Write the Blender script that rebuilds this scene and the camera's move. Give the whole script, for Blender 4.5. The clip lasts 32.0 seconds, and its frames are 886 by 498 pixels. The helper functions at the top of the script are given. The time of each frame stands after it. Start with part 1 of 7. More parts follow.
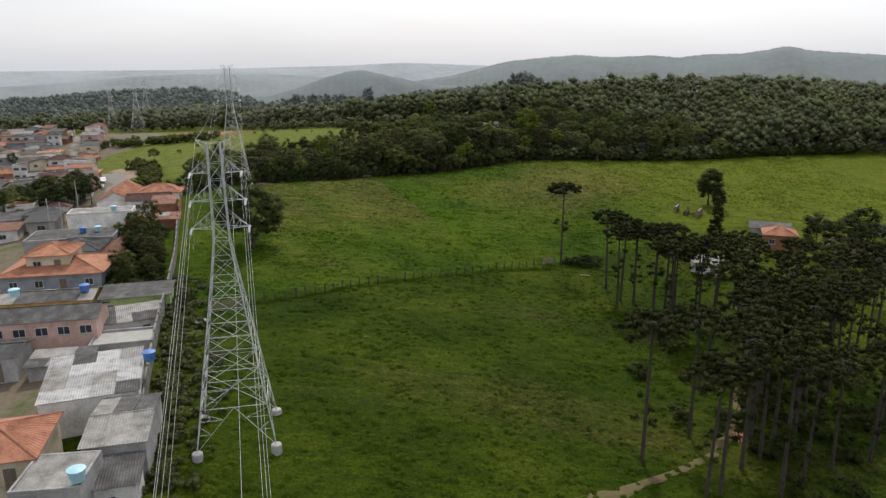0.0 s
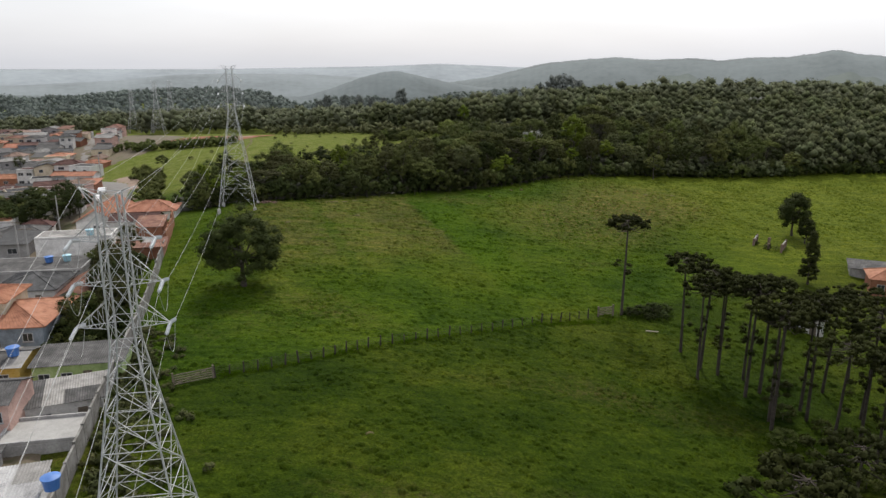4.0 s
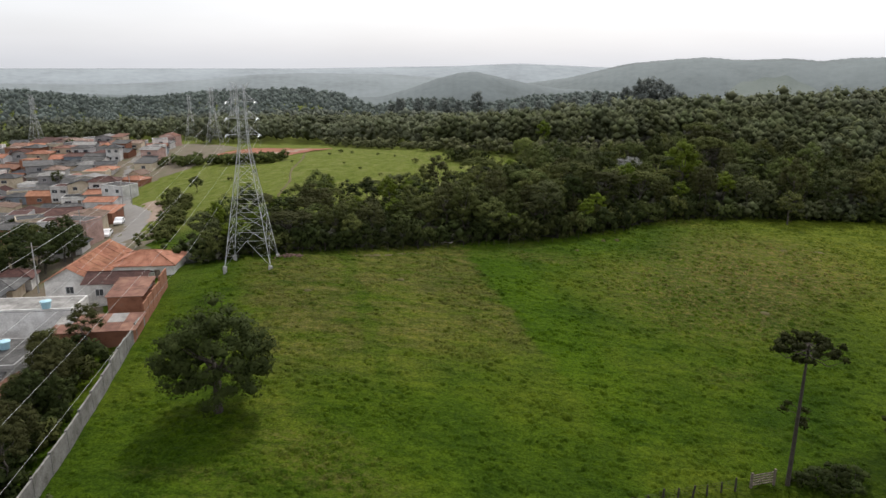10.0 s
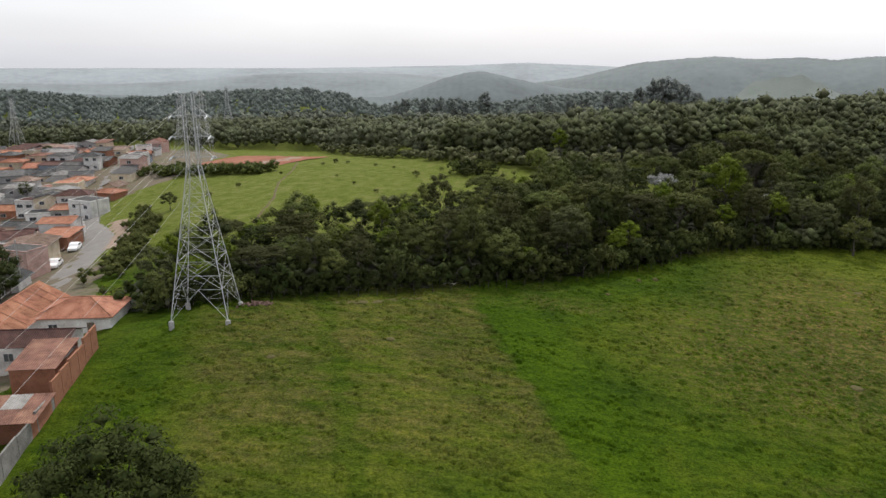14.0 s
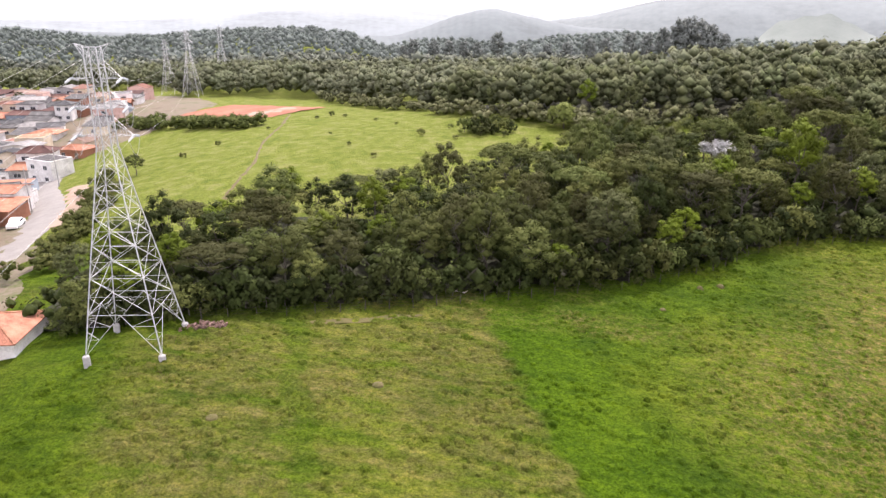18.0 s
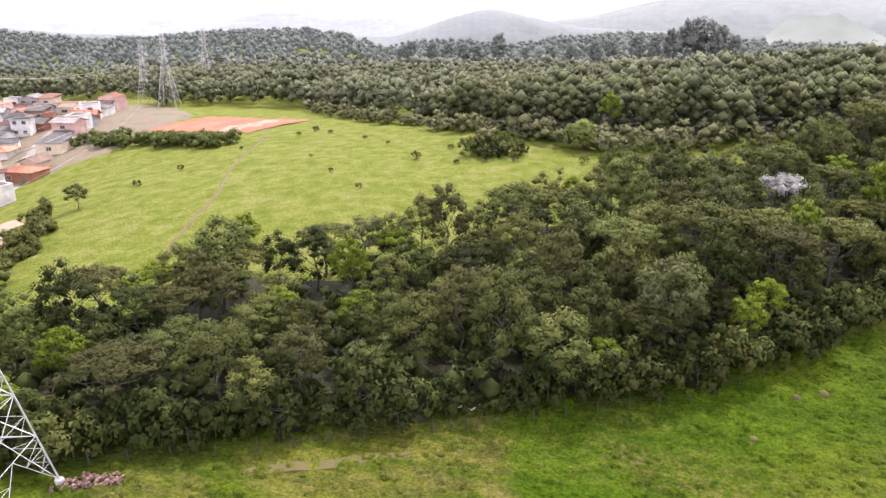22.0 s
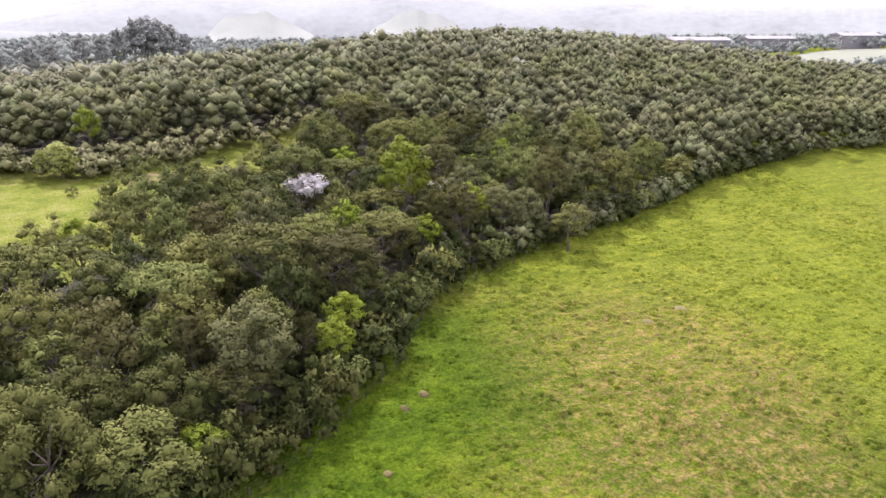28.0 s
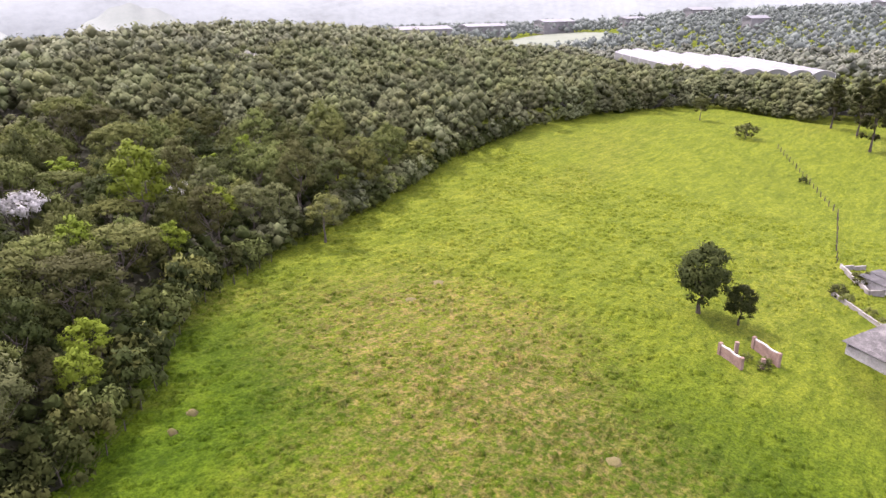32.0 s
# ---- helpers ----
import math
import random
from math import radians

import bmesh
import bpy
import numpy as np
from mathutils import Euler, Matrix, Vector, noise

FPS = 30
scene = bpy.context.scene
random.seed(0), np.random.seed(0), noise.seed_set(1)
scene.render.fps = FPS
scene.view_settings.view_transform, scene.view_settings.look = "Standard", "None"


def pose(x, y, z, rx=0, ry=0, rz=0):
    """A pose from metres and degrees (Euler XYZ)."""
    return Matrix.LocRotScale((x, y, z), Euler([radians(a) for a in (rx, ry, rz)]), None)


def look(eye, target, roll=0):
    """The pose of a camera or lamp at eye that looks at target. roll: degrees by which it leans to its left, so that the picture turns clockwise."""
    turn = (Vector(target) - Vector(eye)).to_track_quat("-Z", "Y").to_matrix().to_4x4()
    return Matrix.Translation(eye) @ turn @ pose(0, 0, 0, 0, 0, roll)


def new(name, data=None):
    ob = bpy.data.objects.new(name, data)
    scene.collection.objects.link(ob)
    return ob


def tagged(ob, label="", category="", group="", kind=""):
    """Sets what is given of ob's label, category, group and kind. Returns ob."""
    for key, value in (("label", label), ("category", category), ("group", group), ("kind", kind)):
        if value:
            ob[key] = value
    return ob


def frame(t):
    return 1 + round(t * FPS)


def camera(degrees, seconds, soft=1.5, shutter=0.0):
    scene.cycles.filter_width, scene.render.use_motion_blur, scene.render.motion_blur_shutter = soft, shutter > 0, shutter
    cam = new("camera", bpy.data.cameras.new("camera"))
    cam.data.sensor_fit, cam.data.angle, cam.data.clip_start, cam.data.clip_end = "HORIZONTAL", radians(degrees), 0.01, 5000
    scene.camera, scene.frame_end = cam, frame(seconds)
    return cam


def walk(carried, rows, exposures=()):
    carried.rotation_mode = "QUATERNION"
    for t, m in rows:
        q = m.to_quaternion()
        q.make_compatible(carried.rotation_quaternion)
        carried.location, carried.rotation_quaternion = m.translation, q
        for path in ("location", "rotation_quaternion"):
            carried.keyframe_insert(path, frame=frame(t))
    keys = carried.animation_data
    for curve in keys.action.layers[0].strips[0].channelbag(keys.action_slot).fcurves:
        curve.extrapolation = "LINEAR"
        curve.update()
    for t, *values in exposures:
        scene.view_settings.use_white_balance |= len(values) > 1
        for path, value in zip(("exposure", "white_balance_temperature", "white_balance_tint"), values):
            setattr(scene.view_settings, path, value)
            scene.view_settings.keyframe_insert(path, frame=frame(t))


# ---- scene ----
cam = camera(64.37, 32.0, 1.45)
PATH = [
    (0, (-0.00, 0.00, 33.00), (-0.00, 96.67, 7.42), -0.47),
    (0.5, (0.02, 3.02, 32.99), (-1.19, 99.67, 7.39), -0.40),
    (1, (0.06, 6.03, 32.98), (-4.24, 102.62, 7.42), -0.40),
    (1.5, (0.10, 8.97, 32.97), (-4.65, 105.53, 7.43), -0.36),
    (2, (0.14, 11.90, 32.96), (-4.61, 108.48, 7.48), -0.28),
    (2.5, (0.06, 14.77, 32.99), (-4.55, 111.37, 7.55), -0.20),
    (3, (-0.01, 17.64, 33.01), (-4.53, 114.25, 7.60), -0.13),
    (3.5, (-0.06, 20.40, 33.02), (-4.46, 117.02, 7.61), -0.02),
    (5.5, (-0.57, 32.05, 33.52), (-5.76, 128.58, 7.93), -0.02),
    (6, (-0.63, 35.00, 33.65), (-5.79, 131.51, 7.99), 0.01),
    (6.5, (-0.69, 37.90, 34.04), (-5.88, 134.45, 8.52), 0.04),
    (7, (-0.75, 40.81, 34.43), (-5.91, 137.40, 9.09), 0.07),
    (7.5, (-0.90, 43.68, 34.82), (-6.05, 140.34, 9.69), 0.17),
    (8, (-1.05, 46.56, 35.20), (-6.15, 143.19, 9.98), 0.12),
    (8.5, (-1.18, 49.45, 35.35), (-8.13, 145.93, 9.99), 0.06),
    (9, (-1.23, 52.20, 35.42), (-15.50, 147.85, 9.96), 0.00),
    (9.5, (-1.34, 54.96, 35.49), (-16.27, 150.50, 10.01), 0.10),
    (10, (-1.45, 57.71, 35.55), (-16.43, 153.23, 10.03), 0.06),
    (10.5, (-1.83, 60.57, 35.60), (-16.73, 156.10, 10.06), 0.14),
    (11, (-2.20, 63.42, 35.64), (-17.04, 158.95, 10.07), 0.13),
    (11.5, (-2.54, 66.00, 35.70), (-17.33, 161.56, 10.19), 0.17),
    (12, (-2.89, 68.59, 35.75), (-17.60, 164.15, 10.22), 0.08),
    (12.5, (-3.12, 71.26, 35.85), (-17.86, 166.80, 10.25), 0.02),
    (13, (-3.36, 73.94, 35.94), (-18.46, 169.41, 10.33), -0.08),
    (13.5, (-3.71, 76.43, 35.98), (-19.18, 171.86, 10.39), -0.07),
    (15.5, (-5.30, 87.46, 36.27), (-22.63, 182.21, 9.40), 0.23),
    (16, (-5.79, 90.18, 36.29), (-22.71, 183.33, 4.12), 0.24),
    (16.5, (-6.28, 93.17, 36.33), (-23.14, 185.85, 2.77), 0.25),
    (17, (-6.81, 95.98, 36.34), (-23.63, 188.68, 2.81), 0.24),
    (17.5, (-7.23, 98.75, 36.34), (-24.08, 191.44, 2.80), 0.23),
    (18, (-7.65, 101.51, 36.34), (-24.49, 194.23, 2.87), 0.17),
    (18.5, (-8.18, 104.35, 36.34), (-24.98, 197.08, 2.89), 0.18),
    (19, (-8.71, 107.19, 36.33), (-25.49, 199.92, 2.89), 0.17),
    (19.5, (-9.29, 110.04, 36.32), (-26.06, 202.77, 2.85), 0.19),
    (20, (-9.87, 112.90, 36.30), (-26.63, 205.63, 2.83), 0.19),
    (20.5, (-10.41, 115.66, 36.30), (-27.13, 208.41, 2.85), 0.15),
    (21, (-10.95, 118.43, 36.31), (-27.64, 211.18, 2.86), 0.20),
    (21.5, (-11.31, 121.36, 36.30), (-28.06, 214.12, 2.89), 0.11),
    (22, (-11.66, 124.30, 36.28), (-28.48, 217.03, 2.86), 0.01),
    (22.5, (-11.99, 127.11, 36.28), (-27.99, 220.00, 2.90), -0.02),
    (23, (-12.57, 129.98, 36.31), (-20.29, 224.01, 3.18), 0.04),
    (23.5, (-13.01, 131.99, 36.37), (-15.24, 226.34, 3.32), -0.18),
    (24, (-13.45, 134.01, 36.43), (-8.73, 228.16, 3.07), -0.11),
    (24.5, (-13.84, 134.92, 36.41), (-0.37, 228.26, 3.16), 0.09),
    (25, (-14.23, 135.83, 36.39), (7.34, 227.59, 3.00), 0.14),
    (25.5, (-14.34, 136.02, 36.37), (13.06, 226.19, 2.93), 0.12),
    (27.5, (-14.55, 136.18, 36.00), (31.01, 218.69, 2.60), 0.08),
    (28, (-14.59, 136.11, 35.96), (34.60, 216.50, 2.53), 0.08),
    (28.5, (-14.45, 136.03, 35.88), (38.11, 214.25, 2.43), -0.10),
    (29, (-14.31, 135.94, 35.80), (41.93, 211.53, 2.28), -0.30),
    (29.5, (-14.28, 135.95, 35.76), (45.72, 208.51, 2.06), -0.35),
    (30, (-14.24, 135.96, 35.73), (48.74, 205.87, 1.88), -0.43),
    (30.5, (-14.21, 136.06, 35.69), (51.34, 203.47, 1.66), -0.46),
    (31, (-14.18, 136.16, 35.65), (53.84, 201.01, 1.46), -0.44),
    (31.5, (-14.22, 136.25, 35.63), (56.86, 197.65, 1.32), -0.44),
    (32, (-14.27, 136.33, 35.61), (59.80, 194.02, 1.19), -0.34),
]
walk(cam, [(t, look(eye, aim, roll)) for t, eye, aim, roll in PATH], [(0, -0.74, 6350, 9), (6, -0.66, 6350, 9), (13, -0.62, 6350, 9), (15.2, -0.58, 6350, 9), (16.8, 0.6, 6450, 21), (20, 0.7, 6450, 23), (25, 0.98, 6350, 28), (32, 1.06, 6350, 31)])

# ---- world and sun ----
SUN_EL, SUN_AZ = 52.0, 3.0      # height over the horizon; to the right of +y
sky = bpy.data.worlds.new("sky")
scene.world = sky
sky.use_nodes = True
nt = sky.node_tree
nt.nodes.clear()


def add(tree, kind, **values):
    n = tree.nodes.new(kind)
    for key, value in values.items():
        n.inputs[key.replace("_", " ")].default_value = value
    return n


air = nt.nodes.new("ShaderNodeTexSky")
air.sky_type, air.sun_disc = "NISHITA", False
air.sun_elevation, air.sun_rotation = radians(SUN_EL), radians(SUN_AZ)
air.air_density, air.dust_density = 1.0, 3.0
clear_bg = add(nt, "ShaderNodeBackground", Strength=0.06)
nt.links.new(air.outputs[0], clear_bg.inputs["Color"])
co = nt.nodes.new("ShaderNodeTexCoord")
sep = nt.nodes.new("ShaderNodeSeparateXYZ")
nt.links.new(co.outputs["Generated"], sep.inputs[0])
# the cloud layer: even pale grey, a little darker and bluer towards the horizon
ramp = nt.nodes.new("ShaderNodeValToRGB")
ramp.color_ramp.elements[0].position, ramp.color_ramp.elements[0].color = 0.0, (0.76, 0.77, 0.82, 1)
ramp.color_ramp.elements[1].position, ramp.color_ramp.elements[1].color = 0.11, (0.97, 0.95, 0.98, 1)
nt.links.new(sep.outputs["Z"], ramp.inputs["Fac"])
cl = add(nt, "ShaderNodeTexNoise", Scale=2.2, Detail=5.0, Roughness=0.55)
stretch = add(nt, "ShaderNodeMapping", Scale=(1.0, 1.0, 5.0))
nt.links.new(co.outputs["Generated"], stretch.inputs["Vector"])
nt.links.new(stretch.outputs[0], cl.inputs["Vector"])
cmap = add(nt, "ShaderNodeMapRange", From_Min=0.3, From_Max=0.7, To_Min=0.93, To_Max=1.05)
nt.links.new(cl.outputs["Fac"], cmap.inputs["Value"])
mul = nt.nodes.new("ShaderNodeVectorMath")
mul.operation = "MULTIPLY"
nt.links.new(ramp.outputs["Color"], mul.inputs[0])
side = add(nt, "ShaderNodeMapRange", From_Min=-0.75, From_Max=0.15, To_Min=0.87, To_Max=1.0)
nt.links.new(sep.outputs["X"], side.inputs["Value"])
veil = nt.nodes.new("ShaderNodeMath")
veil.operation = "MULTIPLY"
nt.links.new(cmap.outputs[0], veil.inputs[0])
nt.links.new(side.outputs[0], veil.inputs[1])
nt.links.new(veil.outputs[0], mul.inputs[1])
cloud_bg = add(nt, "ShaderNodeBackground", Strength=1.5)
nt.links.new(mul.outputs[0], cloud_bg.inputs["Color"])
both = nt.nodes.new("ShaderNodeAddShader")
nt.links.new(clear_bg.outputs[0], both.inputs[0])
nt.links.new(cloud_bg.outputs[0], both.inputs[1])
wout = nt.nodes.new("ShaderNodeOutputWorld")
nt.links.new(both.outputs[0], wout.inputs["Surface"])

sun = new("sun", bpy.data.lights.new("sun", "SUN"))
sun.data.energy, sun.data.angle, sun.data.color = 4.7, radians(4), (1.0, 0.95, 0.86)
a, e = radians(SUN_AZ), radians(SUN_EL)
sun_way = Vector((math.sin(a) * math.cos(e), math.cos(a) * math.cos(e), math.sin(e)))
sun.matrix_world = look(sun_way * 300, (0, 0, 0))


# ---- materials ----
def mat(name, colors, scale=1.0, rough=0.85, metal=0.0, bump=0.0, bump_scale=None, spread=0.0, detail=6.0, object_space=False, stretch=(1, 1, 1), translucent=0.0, island=False, lo=0.35, hi=0.65, cells=0.0):
    """A surface whose colour runs through the given colours by a noise of that scale (per metre), with a second, ten times finer grain."""
    m = bpy.data.materials.new(name)
    m.use_nodes = True
    t = m.node_tree
    b = t.nodes["Principled BSDF"]
    b.inputs["Roughness"].default_value, b.inputs["Metallic"].default_value = rough, metal
    if rough > 0.7:
        b.inputs["Specular IOR Level"].default_value = 0.06 if translucent else 0.25
    c = t.nodes.new("ShaderNodeTexCoord")
    mp = add(t, "ShaderNodeMapping", Scale=stretch)
    if object_space:
        t.links.new(c.outputs["Object"], mp.inputs["Vector"])
    else:
        g = t.nodes.new("ShaderNodeNewGeometry")
        t.links.new(g.outputs["Position"], mp.inputs["Vector"])
    n1 = add(t, "ShaderNodeTexNoise", Scale=scale, Detail=detail, Roughness=0.6)
    n2 = add(t, "ShaderNodeTexNoise", Scale=scale * 9.0, Detail=3.0, Roughness=0.6)
    for n in (n1, n2):
        t.links.new(mp.outputs[0], n.inputs["Vector"])
    mixf = add(t, "ShaderNodeMix")
    mixf.inputs[0].default_value = 0.35
    t.links.new(n1.outputs["Fac"], mixf.inputs[2])
    t.links.new(n2.outputs["Fac"], mixf.inputs[3])
    r = t.nodes.new("ShaderNodeValToRGB")
    els = r.color_ramp.elements
    while len(els) < len(colors):
        els.new(0.5)
    for i, col in enumerate(colors):
        els[i].position = lo + (hi - lo) * i / max(1, len(colors) - 1)
        els[i].color = (*col, 1)
    t.links.new(mixf.outputs[0], r.inputs["Fac"])
    colour = r.outputs["Color"]
    if cells:
        # each crown has a tone of its own
        vo = add(t, "ShaderNodeTexVoronoi", Scale=cells)
        flat = add(t, "ShaderNodeMapping", Scale=(1, 1, 0.12))
        t.links.new(mp.outputs[0], flat.inputs["Vector"])
        t.links.new(flat.outputs[0], vo.inputs["Vector"])
        ch = t.nodes.new("ShaderNodeSeparateColor")
        t.links.new(vo.outputs["Color"], ch.inputs[0])
        tone = t.nodes.new("ShaderNodeHueSaturation")
        for src, dst, low, high in (("Red", "Value", 0.62, 1.3), ("Green", "Hue", 0.478, 0.503), ("Blue", "Saturation", 0.9, 1.15)):
            k = add(t, "ShaderNodeMapRange", To_Min=low, To_Max=high)
            t.links.new(ch.outputs[src], k.inputs["Value"])
            t.links.new(k.outputs[0], tone.inputs[dst])
        t.links.new(colour, tone.inputs["Color"])
        colour = tone.outputs["Color"]
    if spread:
        hsv = t.nodes.new("ShaderNodeHueSaturation")
        if island:
            src = t.nodes.new("ShaderNodeNewGeometry").outputs["Random Per Island"]
        else:
            src = t.nodes.new("ShaderNodeObjectInfo").outputs["Random"]
        mr = add(t, "ShaderNodeMapRange", To_Min=1 - spread, To_Max=1 + spread)
        hr = add(t, "ShaderNodeMath")
        hr.operation = "MULTIPLY_ADD"
        hr.inputs[1].default_value, hr.inputs[2].default_value = 0.05 * spread, 0.5 - 0.022 * spread
        fr = t.nodes.new("ShaderNodeMath")
        fr.operation = "FRACT"
        big = t.nodes.new("ShaderNodeMath")
        big.operation = "MULTIPLY"
        big.inputs[1].default_value = 7.31
        t.links.new(src, big.inputs[0])
        t.links.new(big.outputs[0], fr.inputs[0])
        t.links.new(fr.outputs[0], hr.inputs[0])
        t.links.new(hr.outputs[0], hsv.inputs["Hue"])
        t.links.new(src, mr.inputs["Value"])
        t.links.new(mr.outputs[0], hsv.inputs["Value"])
        t.links.new(colour, hsv.inputs["Color"])
        colour = hsv.outputs["Color"]
    t.links.new(colour, b.inputs["Base Color"])
    if bump:
        bp = add(t, "ShaderNodeBump", Strength=bump, Distance=0.08)
        n3 = add(t, "ShaderNodeTexNoise", Scale=bump_scale or scale * 12, Detail=4.0)
        t.links.new(mp.outputs[0], n3.inputs["Vector"])
        t.links.new(n3.outputs["Fac"], bp.inputs["Height"])
        t.links.new(bp.outputs[0], b.inputs["Normal"])
    if translucent:
        tr = t.nodes.new("ShaderNodeBsdfTranslucent")
        t.links.new(colour, tr.inputs["Color"])
        mx = add(t, "ShaderNodeMixShader")
        mx.inputs[0].default_value = translucent
        t.links.new(b.outputs[0], mx.inputs[1])
        t.links.new(tr.outputs[0], mx.inputs[2])
        t.links.new(mx.outputs[0], t.nodes["Material Output"].inputs["Surface"])
    return m


def grass_material():
    """Pasture: lush and pale green patches, dry straw-brown stretches, and dark tussocks, at three scales."""
    m = bpy.data.materials.new("pasture")
    m.use_nodes = True
    t = m.node_tree
    b = t.nodes["Principled BSDF"]
    b.inputs["Roughness"].default_value = 0.95
    b.inputs["Specular IOR Level"].default_value = 0.05
    g = t.nodes.new("ShaderNodeNewGeometry")

    def noise_at(scale, detail=5.0, stretch=(1, 1, 1), turn=0.0, rough=0.6):
        mp = add(t, "ShaderNodeMapping", Scale=stretch, Rotation=(0, 0, radians(turn)))
        n = add(t, "ShaderNodeTexNoise", Scale=scale, Detail=detail, Roughness=rough)
        t.links.new(g.outputs["Position"], mp.inputs["Vector"])
        t.links.new(mp.outputs[0], n.inputs["Vector"])
        return n.outputs["Fac"]

    def ramp_of(src, stops):
        r = t.nodes.new("ShaderNodeValToRGB")
        els = r.color_ramp.elements
        while len(els) < len(stops):
            els.new(0.5)
        for i, (p, col) in enumerate(stops):
            els[i].position, els[i].color = p, (*col, 1)
        t.links.new(src, r.inputs["Fac"])
        return r.outputs["Color"]

    def mix(fac, x, y, blend="MIX"):
        n = t.nodes.new("ShaderNodeMix")
        n.data_type, n.blend_type = "RGBA", blend
        if isinstance(fac, float):
            n.inputs[0].default_value = fac
        else:
            t.links.new(fac, n.inputs[0])
        t.links.new(x, n.inputs[6])
        t.links.new(y, n.inputs[7])
        return n.outputs[2]

    green = ramp_of(noise_at(0.05, 6.0), [(0.36, (0.027, 0.054, 0.003)), (0.5, (0.044, 0.076, 0.004)), (0.64, (0.070, 0.098, 0.008))])
    dry = ramp_of(noise_at(1.1, 5.0, rough=0.7), [(0.36, (0.092, 0.082, 0.020)), (0.52, (0.130, 0.100, 0.042)), (0.68, (0.172, 0.124, 0.068))])
    where = ramp_of(noise_at(0.05, 5.0, (0.35, 1.0, 1), 67.0), [(0.52, (0, 0, 0)), (0.64, (0.55, 0.55, 0.55))])
    patchy = ramp_of(noise_at(1.7, 5.0, rough=0.75), [(0.44, (0.06, 0.06, 0.06)), (0.58, (1, 1, 1))])
    both_w = mix(1.0, where, patchy, "MULTIPLY")
    base = mix(both_w, green, dry)

    def math_node(op, x, y=0.0, clamp=False):
        n = t.nodes.new("ShaderNodeMath")
        n.operation, n.use_clamp = op, clamp
        n.inputs[2].default_value = 0.0
        for k, val in enumerate((x, y)):
            if isinstance(val, (int, float)):
                n.inputs[k].default_value = val
            else:
                t.links.new(val, n.inputs[k])
        return n.outputs[0]

    def dot(x, y):
        n = t.nodes.new("ShaderNodeVectorMath")
        n.operation = "DOT_PRODUCT"
        n.inputs[1].default_value = (x, y, 0)
        t.links.new(g.outputs["Position"], n.inputs[0])
        return n.outputs["Value"]

    def step(src, lo, hi):
        n = add(t, "ShaderNodeMapRange", From_Min=lo, From_Max=hi)
        n.interpolation_type = "SMOOTHSTEP"
        t.links.new(src, n.inputs["Value"])
        return n.outputs[0]

    # hay strips mown towards the forest: straw-brown between two straight lines, with a rut
    wob = math_node("MULTIPLY_ADD", noise_at(0.25, 4.0), 5.0)
    # sunlit look painted into the grass: brighter yellow-green towards the pasture's far side
    sunlit_tint = t.nodes.new("ShaderNodeRGB")
    sunlit_tint.outputs[0].default_value = (0.106, 0.128, 0.015, 1)
    base = mix(math_node("MULTIPLY", step(math_node("ADD", dot(0.93, 0.37), wob), 74, 122), 0.72), base, sunlit_tint.outputs[0])
    u = math_node("ADD", dot(0.92, 0.39), math_node("SUBTRACT", wob, 2.5))
    v = dot(0.39, -0.92)
    hay = math_node("MULTIPLY", step(u, 14, 20), step(u, 51.5, 50.0))
    hay = math_node("MULTIPLY", hay, step(v, -116, -134))
    hay = math_node("MULTIPLY", hay, step(v, -166, -158))
    streak = ramp_of(noise_at(0.5, 5.0, (0.25, 1.0, 1), 67.0, 0.65), [(0.34, (0.1, 0.1, 0.1)), (0.54, (1, 1, 1))])
    hay = math_node("MULTIPLY", math_node("MULTIPLY", hay, 0.46), streak)
    base = mix(hay, base, dry)
    side = math_node("MULTIPLY", math_node("MULTIPLY", step(u, 50.5, 52), step(u, 60, 57)), math_node("MULTIPLY", step(v, -100, -120), 0.55))
    lush2 = t.nodes.new("ShaderNodeRGB")
    lush2.outputs[0].default_value = (0.044, 0.086, 0.002, 1)
    base = mix(side, base, lush2.outputs[0])
    rut = math_node("MULTIPLY", step(u, 30.6, 31.4), step(u, 33.4, 32.6))
    rut = math_node("MULTIPLY", math_node("MULTIPLY", rut, step(v, -100, -112)), 0.6)
    lush = t.nodes.new("ShaderNodeRGB")
    lush.outputs[0].default_value = (0.04, 0.07, 0.004, 1)
    base = mix(rut, base, lush.outputs[0])
    # the dry crown of the swell
    far = t.nodes.new("ShaderNodeVectorMath")
    far.operation = "DISTANCE"
    far.inputs[1].default_value = (34, 174, 5)
    t.links.new(g.outputs["Position"], far.inputs[0])
    crown = math_node("MULTIPLY", step(math_node("ADD", far.outputs["Value"], wob), 24, 10), math_node("MULTIPLY_ADD", patchy, 0.85))
    base = mix(crown, base, dry)
    far2 = t.nodes.new("ShaderNodeVectorMath")
    far2.operation = "DISTANCE"
    far2.inputs[1].default_value = (20, 158, 4.5)
    t.links.new(g.outputs["Position"], far2.inputs[0])
    low = math_node("MULTIPLY", step(math_node("ADD", far2.outputs["Value"], wob), 24, 9), math_node("MULTIPLY_ADD", patchy, 0.7))
    base = mix(low, base, dry)
    near_green = t.nodes.new("ShaderNodeVectorMath")
    near_green.operation = "MULTIPLY"
    near_green.inputs[1].default_value = (0.74, 0.70, 0.8)
    t.links.new(base, near_green.inputs[0])
    # the near paddock has a darker green, which ends at the post fence
    paddock = math_node("MULTIPLY", step(math_node("ADD", dot(-0.52, 0.85), math_node("MULTIPLY", wob, 0.3)), 92.5, 90.0), step(dot(1, 0), 75, 50))
    base = mix(paddock, base, near_green.outputs[0])
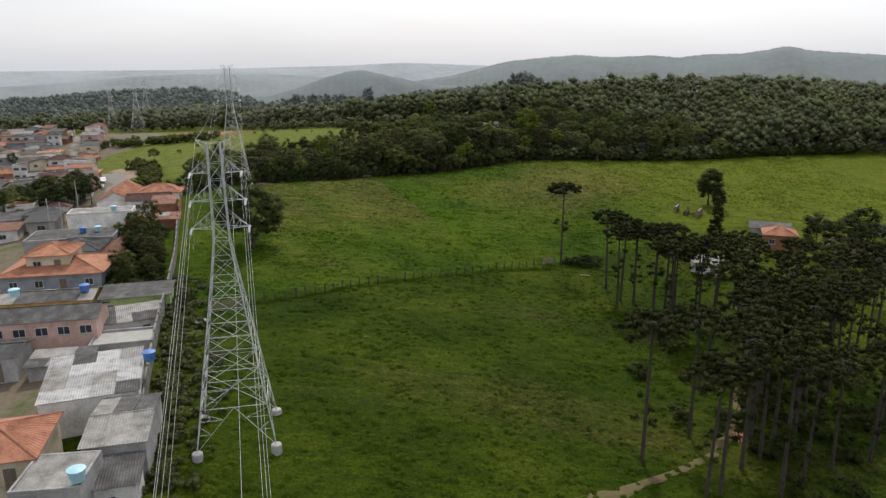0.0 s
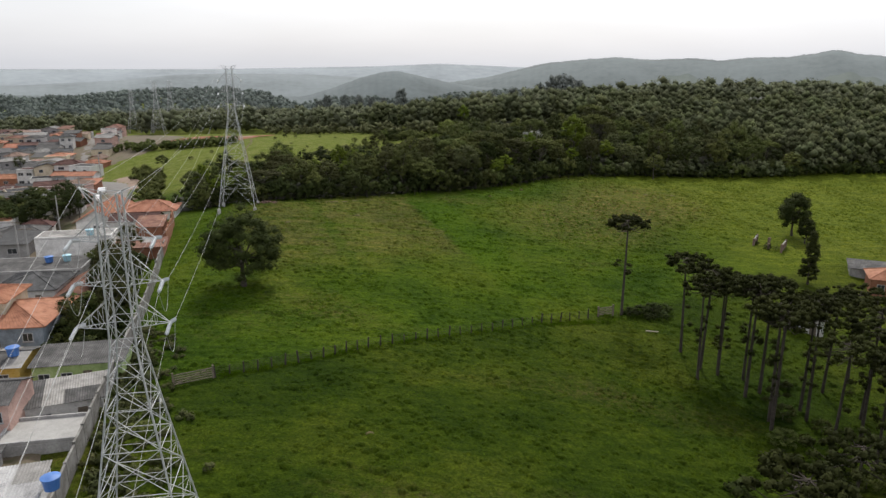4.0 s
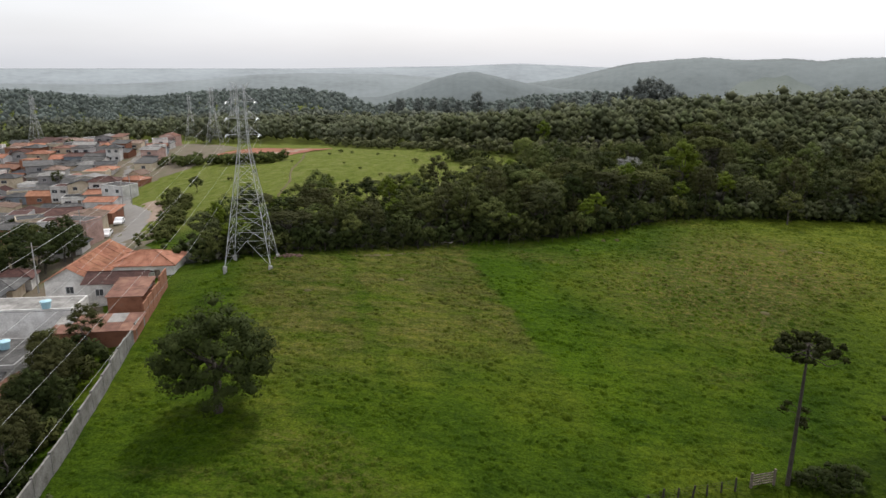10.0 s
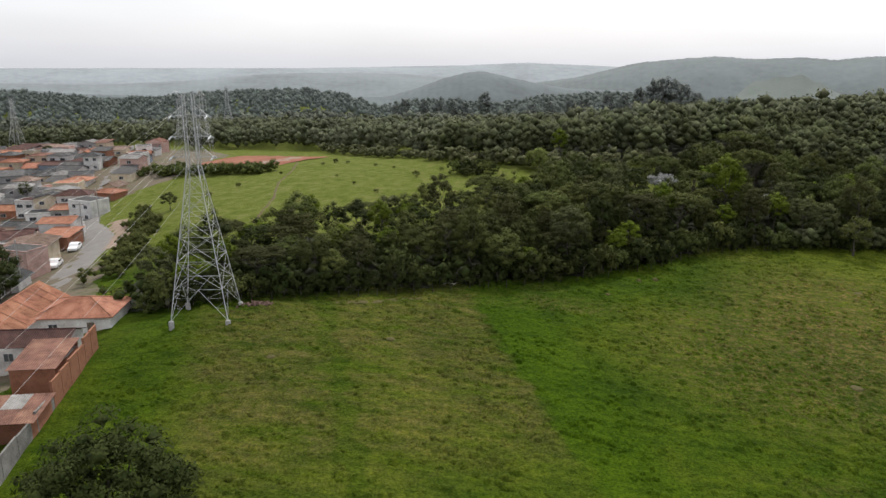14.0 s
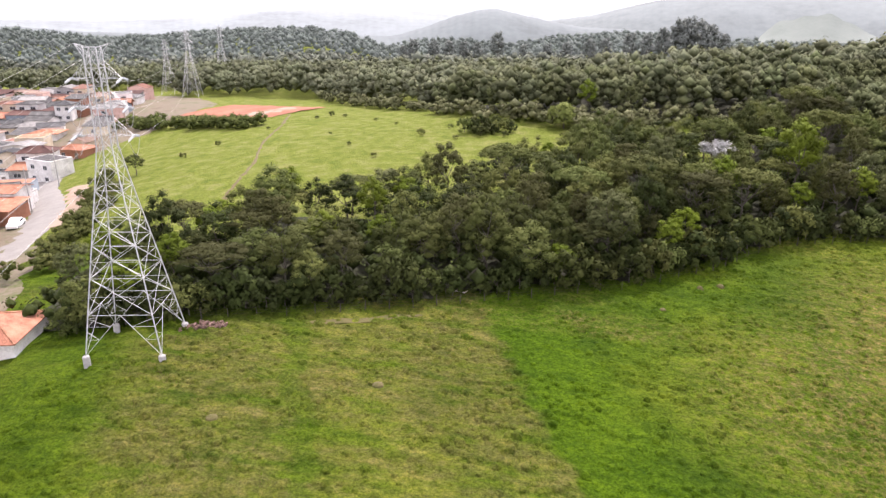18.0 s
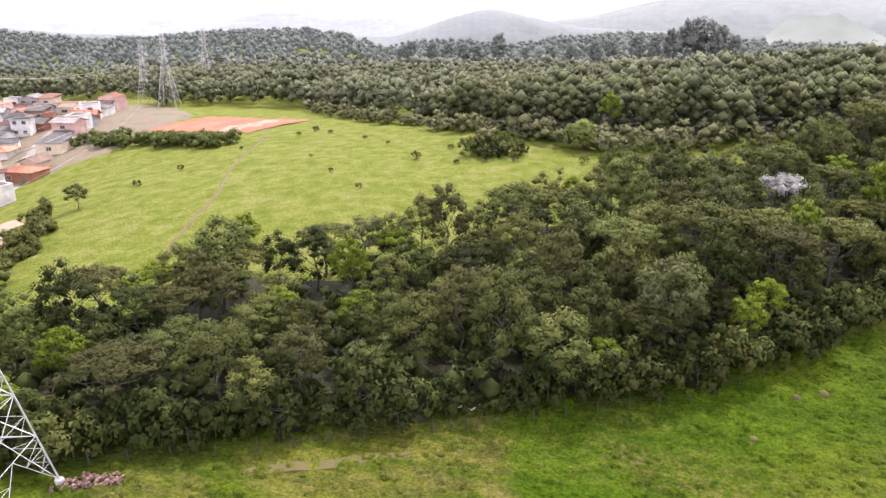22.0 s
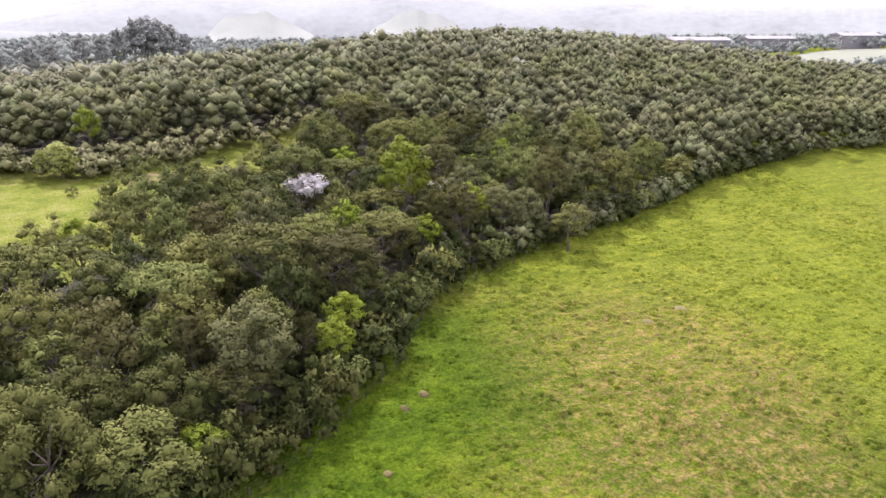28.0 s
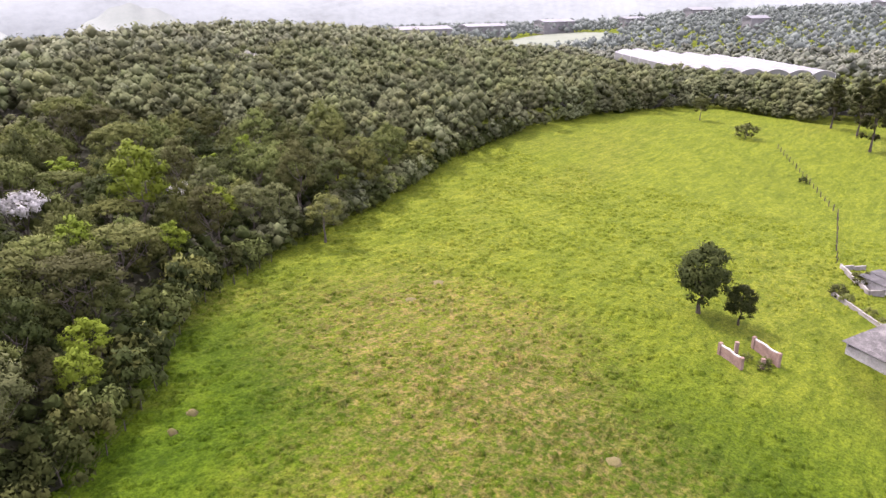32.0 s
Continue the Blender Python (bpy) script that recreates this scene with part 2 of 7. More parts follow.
    lines = ramp_of(noise_at(0.9, 6.0, (0.22, 1.0, 1), 67.0, 0.68), [(0.36, (0.60, 0.68, 0.56)), (0.6, (1.26, 1.2, 1.1))])
    base = mix(0.7, base, lines, "MULTIPLY")
    past = t.nodes.new("ShaderNodeSeparateXYZ")
    t.links.new(g.outputs["Position"], past.inputs[0])
    # a paler grass on the meadow behind the forest, with haze and sun in its colour
    meadow = math_node("MULTIPLY", step(math_node("ADD", past.outputs["Y"], wob), 176, 190), step(math_node("SUBTRACT", past.outputs["Y"], past.outputs["X"]), 190, 205))
    tuss = ramp_of(noise_at(1.3, 5.0, (1, 1, 1), 0, 0.65), [(0.34, (0.70, 0.76, 0.66)), (0.5, (0.98, 0.98, 0.98)), (0.66, (1.2, 1.16, 1.05))])
    base = mix(1.0, base, tuss, "MULTIPLY")
    soft = ramp_of(noise_at(0.35, 5.0, (1, 1, 1), 0, 0.6), [(0.3, (0.076, 0.104, 0.014)), (0.5, (0.112, 0.134, 0.024)), (0.72, (0.165, 0.165, 0.062))])
    base = mix(meadow, base, soft)
    fine = ramp_of(noise_at(4.2, 4.0, rough=0.75), [(0.36, (0.44, 0.50, 0.40)), (0.62, (1.32, 1.27, 1.18))])
    base = mix(0.8, base, fine, "MULTIPLY")
    t.links.new(base, b.inputs["Base Color"])
    bp = add(t, "ShaderNodeBump", Strength=1.0, Distance=0.5)
    t.links.new(noise_at(1.6, 6.0, rough=0.65), bp.inputs["Height"])
    t.links.new(bp.outputs[0], b.inputs["Normal"])
    return m


M = {}
M["pasture"] = grass_material()
M["tuft"] = mat("tuft", [(0.038, 0.080, 0.002), (0.056, 0.098, 0.003), (0.082, 0.106, 0.007)], 0.25, 0.9, translucent=0.45, spread=0.2, island=True)
M["leaf"] = mat("leaf", [(0.028, 0.038, 0.008), (0.064, 0.074, 0.020), (0.127, 0.136, 0.041)], 0.9, 0.8, spread=0.55, translucent=0.12, object_space=True, lo=0.25, hi=0.75)
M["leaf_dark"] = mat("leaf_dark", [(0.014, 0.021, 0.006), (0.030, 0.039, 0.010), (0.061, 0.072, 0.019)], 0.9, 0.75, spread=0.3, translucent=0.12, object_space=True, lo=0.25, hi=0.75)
M["leaf_lime"] = mat("leaf_lime", [(0.069, 0.102, 0.008), (0.122, 0.156, 0.015)], 0.9, 0.75, spread=0.2, translucent=0.12, object_space=True, lo=0.25, hi=0.75)
M["leaf_pale"] = mat("leaf_pale", [(0.050, 0.058, 0.021), (0.080, 0.090, 0.034), (0.118, 0.126, 0.055)], 0.9, 0.75, spread=0.15, translucent=0.15, object_space=True, lo=0.25, hi=0.75)
M["leaf_brown"] = mat("leaf_brown", [(0.038, 0.042, 0.012), (0.070, 0.070, 0.025)], 0.9, 0.75, spread=0.2, translucent=0.2, object_space=True, lo=0.25, hi=0.75)
M["scrub"] = mat("scrub", [(0.060, 0.068, 0.022), (0.098, 0.104, 0.040), (0.135, 0.132, 0.062)], 0.3, 0.85, spread=0.25, island=True)
M["weeds"] = mat("weeds", [(0.022, 0.030, 0.007), (0.045, 0.052, 0.012), (0.075, 0.070, 0.024)], 0.8, 0.85, spread=0.3, island=True)
M["leaf_bright"] = mat("leaf_bright", [(0.110, 0.135, 0.030), (0.180, 0.205, 0.060)], 0.9, 0.75, translucent=0.2, object_space=True)
M["blossom"] = mat("blossom", [(0.26, 0.26, 0.22), (0.50, 0.495, 0.48)], 0.8, 0.8, object_space=True)
M["needle"] = mat("needle", [(0.018, 0.022, 0.006), (0.036, 0.040, 0.010)], 0.8, 0.8, spread=0.25, translucent=0.1, object_space=True)
M["woods"] = mat("woods", [(0.050, 0.063, 0.028), (0.082, 0.095, 0.045), (0.116, 0.126, 0.065)], 0.2, 0.85, spread=0.1, island=True, translucent=0.12, cells=0.19, lo=0.25, hi=0.75)
# distant foliage: haze is put into the paler, greyer colours
M["far_woods_hazed"] = mat("far_woods_hazed", [(0.094, 0.107, 0.080), (0.116, 0.128, 0.098), (0.138, 0.148, 0.118)], 0.06, 0.9, spread=0.06, island=True, translucent=0.12, cells=0.1)
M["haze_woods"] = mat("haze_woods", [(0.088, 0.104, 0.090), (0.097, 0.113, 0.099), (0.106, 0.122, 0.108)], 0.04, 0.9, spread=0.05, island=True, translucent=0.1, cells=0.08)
# the farthest woods also glow faintly, as haze would brighten them
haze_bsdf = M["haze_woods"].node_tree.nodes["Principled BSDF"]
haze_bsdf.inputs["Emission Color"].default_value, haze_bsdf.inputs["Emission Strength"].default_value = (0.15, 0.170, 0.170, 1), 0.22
# grass of the far hillsides, desaturated to paint the haze over it
M["hazed_field"] = mat("hazed_field", [(0.120, 0.140, 0.124), (0.134, 0.154, 0.137), (0.146, 0.164, 0.148)], 0.02, 0.95)
# slope foliage: raised and greyed so that the colour carries light haze
M["slope_woods_hazed"] = mat("slope_woods_hazed", [(0.082, 0.094, 0.052), (0.106, 0.118, 0.068), (0.132, 0.143, 0.086)], 0.2, 0.85, spread=0.07, island=True, translucent=0.12, cells=0.16, lo=0.25, hi=0.75)
# grass between the far woods, greyed the same way for haze
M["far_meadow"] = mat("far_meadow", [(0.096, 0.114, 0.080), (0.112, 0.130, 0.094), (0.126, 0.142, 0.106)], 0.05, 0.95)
# crowns on the skyline: leaf colour lightened to grey in place of haze
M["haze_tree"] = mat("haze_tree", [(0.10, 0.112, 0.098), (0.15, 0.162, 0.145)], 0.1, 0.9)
M["edge_soil"] = mat("edge_soil", [(0.052, 0.060, 0.010), (0.086, 0.070, 0.028), (0.050, 0.068, 0.006)], 0.9, 0.95, bump=0.5)
M["bark"] = mat("bark", [(0.045, 0.038, 0.030), (0.11, 0.095, 0.08)], 3.0, 0.9, bump=0.5)
M["bark_dark"] = mat("bark_dark", [(0.035, 0.028, 0.022), (0.075, 0.062, 0.05)], 3.0, 0.9, bump=0.5)
M["steel"] = mat("steel", [(0.34, 0.345, 0.345), (0.50, 0.505, 0.505)], 1.5, 0.5, metal=0.35)
M["wire"] = mat("wire", [(0.30, 0.30, 0.29), (0.36, 0.36, 0.35)], 0.5, 0.5, metal=0.3)
M["ceramic"] = mat("ceramic", [(0.38, 0.40, 0.41), (0.48, 0.50, 0.51)], 3.0, 0.3)
M["concrete"] = mat("concrete", [(0.26, 0.255, 0.24), (0.38, 0.37, 0.35)], 0.8, 0.9, bump=0.3)
M["old_wall"] = mat("old_wall", [(0.095, 0.088, 0.076), (0.18, 0.172, 0.156), (0.265, 0.257, 0.24)], 0.7, 0.9, bump=0.3)
M["clay"] = mat("clay", [(0.17, 0.062, 0.034), (0.23, 0.088, 0.05), (0.24, 0.115, 0.07)], 0.12, 0.95, bump=0.4)
M["sand"] = mat("sand", [(0.19, 0.135, 0.095), (0.27, 0.205, 0.155)], 0.3, 0.95, bump=0.3)
M["dirt"] = mat("dirt", [(0.070, 0.056, 0.022), (0.108, 0.082, 0.040), (0.066, 0.082, 0.014)], 0.5, 0.95, bump=0.5)
M["town_soil"] = mat("town_soil", [(0.09, 0.07, 0.04), (0.13, 0.105, 0.075), (0.055, 0.07, 0.015)], 0.15, 0.95, bump=0.4)
M["asphalt"] = mat("asphalt", [(0.15, 0.14, 0.128), (0.21, 0.197, 0.18)], 0.4, 0.9, bump=0.2)
M["post_wood"] = mat("post_wood", [(0.03, 0.025, 0.02), (0.065, 0.055, 0.045)], 4.0, 0.9)
M["wood"] = mat("wood", [(0.10, 0.08, 0.06), (0.20, 0.165, 0.13)], 4.0, 0.9)
M["log_wood"] = mat("log_wood", [(0.35, 0.30, 0.25), (0.5, 0.44, 0.38)], 2.0, 0.85)


# ---- building helpers ----
class Geo:
    """Collects vertices and faces of one mesh."""

    def __init__(self):
        self.v, self.f, self.n = [], [], 0

    def put(self, v, f):
        v = np.asarray(v, float)
        self.v.append(v)
        self.f += [tuple(int(i) + self.n for i in face) for face in f]
        self.n += len(v)
        return self

    def box(self, x0, x1, y0, y1, z0, z1):
        v = [(x, y, z) for z in (z0, z1) for y in (y0, y1) for x in (x0, x1)]
        return self.put(v, [(0, 2, 3, 1), (4, 5, 7, 6), (0, 1, 5, 4), (2, 6, 7, 3), (0, 4, 6, 2), (1, 3, 7, 5)])

    def walls(self, w, d, t, z0, z1):
        """Four walls of a box of that width and depth, in one piece."""
        ring = [(0, 0), (w, 0), (w, d), (0, d), (t, t), (w - t, t), (w - t, d - t), (t, d - t)]
        v = [(x, y, z) for z in (z0, z1) for x, y in ring]
        f = []
        for i in range(4):
            j = (i + 1) % 4
            f += [(i, j, 8 + j, 8 + i), (4 + j, 4 + i, 12 + i, 12 + j), (8 + i, 8 + j, 12 + j, 12 + i), (j, i, 4 + i, 4 + j)]
        return self.put(v, f)

    def beam(self, p, q, r, r2=None, sides=4):
        p, q = Vector(p), Vector(q)
        d = (q - p).normalized()
        s = d.orthogonal().normalized()
        u = d.cross(s)
        ring = [s * math.cos(2 * math.pi * k / sides) + u * math.sin(2 * math.pi * k / sides) for k in range(sides)]
        r2 = r if r2 is None else r2
        v = [tuple(p + w * r) for w in ring] + [tuple(q + w * r2) for w in ring]
        f = [(k, (k + 1) % sides, sides + (k + 1) % sides, sides + k) for k in range(sides)]
        f += [tuple(range(sides - 1, -1, -1)), tuple(range(sides, 2 * sides))]
        return self.put(v, f)

    def tube(self, pts, radii, sides=6):
        """One unbroken tube along pts."""
        pts = [Vector(p) for p in pts]
        s = (pts[1] - pts[0]).normalized().orthogonal().normalized()
        v, n = [], len(pts)
        for k, p in enumerate(pts):
            d = (pts[min(k + 1, n - 1)] - pts[max(k - 1, 0)]).normalized()
            s = (s - d * s.dot(d)).normalized()
            u = d.cross(s)
            v += [tuple(p + (s * math.cos(2 * math.pi * j / sides) + u * math.sin(2 * math.pi * j / sides)) * radii[k]) for j in range(sides)]
        f = [(i * sides + j, i * sides + (j + 1) % sides, (i + 1) * sides + (j + 1) % sides, (i + 1) * sides + j) for i in range(n - 1) for j in range(sides)]
        f += [tuple(range(sides - 1, -1, -1)), tuple(range((n - 1) * sides, n * sides))]
        return self.put(v, f)

    def mesh(self, name):
        me = bpy.data.meshes.new(name)
        me.from_pydata(np.concatenate(self.v).tolist() if self.v else [], [], self.f)
        me.update()
        return me


def fast_mesh(name, v, f, smooth=False, normals=None):
    """A mesh from arrays of vertices and of faces that all have the same number of corners."""
    v, f = np.asarray(v, np.float32), np.asarray(f, np.int32)
    k = f.shape[1]
    me = bpy.data.meshes.new(name)
    me.vertices.add(len(v))
    me.vertices.foreach_set("co", v.ravel())
    me.loops.add(f.size)
    me.loops.foreach_set("vertex_index", f.ravel())
    me.polygons.add(len(f))
    me.polygons.foreach_set("loop_start", np.arange(0, f.size, k, dtype=np.int32))
    me.polygons.foreach_set("loop_total", np.full(len(f), k, np.int32))
    if smooth:
        me.polygons.foreach_set("use_smooth", np.ones(len(f), bool))
    me.update(calc_edges=True)
    if normals is not None:
        me.normals_split_custom_set_from_vertices(np.asarray(normals, np.float32).tolist())
    return me


def part(name, geo, material, parent=None, label="", m=None):
    me = geo.mesh(name) if isinstance(geo, Geo) else geo
    if material and not me.materials:
        me.materials.append(material)
    ob = new(name, me)
    if m is not None:
        ob.matrix_basis = m
    ob.parent = parent
    return tagged(ob, label)


def thing(name, label, category, m=None, group="", kind=""):
    ob = new(name)
    ob.empty_display_size = 0.3
    if m is not None:
        ob.matrix_basis = m
    return tagged(ob, label, category, group, kind)


# ---- the lie of the land ----
GX = np.array([-150.0, -85.0, -35.0, 15.0, 65.0, 130.0])
GY = np.array([0.0, 50.0, 95.0, 140.0, 185.0, 235.0, 300.0])
RISE = np.array([
    [0.36, -3.00, -2.52, -1.25, -3.78, -1.44],
    [0.49, -4.56, 5.14, 3.38, -3.23, -0.41],
    [-1.25, -3.91, 4.11, -7.68, -3.60, 0.17],
    [-3.60, -0.46, 4.34, 1.63, 2.96, -4.43],
    [-3.58, 2.95, -2.46, 1.93, 0.65, -0.42],
    [-8.22, 4.65, 2.36, 3.14, -2.54, 2.08],
    [3.67, 2.42, 0.26, 5.47, 6.15, 4.41],
])


HILL_AZ = [-90, -45, -40, -34, -30, -25, -20, -17, -14.5, -12, -9, -6, -2, 3, 8, 10, 14, 20, 34, 50, 60, 66, 75, 95, 140]
HILL_UP = [18, 17, 20, 7, 10, 16, 16, 9, -6, 2, 4, -2, 8, 13, 13, 6, 4, 4, 6, 10, 16, 26, 34, 34, 26]


def land(x, y):
    """The ground's height: gentle swells near by, a wooded rise to the right, a falling valley to the left and beyond."""
    x, y = np.asarray(x, float), np.asarray(y, float)
    z = np.zeros(np.broadcast(x, y).shape)
    for j, gy in enumerate(GY):
        for i, gx in enumerate(GX):
            z = z + RISE[j, i] * np.exp(-((x - gx) ** 2 + (y - gy) ** 2) / (2 * 46.0**2))
    z = z + 11.0 * np.exp(-((x - 135) ** 2 + (y - 385) ** 2) / (2 * 80.0**2)) + 9.0 * np.exp(-((x - 245) ** 2 + (y - 400) ** 2) / (2 * 75.0**2))
    z = z + 1.6 * np.exp(-((x + 45) ** 2 + (y - 151) ** 2) / (2 * 11.0**2))
    far = np.hypot(x, y - 60)
    z = z - 24.0 / (1 + np.exp(np.clip(-(np.hypot(x, y - 150) - 430) / 70, -50, 50)))
    # wooded hills rise again on the other side of the valley
    lift = np.interp(np.degrees(np.arctan2(x, y - 60)), HILL_AZ, HILL_UP)
    z = z + lift / (1 + np.exp(np.clip(-(far - 700) / 55, -50, 50)))
    z = z - 90.0 / (1 + np.exp(np.clip(-(np.hypot(x, y - 150) - 1150) / 60, -50, 50)))
    z = z - 12.0 / (1 + np.exp(np.clip((y + 16) / 7, -50, 50)))
    return z


def at(x, y):
    return float(land(x, y))


def bumps(x, y):
    """Small unevenness of the pasture."""
    return 0.10 * np.sin(x * 0.9 + 1.3 * np.sin(y * 0.35)) * np.sin(y * 0.8 + 1.1 * np.sin(x * 0.3)) + 0.07 * np.sin(2.3 * x + y) * np.sin(1.9 * y - 0.7 * x)


def stretched(lo, hi, step, far_lo, far_hi):
    mid = list(np.arange(lo, hi + step, step))
    out, s, v = [], step, hi + step
    while v < far_hi:
        s *= 1.16
        v += s
        out.append(v)
    s, v, low = step, lo, []
    while v > far_lo:
        s *= 1.16
        v -= s
        low.append(v)
    return np.array(low[::-1] + mid + out)


def ground():
    xs, ys = stretched(-130, 240, 2.0, -4300, 4300), stretched(-20, 300, 2.0, -3000, 4600)
    X, Y = np.meshgrid(xs, ys)
    Z = land(X, Y)
    near = np.exp(-((np.maximum(0, np.abs(X - 40) - 140) / 30) ** 2 + (np.maximum(0, np.abs(Y - 140) - 150) / 30) ** 2))
    Z = Z + bumps(X, Y) * near
    v = np.stack([X, Y, Z], -1).reshape(-1, 3)
    n, k = X.shape[1], X.shape[0]
    idx = (np.arange(k - 1)[:, None] * n + np.arange(n - 1)[None]).ravel()
    f = np.stack([idx, idx + 1, idx + n + 1, idx + n], -1)
    ob = part("ground", fast_mesh("ground", v, f, True), M["pasture"])
    return tagged(ob, "green pasture land with dry straw-coloured patches and tussocks", "ground", kind="structure")


ground()


def strip(name, pts, width, material, label, category, lift=0.06, ragged=0.15, step=1.5):
    """A way laid on the land along pts."""
    line = []
    for (x0, y0), (x1, y1) in zip(pts, pts[1:]):
        n = max(1, int(math.hypot(x1 - x0, y1 - y0) / step))
        line += [(x0 + (x1 - x0) * k / n, y0 + (y1 - y0) * k / n) for k in range(n)]
    line.append(pts[-1])
    L = np.array(line)
    for _ in range(4):
        L[1:-1] = (L[:-2] + 2 * L[1:-1] + L[2:]) / 4
    d = np.gradient(L, axis=0)
    d /= np.linalg.norm(d, axis=1, keepdims=True)
    side = np.stack([d[:, 1], -d[:, 0]], -1)
    cols = np.linspace(-1, 1, 7)
    rng = np.random.default_rng(len(L))
    edge = 1 + ragged * rng.normal(size=(len(L), 2))
    V = []
    for k, c in enumerate(cols):
        w = width / 2 * c * (edge[:, 0] if c < 0 else edge[:, 1] if c > 0 else 1)
        p = L + side * np.asarray(w)[..., None]
        z = land(p[:, 0], p[:, 1]) + bumps(p[:, 0], p[:, 1]) + lift + (0 if abs(c) < 0.9 else -0.12)
        V.append(np.c_[p, z])
    V = np.stack(V, 1)
    n = len(cols)
    idx = (np.arange(len(L) - 1)[:, None] * n + np.arange(n - 1)[None]).ravel()
    f = np.stack([idx, idx + 1, idx + n + 1, idx + n], -1)
    return tagged(part(name, fast_mesh(name, V.reshape(-1, 3), f, True), material), label, category, kind="structure")


def patch(name, x, y, rx, ry, turn, material, label, category, lift=0.08, seed=1, rag=0.12):
    """A bare or paved spot with an uneven rim."""
    rng = np.random.default_rng(seed)
    na, nr = 64, 14
    ang = np.linspace(0, 2 * np.pi, na, endpoint=False)
    ph = rng.uniform(0, 6.28, 6)
    rim = 1 + rag * sum(np.sin((k + 2) * ang + ph[k]) / (k + 1) for k in range(6))
    R = np.linspace(0.02, 1, nr)[:, None] * rim[None]
    c, s = math.cos(radians(turn)), math.sin(radians(turn))
    px, py = R * np.cos(ang) * rx, R * np.sin(ang) * ry
    X, Y = x + c * px - s * py, y + s * px + c * py
    Z = land(X, Y) + bumps(X, Y) + lift
    Z[-1] -= 0.25
    V = np.stack([X, Y, Z], -1).reshape(-1, 3)
    f = [(i * na + j, i * na + (j + 1) % na, (i + 1) * na + (j + 1) % na, (i + 1) * na + j) for i in range(nr - 1) for j in range(na)]
    return tagged(part(name, fast_mesh(name, V, np.array(f)[:, ::-1], True), material), label, category, kind="structure")


# ---- trees ----
ICO = bmesh.new()
bmesh.ops.create_icosphere(ICO, subdivisions=1, radius=1)
ICO_V = np.array([v.co[:] for v in ICO.verts])
ICO_F = np.array([[v.index for v in f.verts] for f in ICO.faces])
ICO.free()
ICO = bmesh.new()
bmesh.ops.create_icosphere(ICO, subdivisions=2, radius=1)
ICO2_V = np.array([v.co[:] for v in ICO.verts])
ICO2_F = np.array([[v.index for v in f.verts] for f in ICO.faces])
ICO.free()


OCT_V = np.array([(1, 0, 0), (0, 1, 0), (-1, 0, 0), (0, -1, 0), (0, 0, 1), (0, 0, -1)], float)
OCT_F = np.array([(0, 1, 4), (1, 2, 4), (2, 3, 4), (3, 0, 4), (1, 0, 5), (2, 1, 5), (3, 2, 5), (0, 3, 5)])


def leaves_on(rng, centres, radii, per, size, flat=0.75, low=-0.55, heart=None, lean=0.45, inner=0.72):
    """Leaf clusters: small pointed faces strewn over lumps, tips turned outward and a little down. The normals follow the lump and the
    whole crown round its heart, so that the foliage takes the light as one mass."""
    n = len(centres) * per
    c, r = np.repeat(centres, per, 0), np.repeat(radii, per)
    d = rng.normal(size=(n, 3))
    d /= np.linalg.norm(d, axis=1, keepdims=True)
    d[:, 2] = np.where(d[:, 2] < low, -d[:, 2], d[:, 2])
    p = c + d * (r * rng.uniform(inner, 1.14, n))[:, None] * np.array([1, 1, flat])
    nrm = d + rng.normal(size=(n, 3)) * 0.40 + np.array([0, 0, 0.4])
    nrm /= np.linalg.norm(nrm, axis=1, keepdims=True)
    a = np.cross(nrm, rng.normal(size=(n, 3)))
    a /= np.linalg.norm(a, axis=1, keepdims=True)
    b = np.cross(nrm, a)
    s = (size * rng.uniform(0.55, 1.4, n))[:, None]
    v = np.stack([p - a * s - b * s * 0.5, p + a * s * 1.15 - nrm * s * 0.3, p - a * s * 0.4 + b * s * 0.75], 1).reshape(-1, 3)
    f = np.arange(3 * n).reshape(-1, 3)
    out = d * np.array([1, 1, 1 / max(flat, 0.4)])
    if heart is not None:
        w = c - np.repeat(heart, per, 0)
        w /= np.linalg.norm(w, axis=1, keepdims=True) + 1e-6
        out = out + lean * w
    out = out + 0.15 * rng.normal(size=(n, 3))
    out /= np.linalg.norm(out, axis=1, keepdims=True)
    return v, f, np.repeat(out, 3, 0)


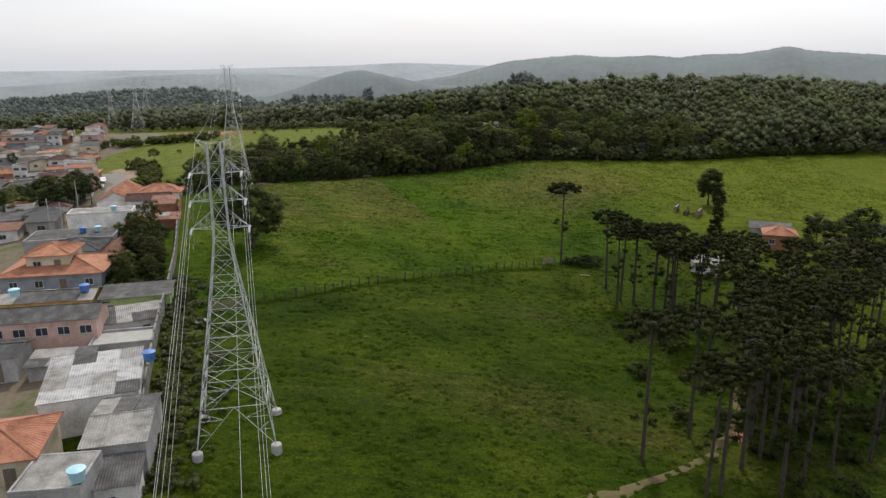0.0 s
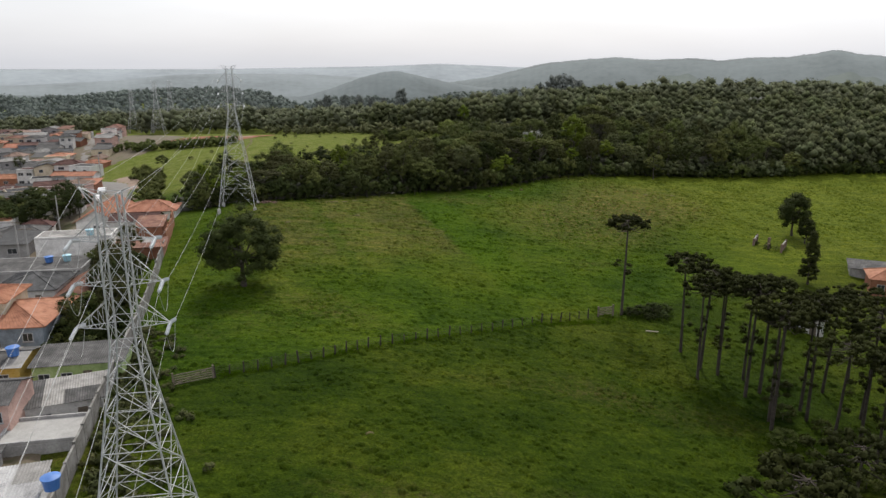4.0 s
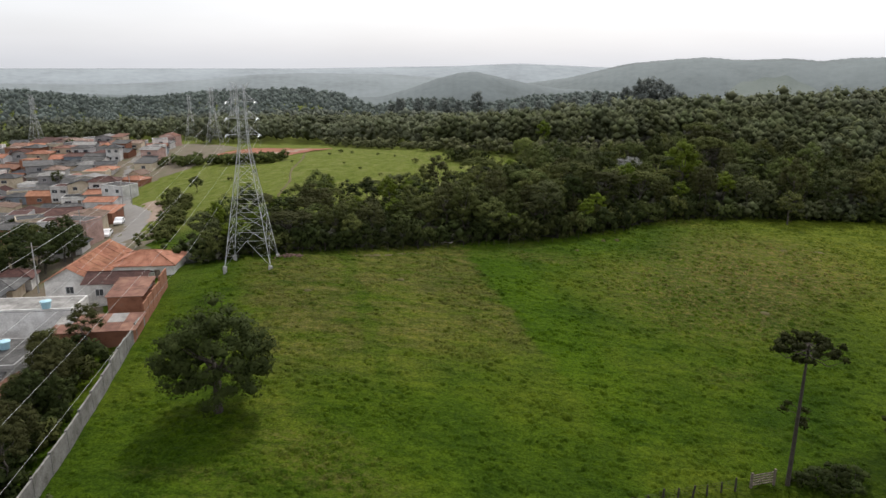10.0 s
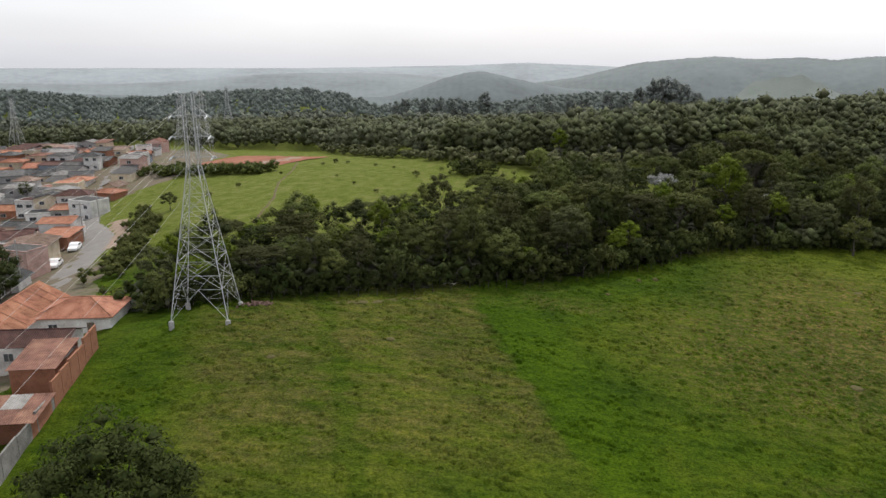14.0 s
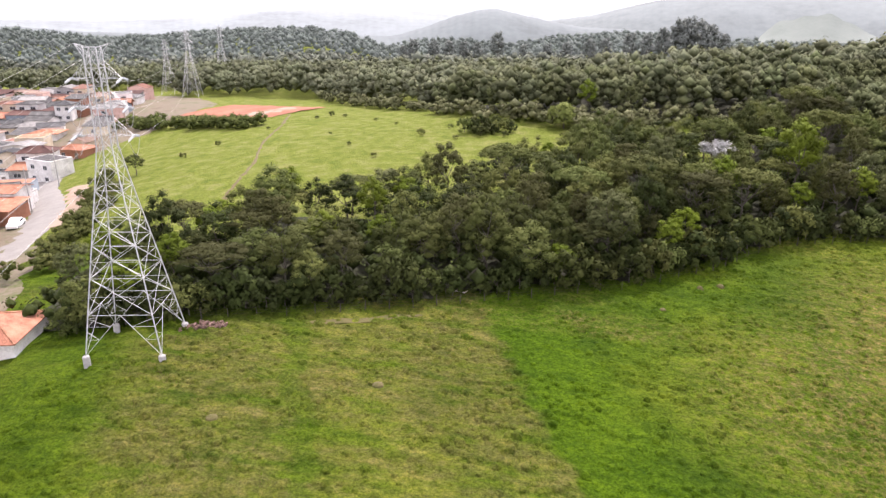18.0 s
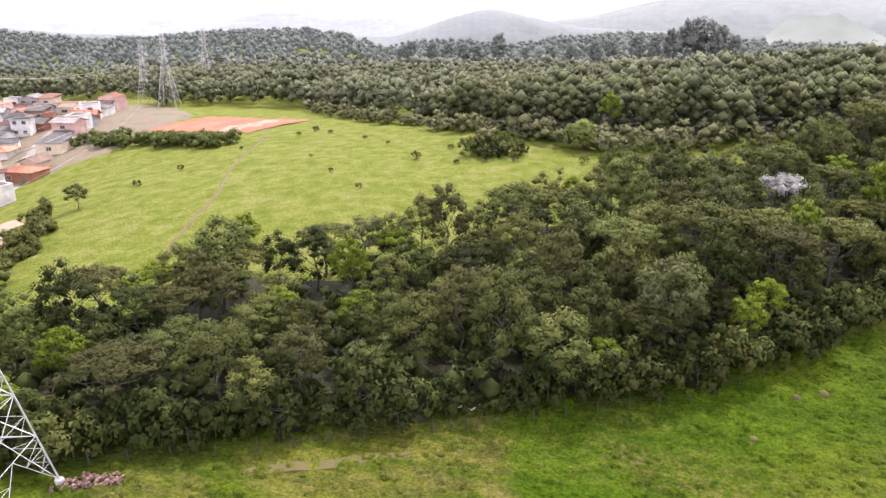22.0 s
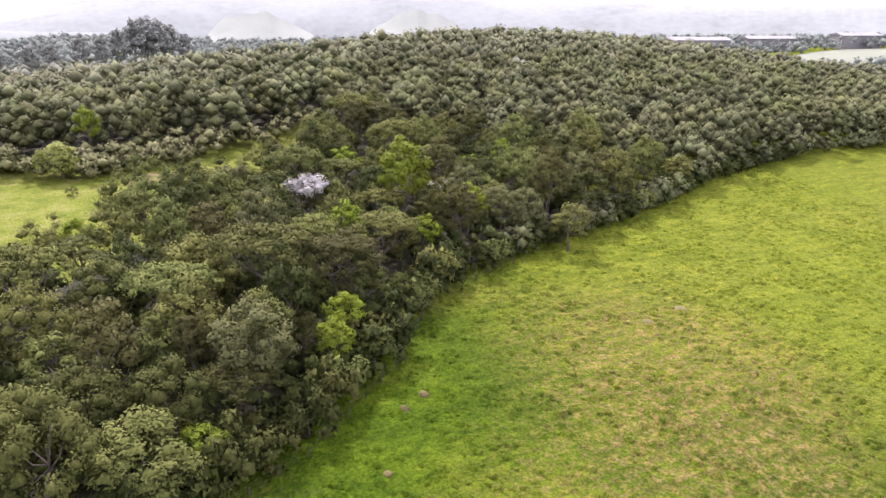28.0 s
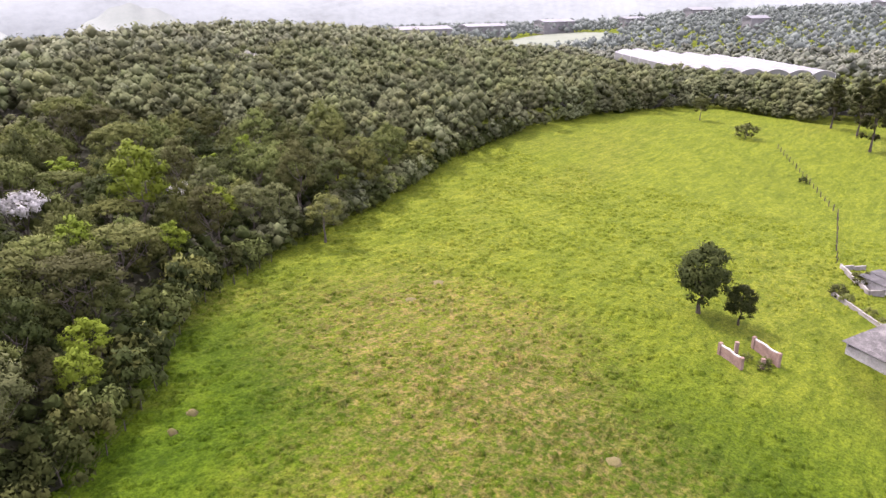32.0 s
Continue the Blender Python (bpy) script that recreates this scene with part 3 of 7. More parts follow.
def crown_mesh(name, seed, rx, rz, base, lumps, per, size, kind="round", rough=0.3, least=0.22):
    """A crown: lumps of foliage over an uneven dome, each with a dark core and many leaf clusters."""
    rng = np.random.default_rng(seed)
    c, r = [], []
    for k in range(lumps):
        u = 2.4 * k + rng.normal() * 0.35
        if kind == "round":
            w = 1 - 1.6 * (k + 0.5) / lumps + rng.normal() * 0.1
            q = math.sqrt(max(0.02, 1 - min(1, w * w))) * rng.uniform(0.62, 1.0)
            h = base + rz * (0.45 + 0.48 * w) + rng.normal() * 0.09 * rz
        elif kind == "flat":
            q = math.sqrt((k + 0.5) / lumps) * rng.uniform(0.85, 1.1)
            h = base + rz * (0.9 - 0.4 * q * q) + rng.normal() * 0.07 * rz
        else:
            w = rng.uniform(0, 1)
            q = (1 - w) ** 0.6 * rng.uniform(0.4, 1.0)
            h = base + rz * w
        c.append((rx * q * math.cos(u), rx * q * math.sin(u) * 0.92, h))
        r.append(rx * rng.uniform(least, least + rough) * (0.75 if kind == "flat" else 1.0))
    c, r = np.array(c), np.array(r)
    heart = np.tile([0, 0, base + rz * (0.1 if kind == "flat" else 0.3)], (lumps, 1))
    v, f, vn = leaves_on(rng, c, r, per, size, 0.5 if kind == "flat" else 0.8, -0.45, heart, 0.3 if kind == "cone" else 0.7)
    spin = rng.uniform(0, 6.28, lumps)
    cs, sn = np.cos(spin)[:, None], np.sin(spin)[:, None]
    o = np.stack([cs * OCT_V[:, 0] - sn * OCT_V[:, 1], sn * OCT_V[:, 0] + cs * OCT_V[:, 1], np.broadcast_to(OCT_V[:, 2], (lumps, 6))], -1)
    core_v = (o * (r * 0.66)[:, None, None] * np.array([1, 1, 0.5 if kind == "flat" else 0.76])
              * rng.uniform(0.7, 1.1, (lumps, 6, 1)) + c[:, None])
    core_f = (OCT_F[None] + (np.arange(lumps) * 6)[:, None, None]).reshape(-1, 3)
    me = fast_mesh(name, np.concatenate([v, core_v.reshape(-1, 3)]), np.concatenate([f, core_f + len(v)]), True, np.concatenate([vn, o.reshape(-1, 3)]))
    return me, c


def trunk_mesh(name, seed, height, r0, tips, lean=0.06, fork=0.45):
    """A tapered trunk with limbs that reach into the crown."""
    rng = np.random.default_rng(seed)
    g = Geo()
    pts, rad = [(0, 0, -0.5)], [r0 * 1.35]
    for k in range(1, 5):
        h = height * k / 4
        pts.append((rng.normal() * lean * h, rng.normal() * lean * h, h))
        rad.append(r0 * (1 - 0.75 * k / 4))
    g.tube(pts, rad, 7)
    for t in tips:
        s = rng.uniform(fork, 0.9)
        k = min(3, int(s * 4))
        p = Vector(pts[k]).lerp(Vector(pts[k + 1]), s * 4 - k)
        mid = p.lerp(Vector(t), 0.55) + Vector((0, 0, -0.08 * height))
        g.tube([p, mid, Vector(t)], [r0 * 0.38, r0 * 0.22, r0 * 0.07], 5)
    return g.mesh(name)


KINDS = []


def tree_kind(label, material, seed, rx, rz, base, lumps, per, size, kind="round", bark="bark", r0=0.16, tips=6, rough=0.3, least=0.22):
    crown, c = crown_mesh("crown", seed, rx, rz, base, lumps, per, size, kind, rough, least)
    crown.materials.append(M[material])
    rng = np.random.default_rng(seed + 50)
    pick = c[rng.choice(len(c), min(tips, len(c)), False)]
    tk = trunk_mesh("trunk", seed, base + rz * 0.5, r0, pick)
    tk.materials.append(M[bark])
    KINDS.append((label, crown, tk))
    return len(KINDS) - 1


def plant(k, x, y, size=1.0, turn=0.0, label="", group="", tall=1.0, sink=0.0, name="tree"):
    lab, crown, tk = KINDS[k]
    ob = thing(name, label or lab, "tree", Matrix.LocRotScale((x, y, at(x, y) - sink), Euler((0, 0, turn)), (size, size, size * tall)), group)
    part("trunk", tk, None, ob)
    part("crown", crown, None, ob)
    return ob


K_OAK = tree_kind("broad-leaved tree with a dense dark green crown", "leaf_dark", 3, 3.0, 5.2, 3.0, 40, 62, 0.14, rough=0.12, least=0.2)
K_MID = [tree_kind("broad-leaved forest tree with a lumpy green crown", "leaf", 10 + i, 2.7 + 0.3 * (i % 3), 5.2 + 0.6 * (i % 2), 2.2, 30 + 6 * (i % 3), 108, 0.10 + 0.012 * (i % 2), rough=0.10 + 0.04 * (i % 3), least=0.20) for i in range(5)]
K_DARK = [tree_kind("forest tree with a deep green leafy crown", "leaf_dark", 20 + i, 2.9, 5.8, 2.0, 36, 100, 0.115, rough=0.12, least=0.21) for i in range(2)]
K_LIME = [tree_kind("forest tree with fresh yellow-green leaves", "leaf_lime", 30 + i, 2.2, 4.0, 3.8, 34, 90, 0.12, rough=0.12, least=0.2) for i in range(2)]
K_PALE = tree_kind("forest tree with a pale grey-green crown", "leaf_pale", 40, 2.7, 5.2, 2.6, 44, 100, 0.10, rough=0.1, least=0.18)
K_FLAT = [tree_kind("flat-topped forest tree with bare spreading limbs", m, 50 + i, 3.7, 2.6, 5.4, 50, 84, 0.11, "flat", "bark", 0.17, 14, rough=0.12, least=0.2) for i, m in enumerate(("leaf", "leaf_brown"))]
K_BROWN = tree_kind("forest tree with thin brownish-green foliage", "leaf_brown", 60, 2.4, 4.8, 3.2, 34, 80, 0.11, rough=0.12, least=0.2)
K_WHITE = tree_kind("forest tree covered in white blossom", "blossom", 70, 2.6, 2.0, 6.0, 34, 70, 0.12, rough=0.12)
K_BUSH = tree_kind("low leafy bush", "leaf", 80, 1.6, 1.8, 0.15, 16, 42, 0.13, r0=0.06, rough=0.2)
K_BUSHD = tree_kind("low dark green bush", "leaf_dark", 81, 1.5, 1.6, 0.15, 16, 42, 0.13, r0=0.06, rough=0.2)

EDGE = [(-75, 150), (-62, 152), (-55.5, 154), (-40, 161), (-32, 164), (-18, 169.5), (-1, 177), (10, 185), (20, 195.5), (37, 201.5), (60, 208.5), (99, 221), (130, 224.5), (160, 223.5), (184, 221), (210, 215), (221, 206), (216, 190), (214, 176), (224, 160), (240, 145), (262, 120), (300, 95)]
MEADOW = [(-74, 178), (-108, 240), (-128, 290), (-170, 345), (-150, 362), (-100, 350), (-60, 305), (-31, 277), (-6, 259), (14, 262), (40, 272), (41, 264), (26, 248), (14, 233), (4, 229), (-5, 224), (-14, 217), (-22, 209), (-30, 200), (-40, 195), (-49, 194), (-55, 182), (-60, 177)]


TOWN = [(-62, 150), (-80, 200), (-108, 240), (-128, 290), (-180, 400), (-420, 400), (-420, 0), (-30, 0), (-30, 50)]


def inside(poly, x, y):
    x, y = np.asarray(x), np.asarray(y)
    hit = np.zeros(x.shape, bool)
    for (x0, y0), (x1, y1) in zip(poly, poly[1:] + poly[:1]):
        cross = ((y0 > y) != (y1 > y)) & (x < (x1 - x0) * (y - y0) / (y1 - y0 + 1e-9) + x0)
        hit ^= cross
    return hit


def beyond_edge(x, y):
    ex, ey = np.array(EDGE).T
    left = np.interp(x, ex[:15], ey[:15])
    out = np.where(x < 184, y - left, (x - np.interp(-y, -ey[14:], ex[14:])) * 0.8)
    return np.where((x > 184) & (y > 221), np.hypot(x - 184, y - 221), out)


def scatter(rng, x0, x1, y0, y1, gap):
    """Jittered rows of places."""
    nx, ny = int((x1 - x0) / gap), int((y1 - y0) / (gap * 0.87))
    X, Y = np.meshgrid(np.arange(nx), np.arange(ny))
    px = x0 + (X + 0.5 * (Y % 2)) * gap + rng.uniform(-0.38, 0.38, X.shape) * gap
    py = y0 + Y * gap * 0.87 + rng.uniform(-0.38, 0.38, X.shape) * gap
    return px.ravel(), py.ravel()


# leaf litter with the shade under the crowns put into its colour
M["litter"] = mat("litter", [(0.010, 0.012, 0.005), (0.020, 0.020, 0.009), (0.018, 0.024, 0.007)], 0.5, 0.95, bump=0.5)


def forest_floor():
    """Leaf litter under the trees, its near-black colour standing for the shade there."""
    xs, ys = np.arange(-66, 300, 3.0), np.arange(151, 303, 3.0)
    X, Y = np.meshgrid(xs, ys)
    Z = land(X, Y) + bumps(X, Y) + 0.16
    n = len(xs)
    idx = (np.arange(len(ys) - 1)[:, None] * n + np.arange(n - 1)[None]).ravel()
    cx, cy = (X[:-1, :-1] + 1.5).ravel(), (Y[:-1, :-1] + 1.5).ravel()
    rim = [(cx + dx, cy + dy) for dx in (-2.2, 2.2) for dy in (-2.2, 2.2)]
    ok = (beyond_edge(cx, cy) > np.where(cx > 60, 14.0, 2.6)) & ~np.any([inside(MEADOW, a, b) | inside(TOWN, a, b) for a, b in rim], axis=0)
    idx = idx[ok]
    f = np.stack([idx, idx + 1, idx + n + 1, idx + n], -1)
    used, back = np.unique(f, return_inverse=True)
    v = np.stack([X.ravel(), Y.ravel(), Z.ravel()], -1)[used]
    return tagged(part("forest_floor", fast_mesh("forest_floor", v, back.reshape(f.shape), True), M["litter"]), "leaf litter under the forest trees, near black for shade", "forest floor", kind="structure")


rng = np.random.default_rng(7)
fx, fy = scatter(rng, -85, 260, 148, 300, 5.2)
ok = (beyond_edge(fx, fy) > 2.6) & ~inside(MEADOW, fx, fy) & ~inside(TOWN, fx, fy) & ((fx > -55 - 0.25 * (fy - 150)) | (fy > 300))
fx, fy = fx[ok], fy[ok]
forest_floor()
depth = np.hypot(fx - 0, fy - 150)
order = np.argsort(depth)
NEAR = order[:235]
kinds = K_MID * 4 + K_DARK * 3 + K_LIME * 2 + [K_BROWN, K_PALE, K_BROWN, K_PALE] + [K_FLAT[0]] * 3 + [K_FLAT[1]] * 2
for i in NEAR:
    x, y = float(fx[i]), float(fy[i])
    k = kinds[int(rng.integers(len(kinds)))]
    s = rng.uniform(0.74, 1.16)
    # lower growth towards the pylon and the meadow
    low = float(np.interp(x + 0.4 * (y - 165), [-30, 8], [0.84, 1.0]))
    plant(k, x, y, s * (0.5 + 0.5 * low), rng.uniform(0, 6.28), group="forest trees", tall=low * rng.uniform(0.82, 1.38))


def woods(name, x, y, size, tall, per, lumps, leaf, material, label, seed, core=OCT_V, core_f=OCT_F):
    """Many crowns, joined: each a dome of lumps with leaf clusters, none of which the camera comes near."""
    rng = np.random.default_rng(seed)
    n = len(x)
    z = land(x, y)
    k = np.arange(lumps)[None]
    u = 2.4 * k + rng.uniform(0, 6.28, (n, 1)) + rng.normal(size=(n, lumps)) * 0.3
    w = 1 - 1.75 * (k + 0.5) / lumps + rng.normal(size=(n, lumps)) * 0.08
    q = np.sqrt(np.maximum(0.04, 1 - np.minimum(1, w * w))) * rng.uniform(0.55, 0.78, (n, lumps))
    c = np.stack([x[:, None] + size[:, None] * q * np.cos(u), y[:, None] + size[:, None] * q * np.sin(u),
                  z[:, None] + tall[:, None] * 0.55 + np.minimum(tall[:, None] * 0.38, size[:, None] * 0.85) * w], -1).reshape(-1, 3)
    r = (size[:, None] * rng.uniform(0.26, 0.26 + min(0.4, 1.6 / lumps), (n, lumps))).ravel()
    heart = np.repeat(np.stack([x, y, z + tall * 0.4], -1), lumps, 0)
    cv = core[None] * (r * 0.9)[:, None, None] * np.array([1, 1, 0.85]) * rng.uniform(0.75, 1.15, (len(c), len(core), 1)) + c[:, None]
    cf = (core_f[None] + (np.arange(len(c)) * len(core))[:, None, None]).reshape(-1, 3)
    ob = tagged(part(name, fast_mesh(name, cv.reshape(-1, 3), cf, True), material), label, "woods", kind="stuff")
    if per:
        v, f, vn = leaves_on(rng, c, r, per, leaf, 0.85, -0.2, heart, 1.0, 0.86)
        tagged(part("foliage", fast_mesh("foliage", v, f, True, vn), material, ob), "loose leaf clusters of the crowns", kind="stuff")
    return ob


rest = order[235:]
wx, wy = fx[rest], fy[rest]
woods("forest_canopy", wx, wy, rng.uniform(2.5, 5.2, len(wx)), rng.uniform(7, 12.5, len(wx)), 36, 13, 0.22, M["woods"], "dense green forest canopy behind the pasture", 91)
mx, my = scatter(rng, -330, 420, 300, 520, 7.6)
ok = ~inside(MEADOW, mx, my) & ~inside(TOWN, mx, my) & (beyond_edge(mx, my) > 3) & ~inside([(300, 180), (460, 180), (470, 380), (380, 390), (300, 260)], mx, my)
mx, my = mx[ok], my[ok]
woods("far_forest", mx, my, rng.uniform(3.2, 6.0, len(mx)), rng.uniform(7, 13, len(mx)), 16, 9, 0.46, M["slope_woods_hazed"], "wooded slopes further off, paled for haze", 92)
lx, ly = scatter(rng, -800, 1000, 520, 1050, 12.5)
lx2, ly2 = scatter(rng, -900, -425, 150, 520, 12.5)
lx3, ly3 = scatter(rng, 420, 1000, 50, 520, 12.5)
lx, ly = np.concatenate([lx, lx2, lx3]), np.concatenate([ly, ly2, ly3])
seen = (np.abs(lx) < 0.95 * ly) | (lx > 0)
lx, ly = lx[seen], ly[seen]
# open fields between the woods of the far hills
OPEN = [(-215, 740, 60, 28), (-20, 660, 34, 22), (430, 610, 150, 90), (640, 500, 120, 60)]
for x, y, rx, ry in OPEN:
    keep = ((lx - x) / rx) ** 2 + ((ly - y) / ry) ** 2 > 1
    lx, ly = lx[keep], ly[keep]
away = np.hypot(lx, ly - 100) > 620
for name, pick, material, label, seed in (("distant_woods", ~away, "far_woods_hazed", "distant woods in the haze", 93), ("hazy_woods", away, "haze_woods", "woods on the hazy hills across the valley", 94)):
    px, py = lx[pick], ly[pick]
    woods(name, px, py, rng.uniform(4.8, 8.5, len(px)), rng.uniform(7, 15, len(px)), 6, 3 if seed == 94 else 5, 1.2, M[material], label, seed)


# ---- far ridges ----
def ridge(name, dist, crest, colour, glow, label, seed, trees=0.0003):
    """A long hill on the horizon; crest: bearings in degrees to the right of +y and heights in degrees over the eye."""
    # haze is put into the hill's pale colours and a glow of its own
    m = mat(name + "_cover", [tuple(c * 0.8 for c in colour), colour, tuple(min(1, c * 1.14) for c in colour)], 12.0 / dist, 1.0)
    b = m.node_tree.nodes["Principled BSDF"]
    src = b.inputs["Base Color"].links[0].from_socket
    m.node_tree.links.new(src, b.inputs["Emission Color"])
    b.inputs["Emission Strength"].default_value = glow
    a0, a1 = crest[0][0], crest[-1][0]
    n = int((a1 - a0) * 12)
    ang = np.linspace(a0, a1, n)
    rng = np.random.default_rng(seed)
    el = np.interp(ang, [c[0] for c in crest], [c[1] for c in crest])
    el = np.convolve(np.pad(el, 9, "edge"), np.hanning(19) / np.hanning(19).sum(), "valid")
    top = 35 + dist * np.tan(np.radians(el))
    top += dist * trees * np.sin(ang * 3.1 + seed) * np.sin(ang * 7.3)
    rows = []
    for s in np.linspace(0, 1, 20):
        R = dist * (0.8 + 0.2 * s)
        z = -150 + (top + 150) * np.sin(s * np.pi / 2) ** 0.75 + (np.abs(rng.normal(size=n)) * dist * trees if s == 1 else 0)
        rows.append(np.stack([R * np.sin(np.radians(ang)), 60 + R * np.cos(np.radians(ang)), z], -1))
    V = np.stack(rows)
    idx = (np.arange(19)[:, None] * n + np.arange(n - 1)[None]).ravel()
    f = np.stack([idx, idx + 1, idx + n + 1, idx + n], -1)
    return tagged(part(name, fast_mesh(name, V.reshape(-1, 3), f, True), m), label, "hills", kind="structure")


# further ridges are paler and glow more, in place of haze
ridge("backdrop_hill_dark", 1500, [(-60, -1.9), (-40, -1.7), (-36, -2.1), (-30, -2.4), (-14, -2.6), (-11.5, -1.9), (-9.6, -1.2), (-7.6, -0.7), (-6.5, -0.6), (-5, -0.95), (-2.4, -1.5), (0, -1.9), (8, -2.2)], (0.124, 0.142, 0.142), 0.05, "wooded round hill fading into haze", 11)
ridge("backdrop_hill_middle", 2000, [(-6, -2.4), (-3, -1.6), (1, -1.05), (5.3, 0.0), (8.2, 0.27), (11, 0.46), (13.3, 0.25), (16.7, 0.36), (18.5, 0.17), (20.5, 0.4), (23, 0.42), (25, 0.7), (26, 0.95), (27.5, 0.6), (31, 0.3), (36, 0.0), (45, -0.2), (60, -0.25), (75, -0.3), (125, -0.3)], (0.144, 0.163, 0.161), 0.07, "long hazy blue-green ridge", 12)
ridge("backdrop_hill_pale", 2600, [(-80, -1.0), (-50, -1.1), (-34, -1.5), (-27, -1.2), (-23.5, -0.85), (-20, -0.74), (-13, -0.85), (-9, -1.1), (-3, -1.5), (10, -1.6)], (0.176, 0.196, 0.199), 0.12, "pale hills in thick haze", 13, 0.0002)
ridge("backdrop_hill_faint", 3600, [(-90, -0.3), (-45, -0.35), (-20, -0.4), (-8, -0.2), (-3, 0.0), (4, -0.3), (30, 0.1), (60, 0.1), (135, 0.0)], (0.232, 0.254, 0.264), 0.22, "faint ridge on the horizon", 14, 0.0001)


def hazed_field(a0, a1, e0, e1, dist, label, seed):
    """A mown field lying on a far hillside, its pale colour standing for haze, with an uneven upper rim."""
    n = 48
    u = np.linspace(-1, 1, n)
    skew = u + (0.15 if seed == 1 else -0.15) * (1 - u * u)
    top = e0 + (e1 - e0) * (1 - np.abs(skew) ** 2.3) * (1 + 0.06 * np.sin(7 * u + seed) + 0.04 * np.sin(17 * u))
    az = np.radians((a0 + a1) / 2 + (a1 - a0) / 2 * u)
    rings = []
    for k in np.linspace(0, 1, 8):
        R = dist * (1 + 0.08 * k)
        rings.append(np.stack([R * np.sin(az), 60 + R * np.cos(az), 36 + R * np.tan(np.radians(e0 + (top - e0) * k))], -1))
    V = np.stack(rings).reshape(-1, 3)
    f = [(i * n + j, i * n + j + 1, (i + 1) * n + j + 1, (i + 1) * n + j) for i in range(7) for j in range(n - 1)]
    ob = tagged(part("backdrop_field", fast_mesh("backdrop_field", V, np.array(f), True), M["hazed_field"]), label, "hills", kind="structure")
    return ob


hazed_field(11.9, 20.2, -2.9, -0.95, 1250, "mown field on a hazy hillside, paled for haze", 1)
hazed_field(23.0, 31.0, -2.9, -0.8, 1250, "pasture on a hazy hillside, paled for haze", 2)
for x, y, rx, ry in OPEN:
    patch("far_meadow", x, y, rx, ry, 0, M["far_meadow"], "green meadow between far woods, paled for haze", "field", 0.3, 31)


# ---- power line ----
ROT_LINE = 12.5


def tower_mesh_parts():
    """Half-widths of the lattice body by height."""
    return [(0.6, 3.25), (4.2, 2.72), (7.4, 2.25), (10.2, 1.82), (12.6, 1.45), (14.8, 1.12), (16.6, 0.86), (18.2, 0.64), (19.6, 0.60), (21.4, 0.58), (23.2, 0.56), (24.6, 0.54), (26.2, 0.5)]


